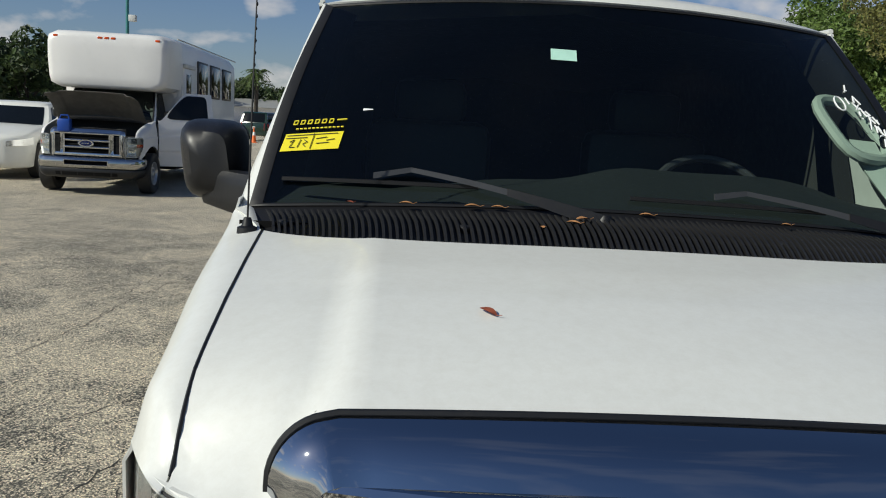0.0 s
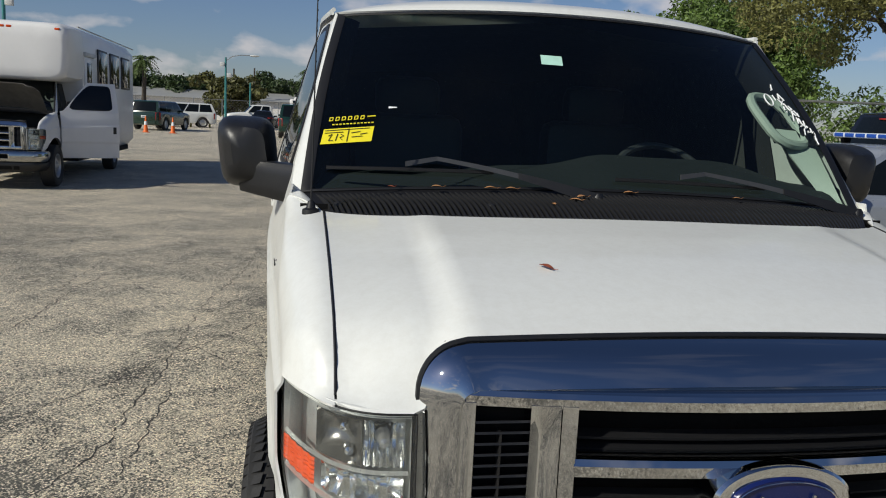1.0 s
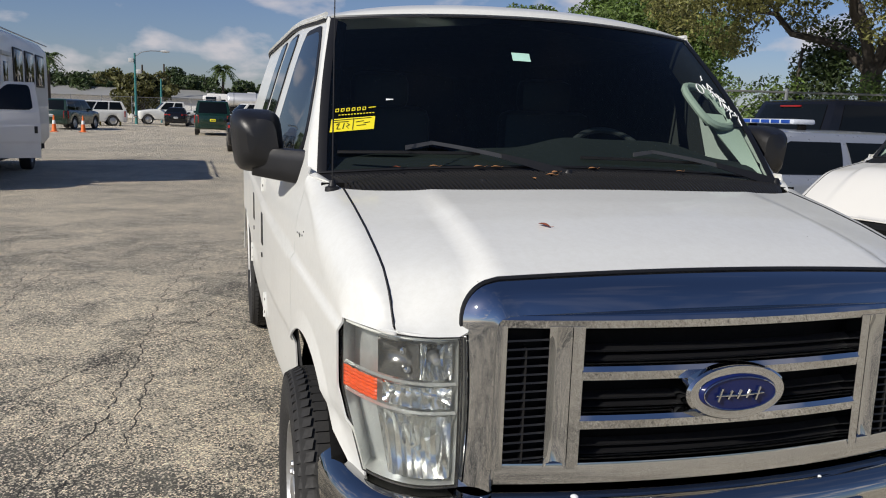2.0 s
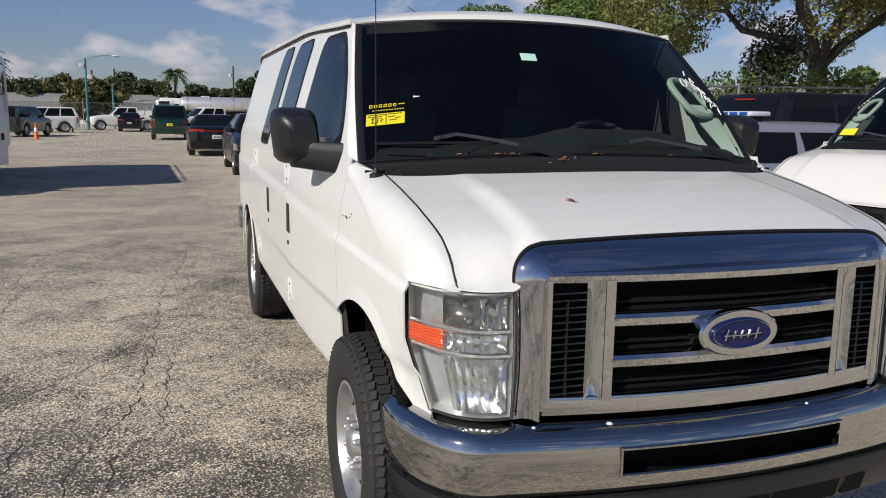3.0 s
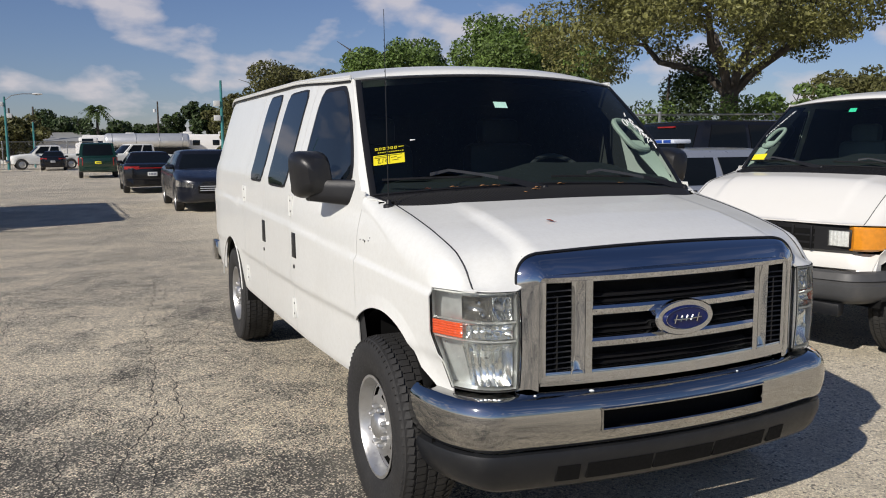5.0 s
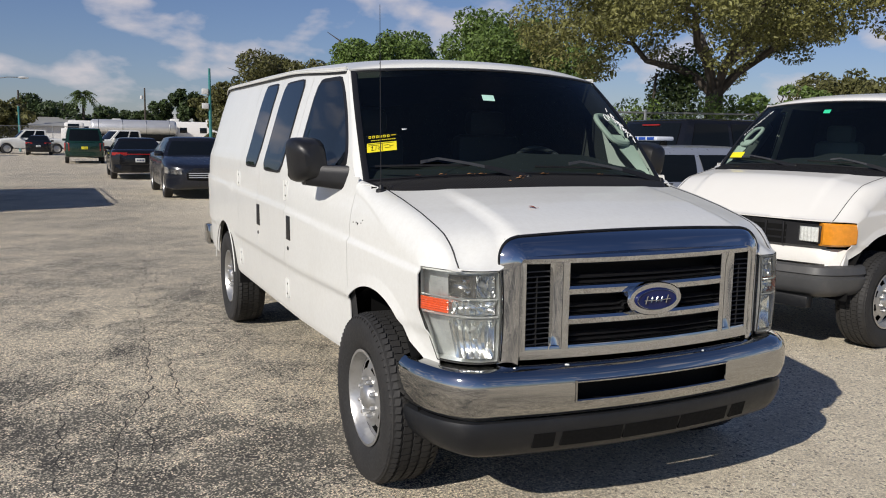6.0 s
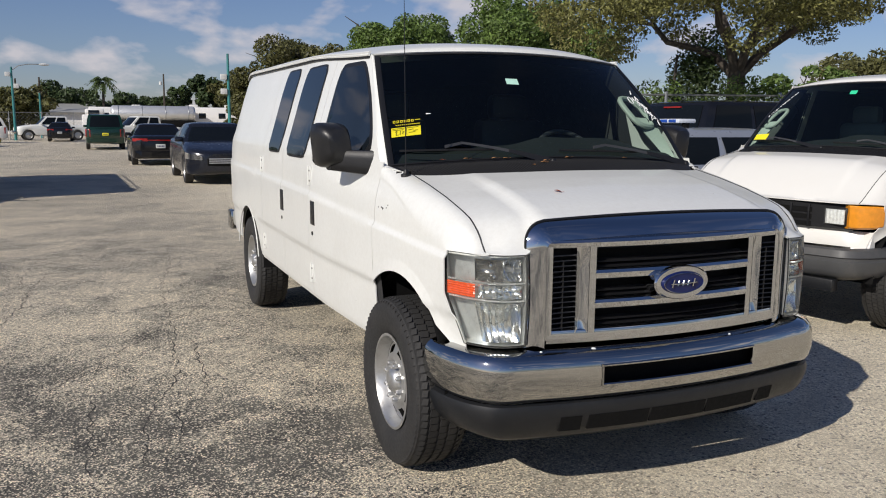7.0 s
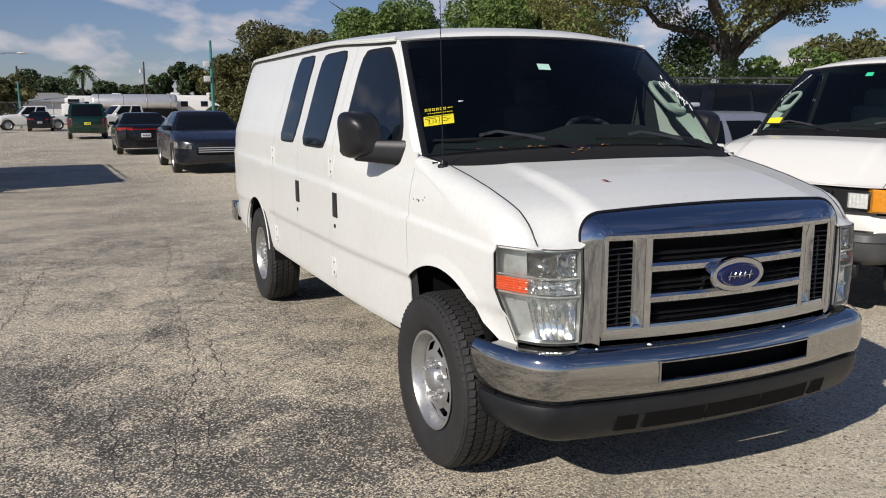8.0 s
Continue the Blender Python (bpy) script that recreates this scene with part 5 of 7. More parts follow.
# ---- main van ----
van = thing("white_van", "white cargo van with chrome grille and tinted windows on cracked asphalt", "van", Matrix.Translation((0.022, 0, 0)) @ Matrix.Diagonal((1.022, 1, 1, 1)))
hood_ob = hood(van, WHITE)
van_shell(van, WHITE)
windscreen(van, WINDSHIELD)
cowl(van)
cab_inside(van)
wells(van)
front_bumper(van)
for s in (-1, 1):
    headlamp(van, s)
    side_mirror(van, s)
    wheel(van, s, 0.0)
    wheel(van, s, 3.505, 0.845)
grille(van)
wiper(van, (-0.025, 0.228, 1.352), screen(-0.560, 0.134, 0.018), screen(-0.665, 0.112, 0.015), screen(-0.925, 0.105, 0.008), screen(-0.370, 0.075, 0.008))
wiper(van, (0.815, 0.252, 1.330), screen(0.385, 0.100, 0.020), screen(0.290, 0.078, 0.018), screen(0.052, 0.055, 0.010), screen(0.62, 0.055, 0.010))
bm = bmesh.new()
lathe(bm, [(0.0, 0.034), (0.008, 0.032), (0.013, 0.014), (0.022, 0.010), (0.024, -0.012)], 16, (-0.832, 0.150, 1.300), "z")
tube(bm, [(-0.832, 0.150, 1.32), (-0.828, 0.172, 1.70), (-0.822, 0.200, 2.14)], [0.0026, 0.0019, 0.0012], 6)
for k in range(26):
    t = 0.03 + k * 0.034
    lathe(bm, [(0.0012, -0.004), (0.0024, 0.0), (0.0012, 0.004)], 6, (-0.832 + 0.010 * t, 0.15 + 0.055 * t, 1.33 + 0.86 * t * 0.9), "z")
part("antenna", bm, GASKET, van, "thin black whip antenna")
# stickers and paint marks on the glass
bm = sheet(lambda u, v: screen(-0.957 + 0.172 * u + 0.006 * v, 0.221 + 0.075 * v + 0.012 * u, 0.003), lin(0, 1, 6), lin(0, 1, 4))
at_s = lambda a, b: screen(-0.957 + 0.977 * (a + 0.932) + 0.08 * (b - 0.182), 0.221 + 1.17 * (b - 0.182) + 0.068 * (a + 0.932), 0.005)
sticker = part("sticker", bm, YELLOW, van, "yellow lot sticker with black handwriting")
bm = bmesh.new()
for k in range(6):
    u = -0.920 + 0.022 * k
    squiggle(bm, at_s, [(u, 0.280, u + 0.013, 0.281), (u, 0.294, u + 0.013, 0.295), (u + 0.002, 0.280, u + 0.002, 0.294), (u + 0.013, 0.280, u + 0.013, 0.294)], 0.0017)
squiggle(bm, at_s, [(-0.786, 0.290, -0.756, 0.291)] + [(-0.905 + 0.0125 * k, 0.262, -0.897 + 0.0125 * k, 0.262) for k in range(12)], 0.0024)
part("header_print", bm, YELLOW, sticker)
bm = bmesh.new()
squiggle(bm, at_s, [(-0.925, 0.238, -0.77, 0.239), (-0.925, 0.228, -0.86, 0.228), (-0.910, 0.214, -0.898, 0.222), (-0.898, 0.222, -0.906, 0.194), (-0.906, 0.194, -0.890, 0.194), (-0.882, 0.193, -0.878, 0.222), (-0.868, 0.220, -0.856, 0.212), (-0.856, 0.212, -0.868, 0.204), (-0.868, 0.204, -0.858, 0.194), (-0.842, 0.186, -0.842, 0.242), (-0.832, 0.222, -0.80, 0.226), (-0.828, 0.204, -0.79, 0.206), (-0.80, 0.214, -0.775, 0.218)], 0.0010)
part("sticker_print", bm, INK, sticker)
bm = sheet(lambda u, v: screen(-0.162 + 0.086 * u, 0.672 + 0.058 * v - 0.004 * u, 0.002), lin(0, 1, 4), lin(0, 1, 3))
part("inspection_tag", bm, MINT, van, "torn mint green windscreen tag")
bm = sheet(lambda u, v: screen(-0.735 + 0.030 * u, 0.402 + 0.007 * v * (1.6 - u) + 0.004 * u, 0.002), lin(0, 1, 4), lin(0, 1, 3))
part("glass_scuff", bm, CHALK, van)
bm = bmesh.new()
random.seed(5)
marks = []
tube(bm, [screen(0.826 + 0.018 * math.cos(a), 0.580 + 0.035 * math.sin(a), 0.002) for a in (2 * math.pi * k / 16 for k in range(17))], 0.0022, 5)
for k in range(34):
    t = k / 33
    u0, v0 = 0.872 + 0.100 * t + random.uniform(-0.02, 0.02), 0.635 - 0.27 * t + random.uniform(-0.035, 0.035)
    marks.append((u0, v0, u0 + random.uniform(-0.014, 0.02), v0 + random.uniform(-0.05, 0.04)))
squiggle(bm, lambda a, b: screen(min(a, 0.975), b, 0.002), marks, 0.0022)
part("paint_scribble", bm, CHALK, van, "white paint-pen marks")
# holes and scuffs where an emblem was
for dy, dz, r in ((0, 0, 0.0055), (0.018, 0.004, 0.0035), (-0.04, 0.006, 0.003), (0.055, 0.002, 0.003), (-0.055, 0.02, 0.0025)):
    y, z = 0.205 + dy, 1.150 + dz
    bm = bmesh.new()
    lathe(bm, [(0.0, -(SX(y, z) + 0.0022)), (r, -(SX(y, z) + 0.0020)), (r * 1.1, -(SX(y, z) - 0.002))], 9, (0, y, z), "x")
    part("emblem_hole", bm, GASKET, van)
for p, r in (((-0.63, -0.675, 0.668), 0.009), ((-0.60, -0.705, 0.668), 0.006), ((-0.385, -0.735, 0.668), 0.010), ((0.27, -0.755, 0.666), 0.005)):
    bm = bmesh.new()
    lathe(bm, [(0.0, 0.004), (r * 0.6, 0.003), (r, 0.0)], 9, p, "z")
    part("bird_dropping", bm, CHALK, van)

HL = lambda x, y: (x, y, hood_z((x - 0.022) / 1.022, y) + 0.003)
dry_leaf(HL(-0.315, -0.372), 0.034, 0.9, LEAF_RED, "small dry red leaf lying on the hood")
for x, y, size, turn, mt in ((-0.075, 0.165, 0.050, 1.2, LEAF_TAN), (-0.045, 0.20, 0.055, 1.9, LEAF_TAN), (-0.165, 0.120, 0.034, 0.3, LEAF_TAN), (-0.60, 0.235, 0.035, 1.0, LEAF_RED), (-0.30, 0.255, 0.055, 1.57, LEAF_TAN), (-0.24, 0.255, 0.05, 1.4, LEAF_TAN), (-0.46, 0.25, 0.05, 1.5, LEAF_TAN), (0.12, 0.255, 0.05, 1.4, LEAF_TAN), (0.45, 0.235, 0.035, 1.2, LEAF_TAN)):
    z = 1.346 + (y - 0.118) * 0.20
    dry_leaf((x, y, z), size * 0.66, turn, mt, "dry leaf caught on the cowl", 0.0)

# ---- second van, parked across ----
van2 = thing("cream_van", "cream-white older van with amber corner lamps parked on crushed limestone", "van", pose(3.345, 1.715, 0.0, 0, 0, -80))
hood(van2, WHITE_B, chrome=False)
van_shell(van2, WHITE_B, cargo=False, nose=lambda x: -0.552 + 0.150 * max(0.0, (x - 0.735) / 0.145) ** 3)
windscreen(van2, WINDSHIELD)
cowl(van2)
cab_inside(van2, (-1, 1), 1.72, PALE_SEAT)
wells(van2)
old_face(van2, WHITE_B)
for s in (-1, 1):
    if s > 0:
        side_mirror(van2, s)
    wheel(van2, s, 0.0, r=0.37)
    wheel(van2, s, 3.505, 0.865, r=0.37)
wiper(van2, (-0.025, 0.228, 1.352), screen(-0.640, 0.128, 0.016), screen(-0.740, 0.108, 0.014), screen(-0.925, 0.105, 0.008), screen(-0.370, 0.075, 0.008))
wiper(van2, (0.815, 0.252, 1.330), screen(0.385, 0.100, 0.020), screen(0.290, 0.078, 0.018), screen(0.052, 0.055, 0.010), screen(0.62, 0.055, 0.010))
bm = sheet(lambda u, v: screen(-0.93 + 0.17 * u, 0.10 + 0.10 * v, 0.003), lin(0, 1, 5), lin(0, 1, 3))
part("sticker", bm, YELLOW, van2, "yellow lot sticker")
bm = sheet(lambda u, v: screen(-0.04 + 0.08 * u, 0.80 + 0.06 * v, 0.003), lin(0, 1, 4), lin(0, 1, 3))
part("inspection_tag", bm, GREEN_TAG, van2, "green windscreen tag")
bm = bmesh.new()
marks = []
for k in range(26):
    t = k / 25
    u0, v0 = -0.955 + 0.16 * t, 0.50 + 0.42 * t + random.uniform(-0.02, 0.02)
    marks.append((u0, v0, u0 + random.uniform(0, 0.02), v0 + random.uniform(-0.04, 0.03)))
squiggle(bm, lambda a, b: screen(a, b, 0.002), marks, 0.0025)
part("paint_scribble", bm, CHALK, van2)


# ---- cars ----
def car(name, label, category, m, L=4.9, W=1.86, belt=0.98, top=1.45, nose=0.72, deck=0.98, hood_at=0.86, screen_at=(-1.05, -0.35), back_at=(1.30, 2.0), paint=None, r=0.33, kind="sedan", lights=True, group="", base=0.24, hood_up=0.0):
    """A parked road vehicle. Local frame: middle of the car on the ground, nose towards -y."""
    ob = thing(name, label, category, m, group)
    h = W / 2
    yf, yr = -L / 2, L / 2
    wf, wr = yf + 0.95, yr - 1.02

    def deck_z(y):
        if y < screen_at[0]:
            t = (y - yf) / (screen_at[0] - yf)
            return nose + (belt + 0.02 - nose) * smooth01(t * 1.08) ** 0.62
        if y > back_at[1]:
            t = (y - back_at[1]) / max(0.05, yr - back_at[1])
            return deck - 0.10 * t * t
        return belt + (deck - belt) * clamp((y - screen_at[0]) / (back_at[1] - screen_at[0]))

    def half(y):
        a = clamp((yf + 0.60 - y) / 0.60)
        b = clamp((y - (yr - 0.50)) / 0.50)
        return h * (1 - 0.40 * a**3.0 - (0.30 if kind != "suv" else 0.12) * b**3.0)

    rings = []
    for y in [yf, yf + 0.03, yf + 0.10] + lin(yf + 0.2, yr - 0.2, 46) + [yr - 0.10, yr - 0.03, yr]:
        end = clamp((yf + 0.14 - y) / 0.14) + clamp((y - yr + 0.14) / 0.14)
        w, dz = half(y) * (1 - 0.05 * end**2), deck_z(y) - 0.05 * end**2
        low = base + 0.10 * end**2
        for c in (wf, wr):
            d = abs(y - c)
            if d < r + 0.06:
                low = max(low, r + math.sqrt((r + 0.06) ** 2 - d * d) - 0.02)
        low = min(low, dz - 0.12)
        waist = low + (dz - low) * 0.55
        pts = [(0.0, low), (w * 0.90, low), (w * 0.97, low + 0.03), (w * 0.995, low + (waist - low) * 0.5), (w, waist), (w * 0.985, dz - 0.10), (w * 0.955, dz - 0.035), (w * 0.90, dz), (w * 0.5, dz + 0.02), (0.0, dz + 0.028)]
        rings.append([(x, y, z) for x, z in pts] + [(-x, y, z) for x, z in pts[-2:0:-1]])
    bm = bmesh.new()
    loft(bm, rings)
    body = part("body", bm, paint, ob, "", 40)
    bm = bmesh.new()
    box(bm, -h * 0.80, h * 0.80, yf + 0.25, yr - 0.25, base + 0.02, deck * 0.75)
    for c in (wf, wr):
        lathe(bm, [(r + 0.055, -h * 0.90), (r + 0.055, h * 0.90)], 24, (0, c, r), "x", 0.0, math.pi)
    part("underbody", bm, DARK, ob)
    # cabin
    tw = h * 0.68 if kind == "sedan" else h * 0.80
    crown = 0.105 if kind == "sedan" else 0.060
    bw = h * 0.915
    ys0, ys1, yb0, yb1 = screen_at[0], screen_at[1], back_at[0], back_at[1]
    bz = belt + 0.005

    def cabin(u, v, out=0.0):
        """u 0..4 round: front, right side, back, left side; v 0 at the belt, 1 at the roof edge."""
        yfront, yback = ys0 + (ys1 - ys0) * v, yb1 + (yb0 - yb1) * v
        w = bw + (tw - bw) * v + 0.02 * math.sin(math.pi * v)
        z = bz + (top - crown - bz) * v
        k, t = int(min(3, u)), u - int(min(3, u))
        bow = 0.10 * math.sin(math.pi * t)
        if k == 0:
            return Vector((-w + 2 * w * t, yfront - bow - out, z + out * 0.4))
        if k == 1:
            return Vector((w + out + 0.02 * math.sin(math.pi * t), yfront + (yback - yfront) * t, z))
        if k == 2:
            return Vector((w - 2 * w * t, yback + bow * 0.7 + out, z + out * 0.4))
        return Vector((-w - out - 0.02 * math.sin(math.pi * t), yback + (yfront - yback) * t, z))

    us = [k + t for k in range(4) for t in lin(0, 1, 9)[:-1]]
    bm = bmesh.new()
    rings = [[cabin(u, v) for u in us] for v in lin(-0.04, 1, 7)]
    mid = Vector((0, (ys1 + yb0) / 2, top))
    for k, dz in ((0.975, 0.38), (0.90, 0.66), (0.74, 0.88), (0.45, 0.98), (0.02, 1.0)):
        rings.append([Vector((p.x * k, mid.y + (p.y - mid.y) * k, top - crown * (1 - dz))) for p in rings[6]])
    loft(bm, rings, True, True)
    roof_ob = part("cabin", bm, paint, ob, "", 40)

    def pane(pname, u0, u1, v0=0.07, v1=0.95, material=None):
        b = sheet(lambda u, v: cabin(u, v, 0.008), lin(u0, u1, 11), lin(v0, v1, 7))
        return part(pname, b, material or CAR_TINT, roof_ob)

    pane("windscreen", 0.06, 0.94)
    pane("rear_window", 2.08, 2.92)
    splits = (0.06, 0.42, 0.46, 0.80) if kind == "sedan" else (0.05, 0.34, 0.37, 0.64, 0.67, 0.94)
    if kind == "cab":
        splits = (0.08, 0.50, 0.56, 0.92)
    for a, b_ in zip(splits[::2], splits[1::2]):
        pane("side_window", 1 + a, 1 + b_)
        pane("side_window", 4 - b_, 4 - a)
    for s in (-1, 1):
        for c in (wf, wr):
            bm = bmesh.new()
            ww = 0.105
            lathe(bm, [(r * 0.66, s * ww * 0.8), (r * 0.72, s * ww), (r * 0.93, s * ww), (r, s * ww * 0.8), (r, -s * ww * 0.8), (r * 0.9, -s * ww), (r * 0.4, -s * ww)], 28, (s * (h - ww - 0.01), c, r), "x")
            t = part("tyre", bm, RUBBER, ob)
            bm = bmesh.new()
            prof = [(r * 0.67, 0.8), (r * 0.64, 0.85), (r * 0.58, 0.55), (r * 0.2, 0.62), (r * 0.12, 0.75), (0.0, 0.75)]
            lathe(bm, [(a, s * ww * q) for a, q in prof], 28, (s * (h - ww - 0.01), c, r), "x")
            part("rim", bm, SILVER if kind != "police" else DARK, t)
        bm = bmesh.new()
        p = cabin(1.10 if s > 0 else 3.90, 0.06)
        box(bm, p.x - 0.02 * s, p.x + s * 0.19, p.y - 0.06, p.y + 0.05, p.z - 0.02, p.z + 0.11, 0.03)
        part("side_mirror", bm, paint, ob)
        bm = bmesh.new()
        for yy in ((ys1 + yb0) / 2 - 0.12, (ys1 + yb0) / 2 + 0.85):
            w = half(yy)
            box(bm, s * (w * 0.975), s * (w + 0.012), yy - 0.10, yy + 0.06, belt - 0.18, belt - 0.155, 0.005)
        part("door_handle", bm, paint, ob)
        if lights:
            def lampface(u, v, s=s):
                y = yf + 0.012 + 0.46 * u**1.6
                return (s * (half(y) * 0.985 + 0.014), y - 0.014, nose - 0.185 + 0.095 * v + 0.07 * u * (0.4 + v))

            part("headlight", sheet(lampface, lin(0, 1, 11), lin(0, 1, 5), depth=(-s * 0.03, 0.04, 0)), REFLECTOR, ob, "clear headlight")
            def tailface(u, v, s=s):
                y = yr - 0.01 - 0.22 * u**2
                hgt = 0.10 if kind != "suv" else 0.42
                return (s * (half(y) * (0.62 + 0.38 * u**0.5 if kind != "suv" else 0.84 + 0.16 * u) + 0.012), y + 0.020, deck - 0.10 - hgt * (1 - v))

            part("taillight", sheet(tailface, lin(0, 1, 7), lin(0, 1, 5), depth=(-s * 0.02, -0.03, 0)), RED, ob, "red taillight")
    if lights:
        for y, sg, z0, z1 in ((yf, -1, 0.38, 0.60),):
            bm = bmesh.new()
            loft(bm, [[(x, yf + 0.0 + 0.06 * (x / h) ** 2, z0 + nose - 0.72), (x, yf - 0.015 + 0.06 * (x / h) ** 2, z0 + 0.02 + nose - 0.72), (x, yf - 0.015 + 0.06 * (x / h) ** 2, z1 - 0.03 + nose - 0.72), (x, yf + 0.03 + 0.06 * (x / h) ** 2, z1 + nose - 0.72)] for x in lin(-h * 0.5, h * 0.5, 11)])
            g = part("grille", bm, DARK, ob)
            for k in range(3):
                bm = bmesh.new()
                z = z1 - 0.045 - 0.05 * k + nose - 0.72
                loft(bm, [[(x, yf - 0.022 + 0.06 * (x / h) ** 2, z), (x, yf - 0.022 + 0.06 * (x / h) ** 2, z + 0.02), (x, yf + 0.01 + 0.06 * (x / h) ** 2, z + 0.02), (x, yf + 0.01 + 0.06 * (x / h) ** 2, z)] for x in lin(-h * 0.46, h * 0.46, 11)])
                part("grille_bar", bm, ALUMINIUM, g)
        bm = bmesh.new()
        box(bm, -0.16, 0.16, yr - 0.005, yr + 0.018, deck - 0.44, deck - 0.30, 0.004)
        p = part("number_plate", bm, GREYBOX, ob, "pale number plate")
        bm = bmesh.new()
        for k in range(5):
            box(bm, -0.12 + 0.05 * k, -0.09 + 0.05 * k, yr + 0.018, yr + 0.021, deck - 0.395, deck - 0.345)
        part("plate_bar", bm, BLUE_BADGE, p)
        bm = bmesh.new()
        loft(bm, [[(x, yr - 0.03, base + 0.05), (x, yr + 0.03 - 0.10 * (x / h) ** 4, base + 0.08), (x, yr + 0.03 - 0.10 * (x / h) ** 4, base + 0.26), (x, yr - 0.03, base + 0.30)] for x in lin(-h * 0.92, h * 0.92, 15)])
        part("rear_bumper", bm, paint, ob)
    return ob


# ---- parked cars ----
CLEAR_BAR = mat("frosted_light_bar", (0.62, 0.66, 0.72), 0.25, var=0.1, scale=20, coat=0.5)
car("sedan", "dark grey-blue sedan facing the lane on pale asphalt", "car", pose(0.92, 19.9, 0, 0, 0, 0), L=5.15, W=1.93, belt=1.02, top=1.54, nose=0.80, deck=1.08, paint=NAVY, r=0.35)
car("black_sedan", "black sedan seen from behind with a red light strip", "car", pose(0.08, 29.7, 0, 0, 0, 180), L=5.05, W=1.90, belt=1.0, top=1.48, nose=0.74, deck=1.06, paint=BLACK_P, r=0.35)
bm = sheet(lambda x, v: (x, 2.545 - 0.03 * (x / 0.8) ** 2, 0.885 + 0.03 * v), lin(-0.62, 0.62, 9), lin(0, 1, 3), depth=(0, -0.03, 0))
part("light_strip", bm, RED, bpy.data.objects["black_sedan"], "red rear light strip")
car("green_suv", "dark green patrol utility vehicle seen from behind", "car", pose(-1.45, 47.6, 0, 0, 0, 180), L=5.15, W=2.02, belt=1.18, top=1.93, nose=0.98, deck=1.22, screen_at=(-1.15, -0.45), back_at=(2.25, 2.50), paint=GREEN_P, r=0.40, kind="suv", base=0.34)
car("small_black_car", "small black car by the fence", "car", pose(-4.35, 67.2, 0, 0, 0, 180), L=4.5, W=1.80, belt=0.98, top=1.48, nose=0.74, deck=1.05, paint=BLACK_P)
car("patrol_sedan", "silver and dark green patrol sedan with a roof light bar", "car", pose(4.85, 5.5, 0, 0, 0, -90), L=5.3, W=1.96, belt=1.04, top=1.52, nose=0.82, deck=1.10, screen_at=(-1.30, -0.40), back_at=(1.20, 2.15), paint=SILVER_P, r=0.34)
bar_root = bpy.data.objects["patrol_sedan"]
bm = bmesh.new()
box(bm, -0.46, 0.46, -0.14, 0.14, 1.570, 1.625, 0.02)
bar = part("light_bar", bm, CLEAR_BAR, bar_root, "low clear and blue roof light bar")
bm = bmesh.new()
for k in range(5):
    box(bm, -0.42 + 0.17 * k, -0.28 + 0.17 * k, -0.148, 0.148, 1.578, 1.616, 0.008)
part("bar_lens", bm, BLUE_CASE, bar)
for s in (-1, 1):
    bm = bmesh.new()
    box(bm, s * 0.40, s * 0.44, -0.05, 0.05, 1.47, 1.575, 0.01)
    part("bar_foot", bm, DARK, bar)
car("dark_suv", "long black utility vehicle with dark glass", "car", pose(9.6, 8.2, 0, 0, 0, 90), L=5.3, W=2.02, belt=1.24, top=1.97, nose=1.04, deck=1.26, screen_at=(-0.72, -0.16), back_at=(2.35, 2.62), paint=BLACK_P, r=0.39, kind="suv", base=0.32)
bm = bmesh.new()
box(bm, -0.22, 0.22, 2.40, 2.48, 1.84, 1.865, 0.006)
part("stop_lamp", bm, RED, bpy.data.objects["dark_suv"], "red high stop lamp")
for child in bpy.data.objects["green_suv"].children:
    if child.name.startswith("number_plate"):
        child.data.materials[0] = YELLOW
        child["label"] = "yellow number plate"
car("white_car", "white sedan beside the shuttle bus", "car", pose(-9.35, 17.3, 0, 0, 0, 4), L=5.0, W=1.95, belt=1.06, top=1.60, nose=0.86, deck=1.10, paint=WHITE, r=0.37)


# ---- shuttle bus ----
bus = thing("shuttle_bus", "white shuttle bus with its hood open and driver door ajar", "bus", pose(-6.23, 13.60, 0, 0, 0, 2))
for s in (-1, 1):
    fender(bus, s, WHITE_C)
    headlamp(bus, s)
    wheel(bus, s, 0.0, detail=False)
    wheel(bus, s, 4.55, 0.985, detail=False)
grille(bus)
front_bumper(bus)
windscreen(bus, CAR_GLASS)
pillars(bus, WHITE_C)
cowl(bus)
cab_inside(bus)
wells(bus, None)
hood(bus, HOOD_IN, m=Matrix.Translation((0, 0.115, 1.32)) @ Matrix.Rotation(radians(-52), 4, "X") @ Matrix.Translation((0, -0.115, -1.32)))
bm = bmesh.new()
box(bm, -0.60, 0.60, -0.50, 0.10, 0.70, 1.05, 0.03)
for k in range(6):
    box(bm, -0.5 + 0.18 * k, -0.38 + 0.18 * k, -0.45 + 0.06 * (k % 2), -0.2, 1.02, 1.12 + 0.03 * (k % 3), 0.015)
tube(bm, [(-0.5, -0.4, 1.12), (-0.1, -0.3, 1.16), (0.4, -0.42, 1.12)], 0.025, 8)
part("engine", bm, ENGINE, bus, "oily engine under the raised hood")
door = side_panel("door", bus, 1, 0.310, 1.362, WHITE_C, 30, None, lambda y: min(1.90, 1.36 + max(0.0, y - 0.365) / 0.90), "white driver door standing ajar")
side_window("door_window", door, 1, 0.475, 1.245, 1.40, 1.84, 0.38)
bm = bmesh.new()
box(bm, SX(1.27, 1.0) - 0.01, SX(1.27, 1.0) + 0.004, 1.245, 1.305, 0.96, 1.09, 0.003)
part("door_handle", bm, PLASTIC, door)
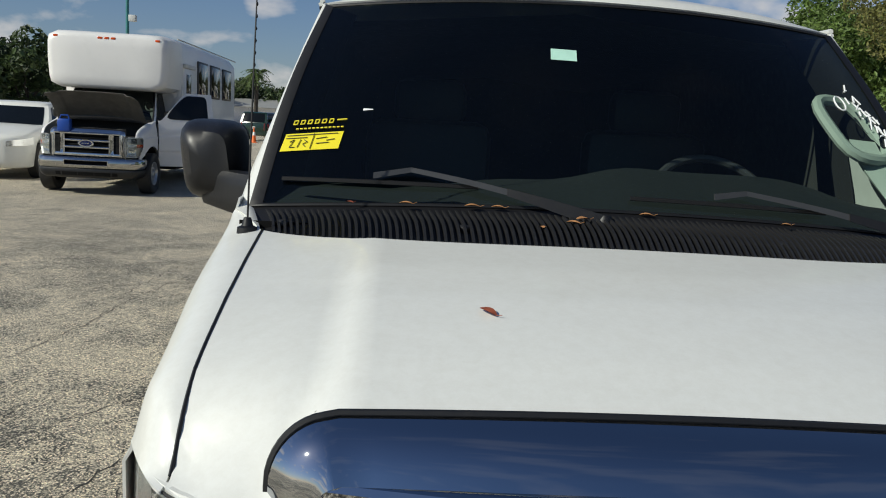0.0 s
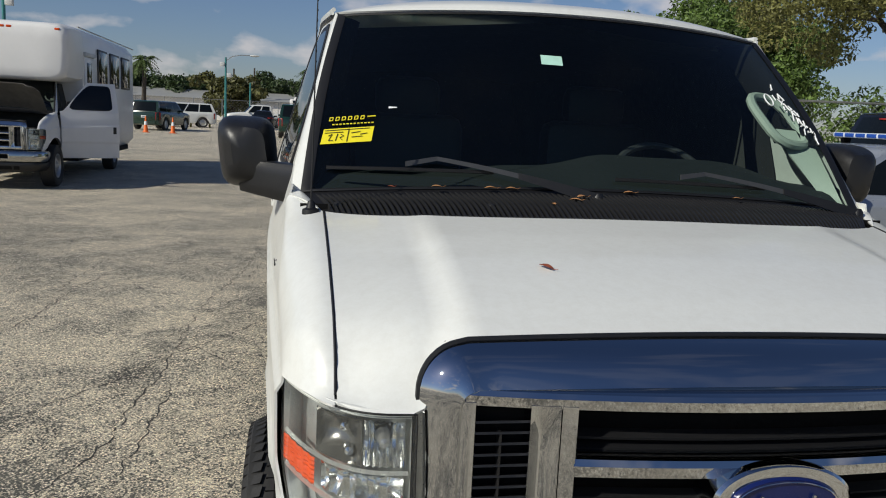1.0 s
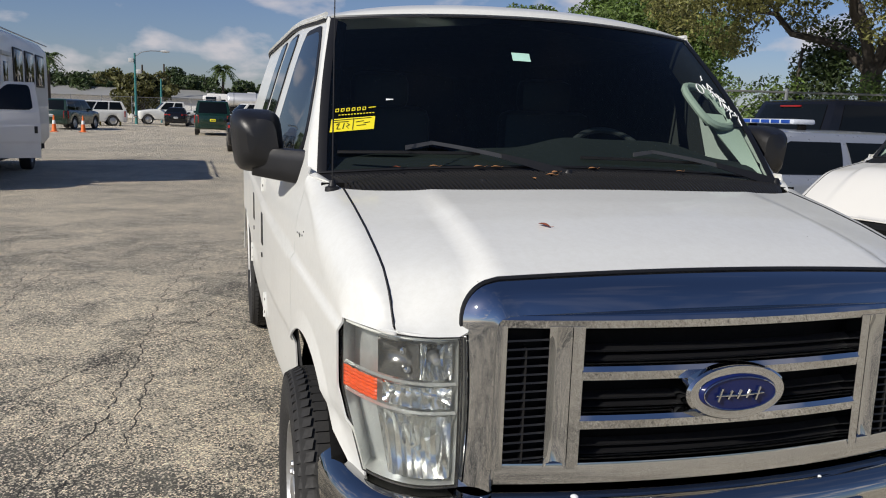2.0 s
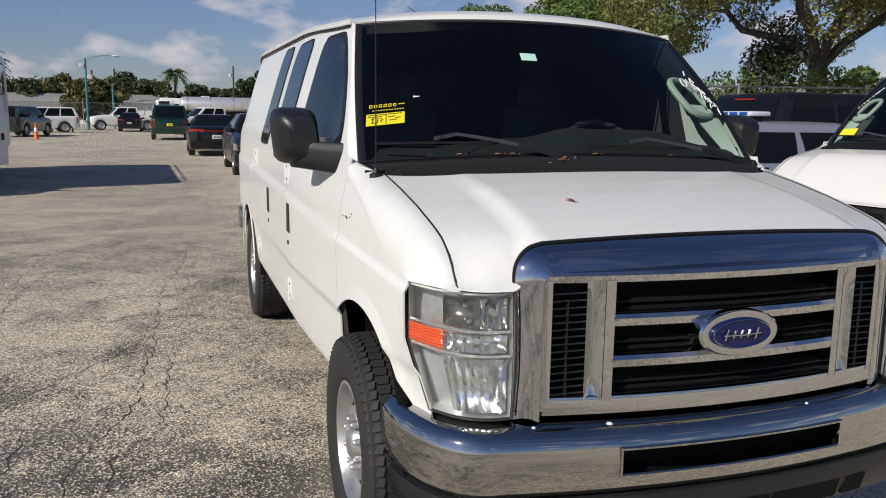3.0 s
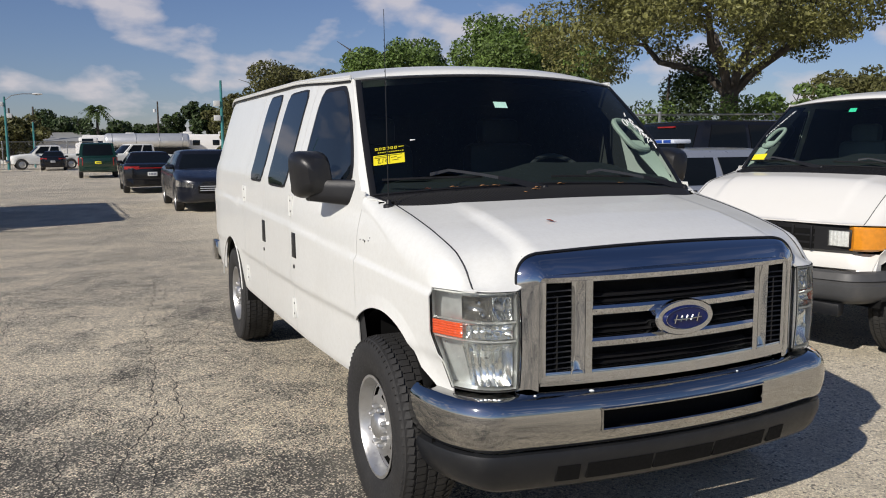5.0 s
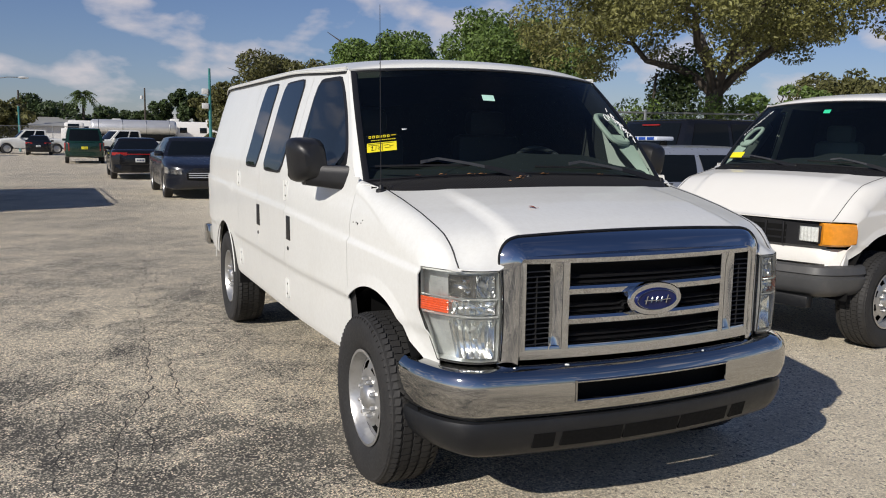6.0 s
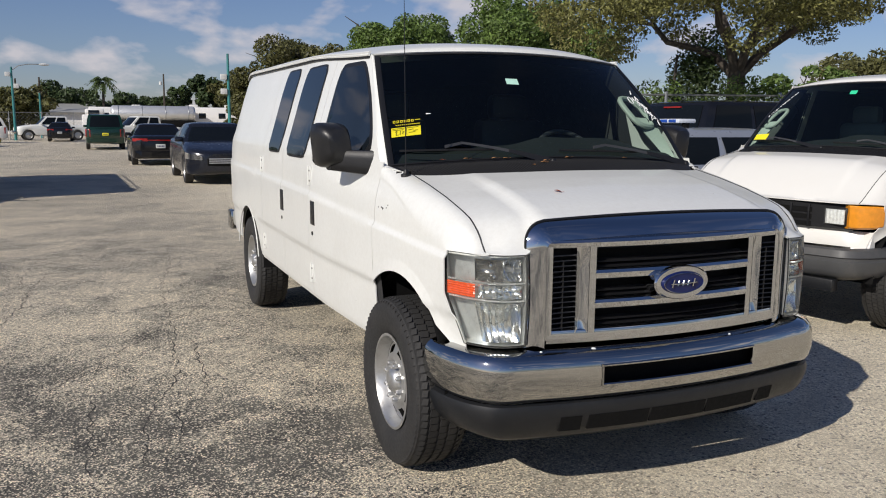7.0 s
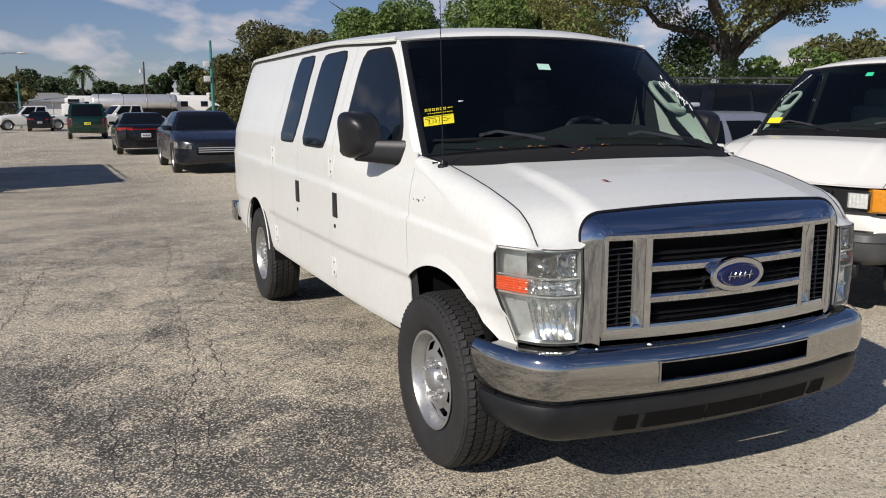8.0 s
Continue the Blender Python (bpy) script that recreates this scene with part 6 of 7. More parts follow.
door.matrix_local = Matrix.Translation((0.97, 0.31, 0)) @ Matrix.Rotation(radians(-58), 4, "Z") @ Matrix.Translation((-0.97, -0.31, 0))
side_panel("door", bus, -1, 0.310, 1.362, WHITE_C, 20, None, lambda y: min(1.90, 1.36 + max(0.0, y - 0.365) / 0.90))
for s in (-1, 1):
    side_mirror(bus, s)
# coach box with a bulged front cap over the cab
bm = bmesh.new()
rings = []
stations = [(0.325, 0.60, 2.10, 2.66, 8), (0.338, 0.97, 1.96, 2.82, 9), (0.36, 1.045, 1.92, 2.875, 9), (0.41, 1.085, 1.90, 2.91, 10), (0.52, 1.105, 1.895, 2.935, 12), (0.90, 1.115, 1.89, 2.95, 14)]
stations += [(1.36, 1.12, 1.89, 2.96, 10), (1.40, 1.12, 0.46, 2.965, 12), (3.5, 1.125, 0.46, 2.975, 12), (6.98, 1.125, 0.46, 2.97, 12), (7.06, 1.10, 0.50, 2.94, 12)]
for y, w, z0, z1, e_ in stations:
    ring = []
    for k in range(40):
        a = 2 * math.pi * (k + 0.5) / 40
        c, e = math.cos(a), math.sin(a)
        q = (abs(c) ** e_ + abs(e) ** e_) ** (-1 / e_)
        zz = (z0 + z1) / 2 + e * q * (z1 - z0) / 2
        tuck = 1 - 0.035 * clamp((2.42 - zz) / 0.5) * clamp((1.3 - y) / 0.5)
        ring.append((c * q * w * tuck, y, zz))
    rings.append(ring)
loft(bm, rings)
coach = part("coach_body", bm, WHITE_C, bus, "white fibreglass coach body", 40)
bm = bmesh.new()
for s in (-1, 1):
    tube(bm, [(s * 1.120, 1.0, 2.93), (s * 1.122, 7.04, 2.93)], 0.016, 6)
part("roof_rail", bm, GREYBOX, coach)
for s in (-1, 1):
    for y0, y1 in ((2.70, 3.62), (3.98, 4.98), (5.36, 6.40)):
        bm = bmesh.new()
        box(bm, s * 1.115, s * 1.145, y0 - 0.03, y1 + 0.03, 1.88, 2.64, 0.02)
        f = part("window_frame", bm, GASKET, coach)
        bm = bmesh.new()
        box(bm, s * 1.120, s * 1.149, y0 + 0.02, y1 - 0.02, 1.92, 2.60, 0.008)
        part("pane", bm, TINT, f)
bm = bmesh.new()
box(bm, 1.105, 1.137, 1.50, 2.26, 0.62, 2.42, 0.02)
f = part("coach_door", bm, WHITE_C, coach)
bm = bmesh.new()
box(bm, 1.110, 1.143, 1.66, 2.08, 1.80, 2.32, 0.03)
part("pane", bm, TINT, f)
bm = bmesh.new()
box(bm, 1.105, 1.172, 1.45, 2.32, 2.42, 2.50, 0.01)
part("door_hood", bm, GREYBOX, coach)
for x in (-0.92, -0.12, 0.0, 0.12, 0.92):
    bm = bmesh.new()
    box(bm, x - 0.045, x + 0.045, 0.330 + 0.012 * (abs(x) > 0.5), 0.80, 2.795, 2.838, 0.01)
    part("marker_light", bm, AMBER, coach, "orange marker light")
bm = bmesh.new()
for s in (-1, 1):
    lathe(bm, [(0.47, s * 1.129), (0.47, s * 0.8)], 24, (0, 4.55, 0.42), "x", 0.0, math.pi)
    # black half disc on the uncut side stands in for the shaded arch
    lathe(bm, [(0.0, s * 1.131), (0.46, s * 1.131)], 24, (0, 4.55, 0.42), "x", 0.0, math.pi)
box(bm, -1.0, 1.0, 1.4, 6.9, 0.38, 0.50)
part("underbody", bm, DARK, bus)
bm = bmesh.new()
box(bm, -0.50, -0.28, -0.74, -0.60, 1.10, 1.32, 0.03)
tube(bm, [(-0.47, -0.67, 1.32), (-0.45, -0.67, 1.38), (-0.33, -0.67, 1.38), (-0.31, -0.67, 1.32)], 0.014, 6)
case = part("jump_starter", bm, BLUE_CASE, None)
tagged(case, "blue jump starter case standing on the bus grille", "jump starter")
case.matrix_world = bus.matrix_world.copy()


# ---- pickups, tanker and trailers at the back ----
def pickup(m, label, bed=True):
    ob = car("pickup", label, "truck", m, L=5.6, W=2.0, belt=1.22, top=1.93, nose=1.05, deck=1.22, screen_at=(-1.15, -0.50), back_at=(1.02, 1.10), paint=WHITE, r=0.40, kind="cab", base=0.42, lights=False)
    bm = bmesh.new()
    box(bm, -0.95, 0.95, 2.70, 2.86, 0.55, 0.75, 0.02)
    part("rear_bumper", bm, CHROME_D, ob)
    bm = bmesh.new()
    box(bm, -0.9, 0.9, -2.95, -2.75, 0.55, 0.78, 0.02)
    part("front_bumper", bm, CHROME_D, ob)
    return ob


pickup(pose(-5.1, 71.2, 0, 0, 0, -80), "white pickup truck parked by the chain-link fence")
pickup(pose(1.1, 58.5, 0, 0, 0, -70), "white pickup truck with an amber roof beacon")


def tanker(m):
    ob = thing("tank_trailer", "white truck with a polished aluminium tank", "truck", m)
    bm = bmesh.new()
    rings = []
    for x, k in ((-4.0, 0.55), (-3.96, 0.8), (-3.85, 0.95), (-3.7, 1.0), (3.7, 1.0), (3.85, 0.95), (3.96, 0.8), (4.0, 0.55)):
        rings.append([(x, 1.1 * k * math.cos(a), 2.34 + 0.78 * k * math.sin(a)) for a in (2 * math.pi * i / 28 for i in range(28))])
    loft(bm, rings)
    t = part("tank", bm, ALUMINIUM, ob, "polished aluminium tank")
    for x in (-3.3, -1.1, 1.1, 3.3):
        bm = bmesh.new()
        tube(bm, [(x, 1.11 * math.cos(a), 2.34 + 0.79 * math.sin(a)) for a in (2 * math.pi * i / 28 for i in range(29))], 0.03, 6)
        part("tank_band", bm, GALV, t)
    bm = bmesh.new()
    box(bm, -4.0, 4.0, -0.8, 0.8, 0.85, 1.62, 0.03)
    part("chassis", bm, DARK, ob)
    bm = bmesh.new()
    box(bm, -6.6, -4.6, -1.15, 1.15, 0.8, 2.2, 0.12)
    box(bm, -6.3, -4.6, -1.1, 1.1, 2.15, 2.75, 0.15)
    c = part("truck_cab", bm, WHITE_C, ob, "white truck cab")
    bm = bmesh.new()
    box(bm, -6.0, -5.0, -1.12, -1.09, 2.1, 2.62, 0.01)
    part("cab_window", bm, TINT, c)
    for x in (-5.8, -3.0, 2.2, 3.4):
        for s in (-1, 1):
            bm = bmesh.new()
            lathe(bm, [(0.0, 0.13), (0.28, 0.12), (0.30, 0.14), (0.46, 0.13), (0.48, 0.0), (0.46, -0.13), (0.0, -0.13)], 24, (x, s * 0.95, 0.48), "y")
            part("wheel", bm, RUBBER, ob)
    return ob


tanker(pose(3.7, 84.0, 0, 0, 0, -2))


def box_trailer(m, L, label, acs):
    ob = thing("trailer", label, "trailer", m)
    bm = bmesh.new()
    box(bm, -L / 2, L / 2, -1.2, 1.2, 0.7, 3.05, 0.08)
    b = part("trailer_body", bm, WHITE_C, ob)
    for x in acs:
        bm = bmesh.new()
        box(bm, x - 0.45, x + 0.45, -0.35, 0.35, 3.05, 3.34, 0.08)
        part("roof_unit", bm, WHITE_B, ob, "white roof air conditioner")
    bm = bmesh.new()
    box(bm, -L / 2 + 0.4, L / 2 - 0.4, -1.213, -1.19, 1.35, 1.42)
    part("side_stripe", bm, GREYBOX, b)
    for x in (-L * 0.28, -L * 0.05, L * 0.2, L * 0.36):
        bm = bmesh.new()
        box(bm, x - 0.35, x + 0.35, -1.22, -1.19, 1.9, 2.45, 0.02)
        part("trailer_window", bm, TINT, b)
    for x in (L * 0.22, L * 0.34):
        for s in (-1, 1):
            bm = bmesh.new()
            lathe(bm, [(0.0, 0.1), (0.2, 0.1), (0.34, 0.1), (0.36, 0.0), (0.34, -0.1), (0.0, -0.1)], 20, (x, s * 1.08, 0.36), "y")
            part("wheel", bm, RUBBER, ob)
    return ob


box_trailer(pose(11.0, 86.0, 0, 0, 0, -3), 8.6, "long white travel trailer with roof units", (-3.2, 0.4, 3.0))
box_trailer(pose(1.2, 91.0, 0, 0, 0, 2), 7.0, "white box trailer behind the tank truck", (1.2,))
car("white_suv", "white patrol utility vehicle with dark stripe", "car", pose(-10.2, 62.0, 0, 0, 0, -75), L=5.0, W=1.98, belt=1.12, top=1.80, nose=0.95, deck=1.18, screen_at=(-1.15, -0.45), back_at=(2.15, 2.42), paint=WHITE, r=0.37, kind="suv", base=0.3)
car("green_car", "dark green utility vehicle behind traffic cones", "car", pose(-9.9, 52.0, 0, 0, 0, 165), L=4.9, W=1.95, belt=1.10, top=1.78, nose=0.95, deck=1.18, screen_at=(-1.15, -0.45), back_at=(2.15, 2.40), paint=GREEN_P, r=0.37, kind="suv", base=0.3)


def cone(x, y):
    ob = thing("traffic_cone", "orange traffic cone with a pale band", "traffic cone", pose(x, y, 0), "traffic cones")
    bm = bmesh.new()
    box(bm, -0.19, 0.19, -0.19, 0.19, 0, 0.035, 0.01)
    lathe(bm, [(0.14, 0.03), (0.13, 0.06), (0.03, 0.88), (0.0, 0.90)], 20, (0, 0, 0), "z")
    c = part("cone", bm, ORANGE, ob)
    bm = bmesh.new()
    lathe(bm, [(0.088, 0.42), (0.064, 0.62)], 20, (0, 0, 0), "z")
    part("band", bm, CHALK, c)


cone(-8.25, 45.8)
cone(-9.65, 45.5)


# ---- poles ----
def lamp_pole(x, y, h, arm, label, boxes=()):
    ob = thing("street_lamp" if arm else "utility_pole", label, "pole", pose(x, y, 0))
    bm = bmesh.new()
    tube(bm, [(0, 0, 0), (0, 0, h * 0.5), (0.0, 0, h)], [0.11, 0.095, 0.075], 12)
    part("pole", bm, TEAL, ob, "teal painted steel pole")
    if arm:
        bm = bmesh.new()
        tube(bm, [(0, 0, h - 0.3), (arm * 0.25, 0, h + 0.10), (arm * 0.6, 0, h + 0.24), (arm, 0, h + 0.25)], 0.035, 8)
        part("arm", bm, GALV, ob)
        bm = bmesh.new()
        rings = []
        for t in lin(0, 1, 8):
            w = 0.14 * math.sin(math.pi * (0.12 + 0.80 * t)) + 0.03
            rings.append([(arm - 0.1 + 0.75 * t, w * math.cos(a), h + 0.24 + w * 0.6 * math.sin(a)) for a in (2 * math.pi * i / 12 for i in range(12))])
        loft(bm, rings)
        part("lamp_head", bm, GREYBOX, ob)
    for z, sx in boxes:
        bm = bmesh.new()
        box(bm, sx * 0.1, sx * 0.1 + 0.38 * (1 if sx > 0 else -1), -0.15, 0.15, z, z + 0.34, 0.02)
        part("junction_box", bm, GREYBOX, ob, "grey electrical box")
    return ob


lamp_pole(-7.7, 70.0, 5.75, 2.1, "teal street lamp with a curved arm", ((5.0, -1), (4.1, 1)))
lamp_pole(-6.2, 78.0, 4.0, 0, "thin teal painted pole by the fence")
lamp_pole(5.97, 50.0, 5.8, 0, "teal camera pole with boxes", ((4.2, -1), (3.3, -1)))
lamp_pole(-16.6, 45.0, 10.5, 0, "tall teal pole with a grey electrical box", ((6.3, 1),))


def wood_pole(x, y, h):
    ob = thing("utility_pole", "weathered wooden utility pole with transformer", "pole", pose(x, y, 0))
    bm = bmesh.new()
    tube(bm, [(0, 0, 0), (0.05, 0, h)], [0.15, 0.10], 10)
    part("pole", bm, BARK, ob)
    bm = bmesh.new()
    lathe(bm, [(0.0, 0.45), (0.18, 0.42), (0.20, 0.0), (0.0, 0.0)], 12, (-0.35, 0, h - 1.4), "z")
    part("transformer", bm, GREYBOX, ob)


wood_pole(6.8, 110.0, 7.7)
wood_pole(-7.5, 104.0, 6.6)
wood_pole(-10.0, 104.0, 6.4)


# ---- fences ----
def chain_fence(x0, y0, x1, y1, h, label, step=2.6, screen_mat=None):
    ob = thing("chain_link_fence", label, "fence", None, "", "structure")
    a, b = Vector((x0, y0, 0)), Vector((x1, y1, 0))
    n = max(1, round((b - a).length / step))
    bm = bmesh.new()
    tube(bm, [(0, 0, 0), (0, 0, h)], 0.035, 8)
    lathe(bm, [(0.045, h), (0.04, h + 0.03), (0.0, h + 0.05)], 8, (0, 0, 0), "z")
    first = part("post", bm, GALV, ob)
    for k in range(n + 1):
        p = first if k == 0 else new("post", first.data)
        p.parent = ob
        p.location = a.lerp(b, k / n)
    bm = bmesh.new()
    tube(bm, [a + Vector((0, 0, h - 0.03)), b + Vector((0, 0, h - 0.03))], 0.022, 6)
    part("top_rail", bm, GALV, ob)
    if screen_mat:
        d = (b - a)
        bm = sheet(lambda u, v: a + d * u + Vector((0, 0.03 + 0.02 * math.sin(u * 60), 0.05 + (h - 0.12) * v)), lin(0, 1, 4 * n + 1), lin(0, 1, 5))
        part("screen_cloth", bm, screen_mat, ob, "dark wind screen cloth")
    else:
        bm = bmesh.new()
        d = (b - a).normalized()
        L = (b - a).length
        cell = 0.30
        m = int(L / cell)
        for k in range(-int(h / cell), m):
            for sg in (1, -1):
                t0, t1 = k * cell, k * cell + h
                z0, z1 = (0.05, h - 0.05) if sg > 0 else (h - 0.05, 0.05)
                if t0 < 0:
                    z0 += (z1 - z0) * (-t0) / h
                    t0 = 0
                if t1 > L:
                    z1 -= (z1 - z0) * (t1 - L) / (t1 - t0)
                    t1 = L
                p, q = a + d * t0 + Vector((0, 0, z0)), a + d * t1 + Vector((0, 0, z1))
                w = Vector((0, 0, 0.004))
                vs = [bm.verts.new(c) for c in (p - w, q - w, q + w, p + w)]
                bm.faces.new(vs)
        tagged(part("wire_mesh", bm, GALV, ob), kind="stuff")
    return ob


chain_fence(-34.0, 76.0, -1.0, 76.5, 2.3, "galvanised chain-link fence along the back of the lot")
chain_fence(-60.0, 66.0, -34.0, 76.0, 2.3, "galvanised chain-link fence along the back of the lot")
chain_fence(2.5, 14.5, 34.0, 2.4, 2.25, "chain-link fence overgrown with vines behind the parked cars", 2.6)
for x in (-8.9, -8.2, -9.6):
    bm = bmesh.new()
    tube(bm, [(0, 0, 0), (0, 0, 1.7)], 0.07, 10)
    ob = tagged(part("bollard", bm, YELLOW_P, None), "pale yellow gate post by the fence", "bollard", "gate posts")
    ob.location = (x, 63.0, 0)


def shed(m, L, label):
    ob = thing("low_building", label, "building", m)
    bm = bmesh.new()
    box(bm, -L / 2, L / 2, 0, 8, 0, 2.6)
    part("wall", bm, WHITE_C, ob)
    bm = bmesh.new()
    loft(bm, [[(x, -0.6, 2.6), (x, 4, 3.7), (x, 8.6, 2.6), (x, 4, 3.55)] for x in (-L / 2 - 0.5, L / 2 + 0.5)])
    part("roof", bm, ROOF_M, ob)


shed(pose(-13.0, 105.0, 0, 0, 0, 0), 22.0, "low building with a pale roof beyond the fence")
shed(pose(-36.0, 100.0, 0, 0, 0, 0), 18.0, "low building with a pale roof beyond the fence")


# ---- trees ----
def leaf_cloud(centres, count, size, rng, squash=0.8, drop=0.0):
    """Many small leaf clumps spread through blobs of uneven size; returns arrays for one mesh."""
    verts, faces = [], []
    weights = np.array([c[3] ** 2.2 for c in centres])
    weights = weights / weights.sum()
    pick = rng.choice(len(centres), size=count, p=weights)
    for k in pick:
        cx, cy, cz, r = centres[k]
        d = rng.normal(size=3)
        d = d / np.linalg.norm(d)
        rad = r * (0.45 + 0.62 * rng.random() ** 0.5)
        p = np.array((cx, cy, cz)) + d * rad * np.array((1, 1, squash))
        p[2] -= drop * rng.random()
        n = d * 0.6 + rng.normal(size=3) * 0.7 + np.array((0, 0, 0.45))
        n = n / np.linalg.norm(n)
        t = np.cross(n, rng.normal(size=3))
        t = t / (np.linalg.norm(t) + 1e-9)
        b = np.cross(n, t)
        s = size * (0.55 + 0.9 * rng.random())
        w = s * (0.38 + 0.25 * rng.random())
        i = len(verts)
        verts += [tuple(p - t * s), tuple(p - b * w + n * w * 0.3), tuple(p + t * s), tuple(p + b * w + n * w * 0.3)]
        faces += [(i, i + 1, i + 2), (i, i + 2, i + 3)]
    return verts, faces


def tree(x, y, h, spread, seed, leaf_mat, leaves, size, label, trunk_h=0.33, blobs=26, low=0.35, fork=5, squash=0.7, trunk_r=None, flat=1.0, lean=0.0, clump=1.0, skirt=0, dome=False):
    rng = np.random.default_rng(seed)
    ob = thing("tree", label, "tree", pose(x, y, 0))
    r0 = trunk_r or h * 0.028
    bm = bmesh.new()
    th = h * trunk_h
    base = [(0, 0, -0.1), (0.02, 0, 0.15), (lean * 0.3, 0.03, th * 0.5), (lean, 0, th)]
    tube(bm, base, [r0 * 1.45, r0 * 1.1, r0 * 0.95, r0 * 0.9], 12)
    centres = []
    for k in range(fork):
        a = 2 * math.pi * (k + 0.4 * rng.random()) / fork
        reach = spread * (0.45 + 0.35 * rng.random())
        top = h * (0.62 + 0.25 * rng.random())
        p0, p3 = Vector((lean, 0, th * 0.92)), Vector((lean + reach * math.cos(a), reach * math.sin(a), top))
        pts = []
        for t in lin(0, 1, 8):
            p = p0.lerp(p3, t)
            p.z = p0.z + (p3.z - p0.z) * t**0.75
            p += Vector(rng.normal(size=3)) * 0.05 * h * 0.3 * math.sin(math.pi * t)
            pts.append(p)
        tube(bm, pts, [r0 * (0.50 - 0.42 * t) for t in lin(0, 1, 8)], 8)
        for j in (3, 5, 6):
            q = pts[j] + Vector((rng.normal() * spread * 0.28, rng.normal() * spread * 0.28, h * (0.05 + 0.12 * rng.random())))
            tube(bm, [pts[j], pts[j].lerp(q, 0.5) + Vector((0, 0, h * 0.02)), q], [r0 * 0.25, r0 * 0.16, r0 * 0.06], 6)
            centres.append((q.x, q.y, q.z, clump * spread * (0.16 + 0.14 * rng.random())))
    part("trunk", bm, BARK, ob, "rough grey-brown trunk and limbs")
    for k in range(blobs):
        a, q = 2 * math.pi * rng.random(), rng.random() ** 0.5
        rr = spread * q * (0.8 + 0.25 * rng.random())
        zc = h * (low + (1 - low) * (0.12 + 0.80 * rng.random() * (1 - 0.45 * q**2 * flat)))
        centres.append((lean + rr * math.cos(a), rr * math.sin(a), zc, clump * spread * (0.12 + 0.17 * rng.random())))
    for k in range(skirt):
        a, rr = 2 * math.pi * rng.random(), spread * rng.uniform(0.62, 1.02)
        centres.append((lean + rr * math.cos(a), rr * math.sin(a), h * low + h * rng.uniform(-0.02, 0.20), clump * spread * rng.uniform(0.09, 0.17)))
    if dome:
        # an even, rounded outline
        centres = [(cx, cy, min(cz, h * (low + (1 - low) * math.sqrt(max(0.04, 1 - min(1.0, (cx * cx + cy * cy) / (1.15 * spread) ** 2))))), r) for cx, cy, cz, r in centres if cx * cx + cy * cy < (1.08 * spread) ** 2]
    v, f = leaf_cloud(centres, leaves, size, rng, squash)
    me = bpy.data.meshes.new("crown")
    me.from_pydata(v, [], f)
    me.materials.append(leaf_mat)
    c = new("crown", me)
    c.parent = ob
    tagged(c, kind="stuff")
    return ob


def palm(x, y, h, seed, reach=2.3):
    rng = np.random.default_rng(seed)
    ob = thing("palm_tree", "tall palm tree with drooping fronds", "palm", pose(x, y, 0), "palms")
    bm = bmesh.new()
    tube(bm, [(0, 0, 0), (0.1, 0, h * 0.5), (0.15, 0, h)], [0.24, 0.18, 0.15], 10)
    part("trunk", bm, BARK, ob)
    bm = bmesh.new()
    for k in range(46):
        a, up = 2 * math.pi * rng.random(), rng.uniform(-0.4, 1.4)
        L = reach * rng.uniform(0.8, 1.1)
        d = Vector((math.cos(a), math.sin(a), 0))
        prev = None
        for t in lin(0, 1, 9):
            p = Vector((0.15, 0, h)) + d * L * t * math.cos(up * 0.6) + Vector((0, 0, L * (math.sin(up) * t - 0.85 * t * t)))
            side = d.cross(Vector((0, 0, 1)))
            w = 0.18 * reach * math.sin(math.pi * (0.1 + 0.85 * t))
            if prev is not None and t > 0.15:
                for sg in (-1, 1):
                    q = p + side * sg * w + Vector((0, 0, -w * 0.6)) + d * 0.15
                    vs = [bm.verts.new(c) for c in (prev, p, q)]
                    bm.faces.new(vs)
            prev = p
    part("fronds", bm, LEAF_PALM, ob, "", 10)


tree(12.4, 12.4, 7.3, 4.9, 3, LEAF_OLIVE, 80000, 0.048, "broad olive-green tree with a forked grey trunk", 0.40, 60, 0.48, 6, 0.6, 0.23, clump=0.72, skirt=24)
tree(20.5, 7.0, 6.8, 4.2, 4, LEAF_OLIVE, 12000, 0.10, "broad olive-green tree past the fence", 0.45, 26, 0.60)
tree(16.5, 30.0, 7.5, 3.9, 7, LEAF_GREEN, 46000, 0.095, "bright green round tree behind the lot", 0.3, 44, 0.28, clump=1.2, dome=True)
tree(13.9, 38.8, 8.2, 3.1, 8, LEAF_GREEN, 46000, 0.10, "green round tree behind the lot", 0.3, 64, 0.25, clump=1.2, dome=True)
tree(12.1, 55.0, 7.7, 4.0, 9, LEAF_BROWN, 34000, 0.125, "brown-green tree behind the lot", 0.25, 40, 0.12, clump=1.2, dome=True)
tree(9.4, 57.0, 5.5, 2.7, 13, LEAF_BROWN, 24000, 0.125, "low brown-green tree behind the lot", 0.22, 30, 0.08, clump=1.2)
tree(16.2, 54.0, 7.2, 3.0, 10, LEAF_BROWN, 26000, 0.14, "dull green tree behind the trailers of the lot", 0.25, 34, 0.12, clump=1.2)
tree(24.5, 20.5, 4.0, 2.0, 11, LEAF_GREEN, 6000, 0.11, "low round green tree past the fence", 0.3, 20, 0.12)
tree(38.0, 30.0, 6.3, 3.6, 12, LEAF_BROWN, 7000, 0.15, "brown-green tree past the fence", 0.3, 22, 0.15)
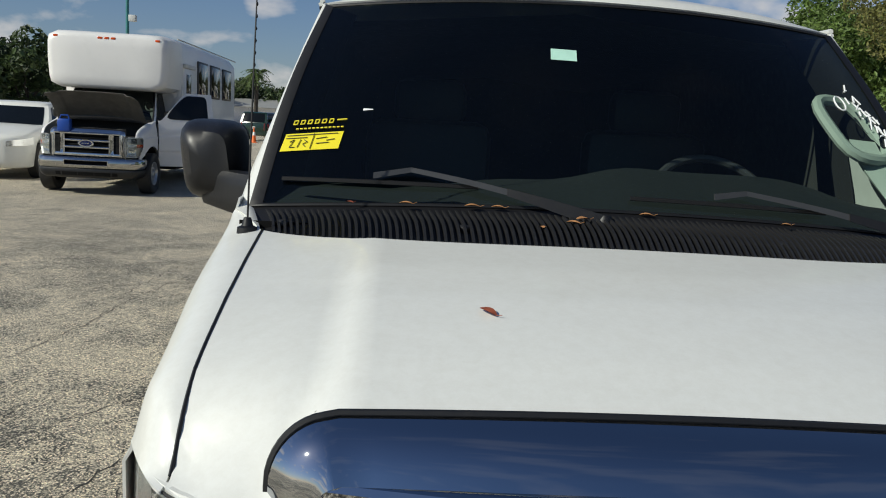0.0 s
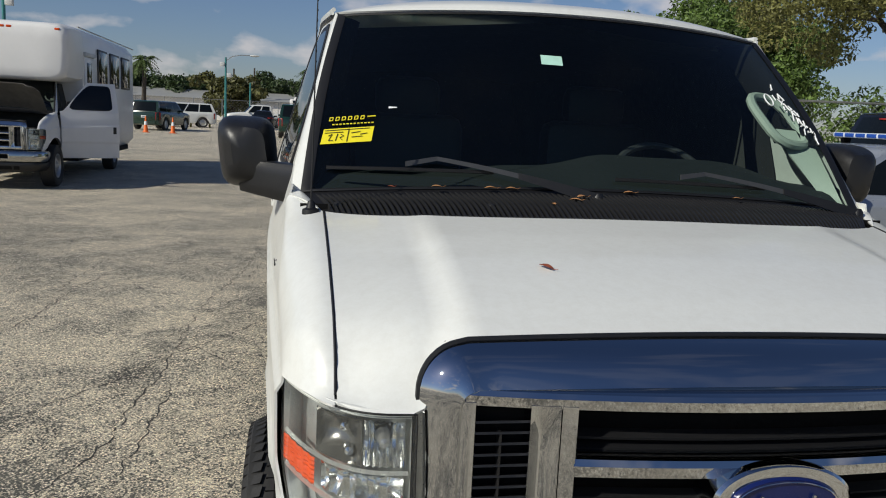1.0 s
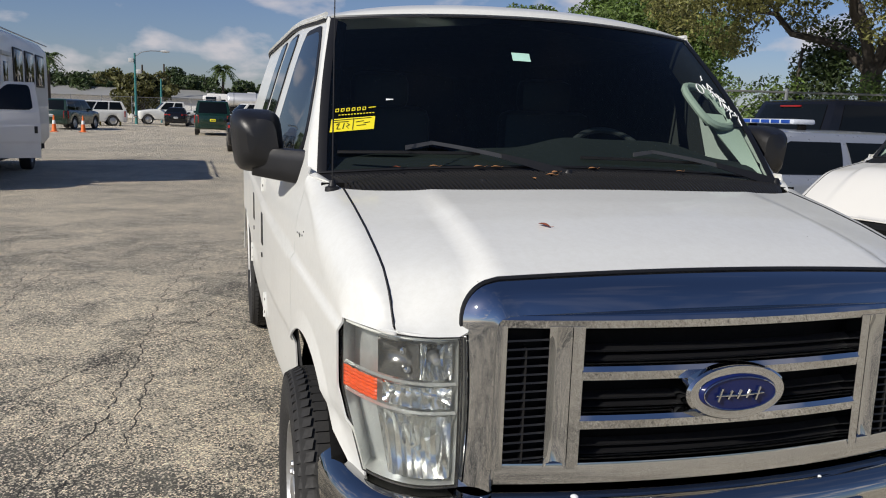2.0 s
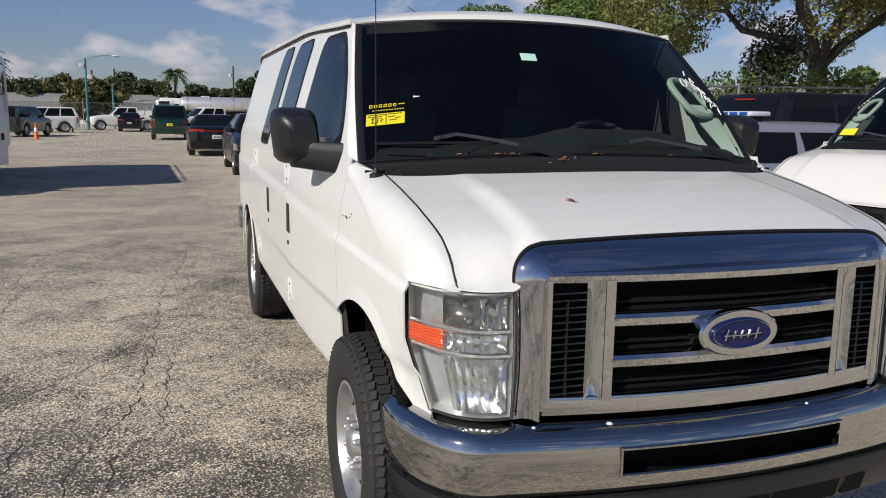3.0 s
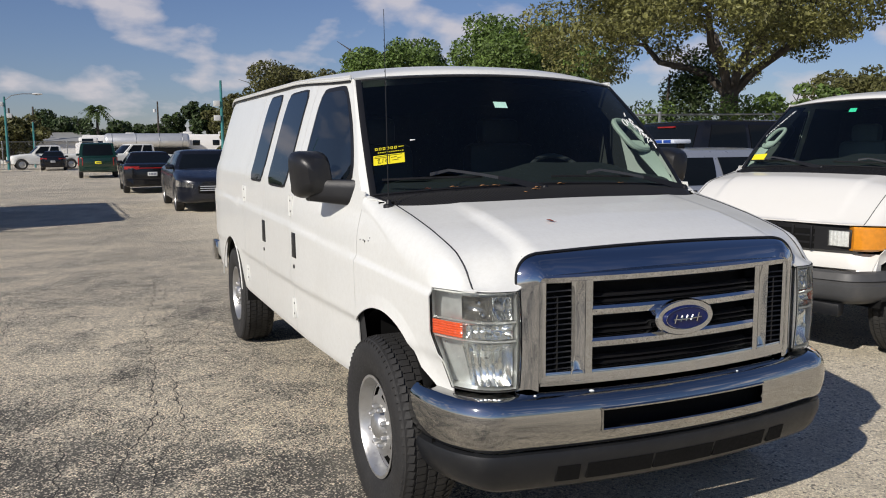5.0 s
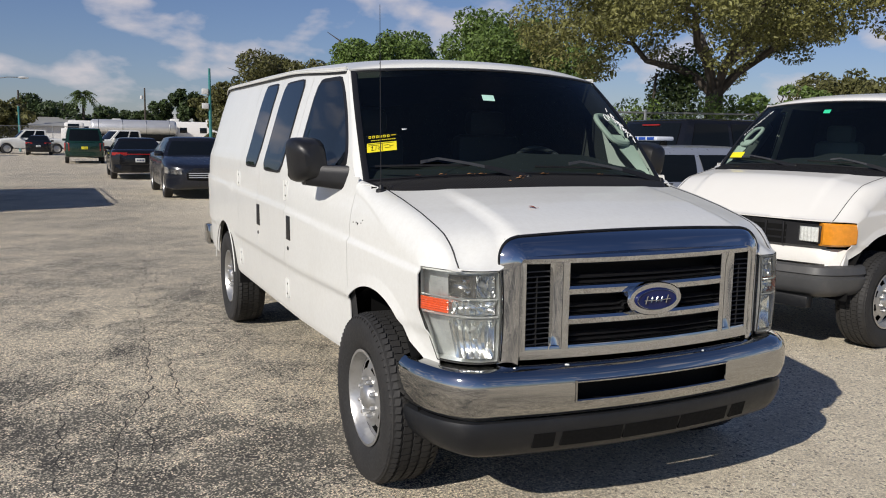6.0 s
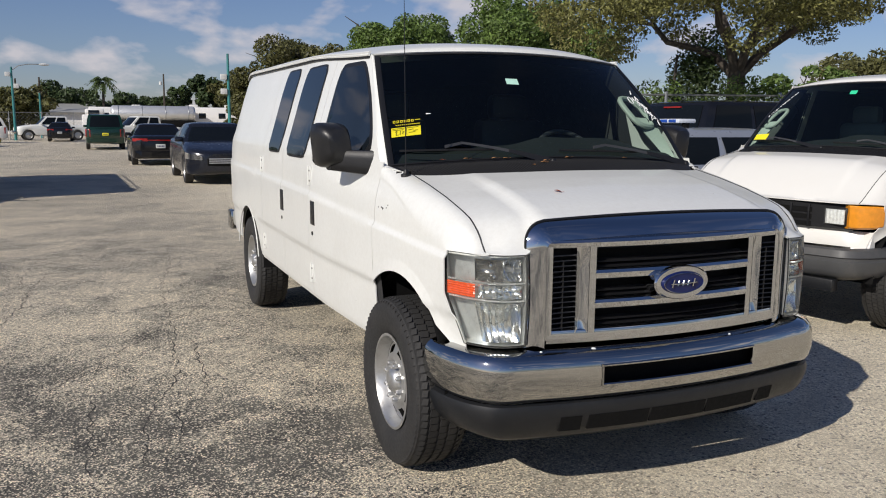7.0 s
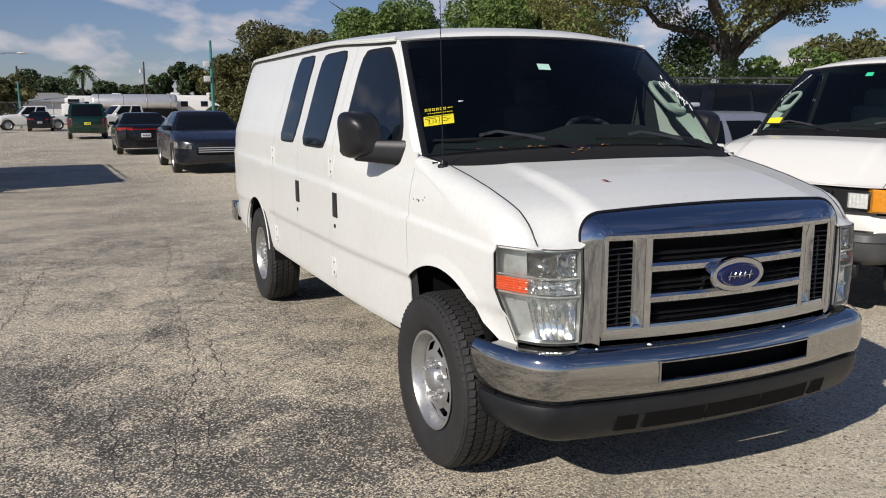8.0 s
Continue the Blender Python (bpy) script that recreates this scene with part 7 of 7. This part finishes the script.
far = [(-31, 64, 7.0, 5.0), (-24, 112, 6.6, 5.2), (-17.5, 112, 6.2, 5.0), (-9.3, 96, 5.9, 3.6), (-5.0, 112, 6.6, 4.6), (-12.5, 116, 6.0, 5), (1.6, 118, 5.9, 3.6), (5.0, 126, 5.2, 3.2), (9.2, 92, 6.9, 2.4), (12.5, 90, 6.4, 3.0), (-32, 104, 6.4, 6), (-40, 84, 6.6, 5.5), (-50, 80, 7.0, 6), (-36, 62, 7.0, 5), (-60, 74, 8.0, 7), (7.2, 118, 5.6, 3.0), (14.0, 76, 6.6, 3.0)]
for k, (x, y, h, sp) in enumerate(far):
    tree(x, y, h, sp, 20 + k, LEAF_BROWN if k in (3, 9) else LEAF_DARK, 5200, 0.26, "dark green tree in the far tree line", 0.2, 30, 0.05, 4, 0.8)
palm(-0.6, 112.0, 6.6, 41)
palm(-14.4, 70.0, 5.1, 42, 1.6)

# vine climbing up a snag beside the big tree
rng = np.random.default_rng(31)
vine = thing("vine_clump", "dark leafy vine on a dead stem beside the tree", "vine", pose(11.3, 13.5, 0))
bm = bmesh.new()
tube(bm, [(0, 0, -0.05), (0.05, 0, 1.6), (0.25, 0.1, 3.3)], [0.07, 0.05, 0.03], 8)
part("stem", bm, BARK, vine)
v, f = leaf_cloud([(rng.normal() * 0.30 + 0.1 * k, rng.normal() * 0.3, 0.9 + 0.22 * k, 0.42 + 0.25 * rng.random()) for k in range(13)], 9000, 0.052, rng, 1.0)
me = bpy.data.meshes.new("leaves")
me.from_pydata(v, [], f)
me.materials.append(LEAF_DARK)
tagged(new("leaves", me), kind="stuff").parent = vine

# hedge of vines on the right-hand fence
rng = np.random.default_rng(77)
blobs = []
for k in range(330):
    t = rng.random()
    blobs.append((3.5 + 29 * t, 14.1 - 11.2 * t + 0.25 + abs(rng.normal()) * 0.7, 0.4 + 1.80 * rng.random() + 0.28 * math.sin(9 * t), 0.26 + 0.28 * rng.random()))
v, f = leaf_cloud(blobs, 70000, 0.050, rng, 0.8)
me = bpy.data.meshes.new("hedge")
me.from_pydata(v, [], f)
me.materials.append(LEAF_GREEN)
tagged(new("hedge", me), "overgrown green vines behind the fence", "hedge", "", "stuff")


# ---- ground ----
def ground_z(x, y):
    return 0.0


bm = bmesh.new()
span = [-900, -300, -120, -60] + lin(-36, 36, 25) + [60, 120, 300, 900]
sheet(lambda x, y: (x, y + 20, 0.0), span, span, bm)
tagged(part("ground", bm, ASPHALT, None), "worn pale asphalt with cracks and dark stains", "ground", "", "structure")


def crack(points, w, seed):
    """A thin ragged crack filled with dark grit."""
    rng = np.random.default_rng(seed)
    pts = []
    for (x0, y0), (x1, y1) in zip(points, points[1:]):
        n = max(2, int(math.hypot(x1 - x0, y1 - y0) / 0.035))
        for k in range(n):
            t = k / n
            pts.append((x0 + (x1 - x0) * t + rng.normal() * 0.005 + 0.012 * math.sin(5.1 * t * n * 0.035 / 0.2 + x0 * 9), y0 + (y1 - y0) * t + rng.normal() * 0.005))
    b = bmesh.new()
    rows = []
    for k, (x, y) in enumerate(pts):
        x2, y2 = pts[min(k + 1, len(pts) - 1)]
        x1, y1 = pts[max(k - 1, 0)]
        n = Vector((y2 - y1, x1 - x2, 0))
        n = n.normalized() if n.length else Vector((1, 0, 0))
        ww = w * (0.22 + 0.9 * rng.random()) * (1 - 0.35 * k / len(pts))
        rows.append([(x - n.x * ww, y - n.y * ww, 0.002), (x + n.x * ww, y + n.y * ww, 0.002)])
    loft(b, rows, False, False)
    return b


CRACK = mat("crack_grit", (0.045, 0.042, 0.038), 0.9, var=0.4, scale=20)
lines = [
    ((-0.98, 4.30), (-1.06, 4.22), (-1.33, 3.66), (-1.63, 3.20), (-1.72, 3.04), (-1.92, 2.60), (-2.15, 2.26), (-2.34, 1.90), (-2.46, 1.62)),
    ((-1.34, 7.32), (-1.43, 5.96), (-1.53, 5.20), (-1.59, 4.97), (-1.64, 4.19), (-1.66, 3.61), (-1.63, 3.20)),
    ((-1.66, 3.10), (-1.65, 2.80), (-1.70, 2.40), (-1.72, 2.20), (-1.72, 1.76), (-1.80, 1.48), (-1.86, 1.32), (-1.96, 1.00), (-1.99, 0.62), (-2.01, 0.36)),
    ((-2.22, 1.40), (-2.24, 0.96), (-2.23, 0.73), (-2.25, 0.32)),
    ((-1.55, 2.48), (-1.58, 2.01), (-1.58, 1.81), (-1.61, 1.36)),
    ((-2.63, 5.72), (-2.75, 4.88), (-2.77, 4.13), (-2.84, 3.66), (-2.90, 3.20)),
    ((-1.31, 3.02), (-1.45, 3.22), (-1.60, 3.40), (-1.69, 3.26)),
    ((-2.83, 4.95), (-2.86, 5.39), (-2.83, 5.88), (-2.79, 6.58), (-2.46, 6.89)),
    ((-2.48, 2.03), (-2.64, 2.00), (-2.79, 2.05)),
    ((-1.80, 1.07), (-1.81, 0.71), (-1.83, 0.54)),
    ((-1.36, 5.55), (-1.28, 6.40)),
]
for k, pts in enumerate(lines):
    tagged(part("crack", crack(pts, 0.0054, 60 + k), CRACK, None), "thin ragged crack in the asphalt", "crack", "cracks", "stuff")
# loose stones and grit
rng = np.random.default_rng(5)
verts, faces = [], []
for k in range(5200):
    x, y = (rng.uniform(1.2, 6.0), rng.uniform(-2.6, 3.0)) if k % 3 else (rng.uniform(-3.6, 1.2), rng.uniform(-2.0, 5.0))
    s = rng.uniform(0.003, 0.009) * (1.6 if k % 37 == 0 else 1)
    i = len(verts)
    a = rng.random() * 6.28
    for j in range(4):
        verts.append((x + s * math.cos(a + j * 1.57) * rng.uniform(0.7, 1.2), y + s * math.sin(a + j * 1.57) * rng.uniform(0.7, 1.2), -0.001))
    verts.append((x, y, s * rng.uniform(0.5, 1.0)))
    faces += [(i, i + 1, i + 4), (i + 1, i + 2, i + 4), (i + 2, i + 3, i + 4), (i + 3, i, i + 4)]
me = bpy.data.meshes.new("gravel")
me.from_pydata(verts, [], faces)
me.materials.append(mat("loose_limestone_grit", (0.42, 0.395, 0.34), 0.9, var=0.35, scale=25))
tagged(new("gravel", me), "loose pale limestone grit on the ground", "gravel", "", "stuff")
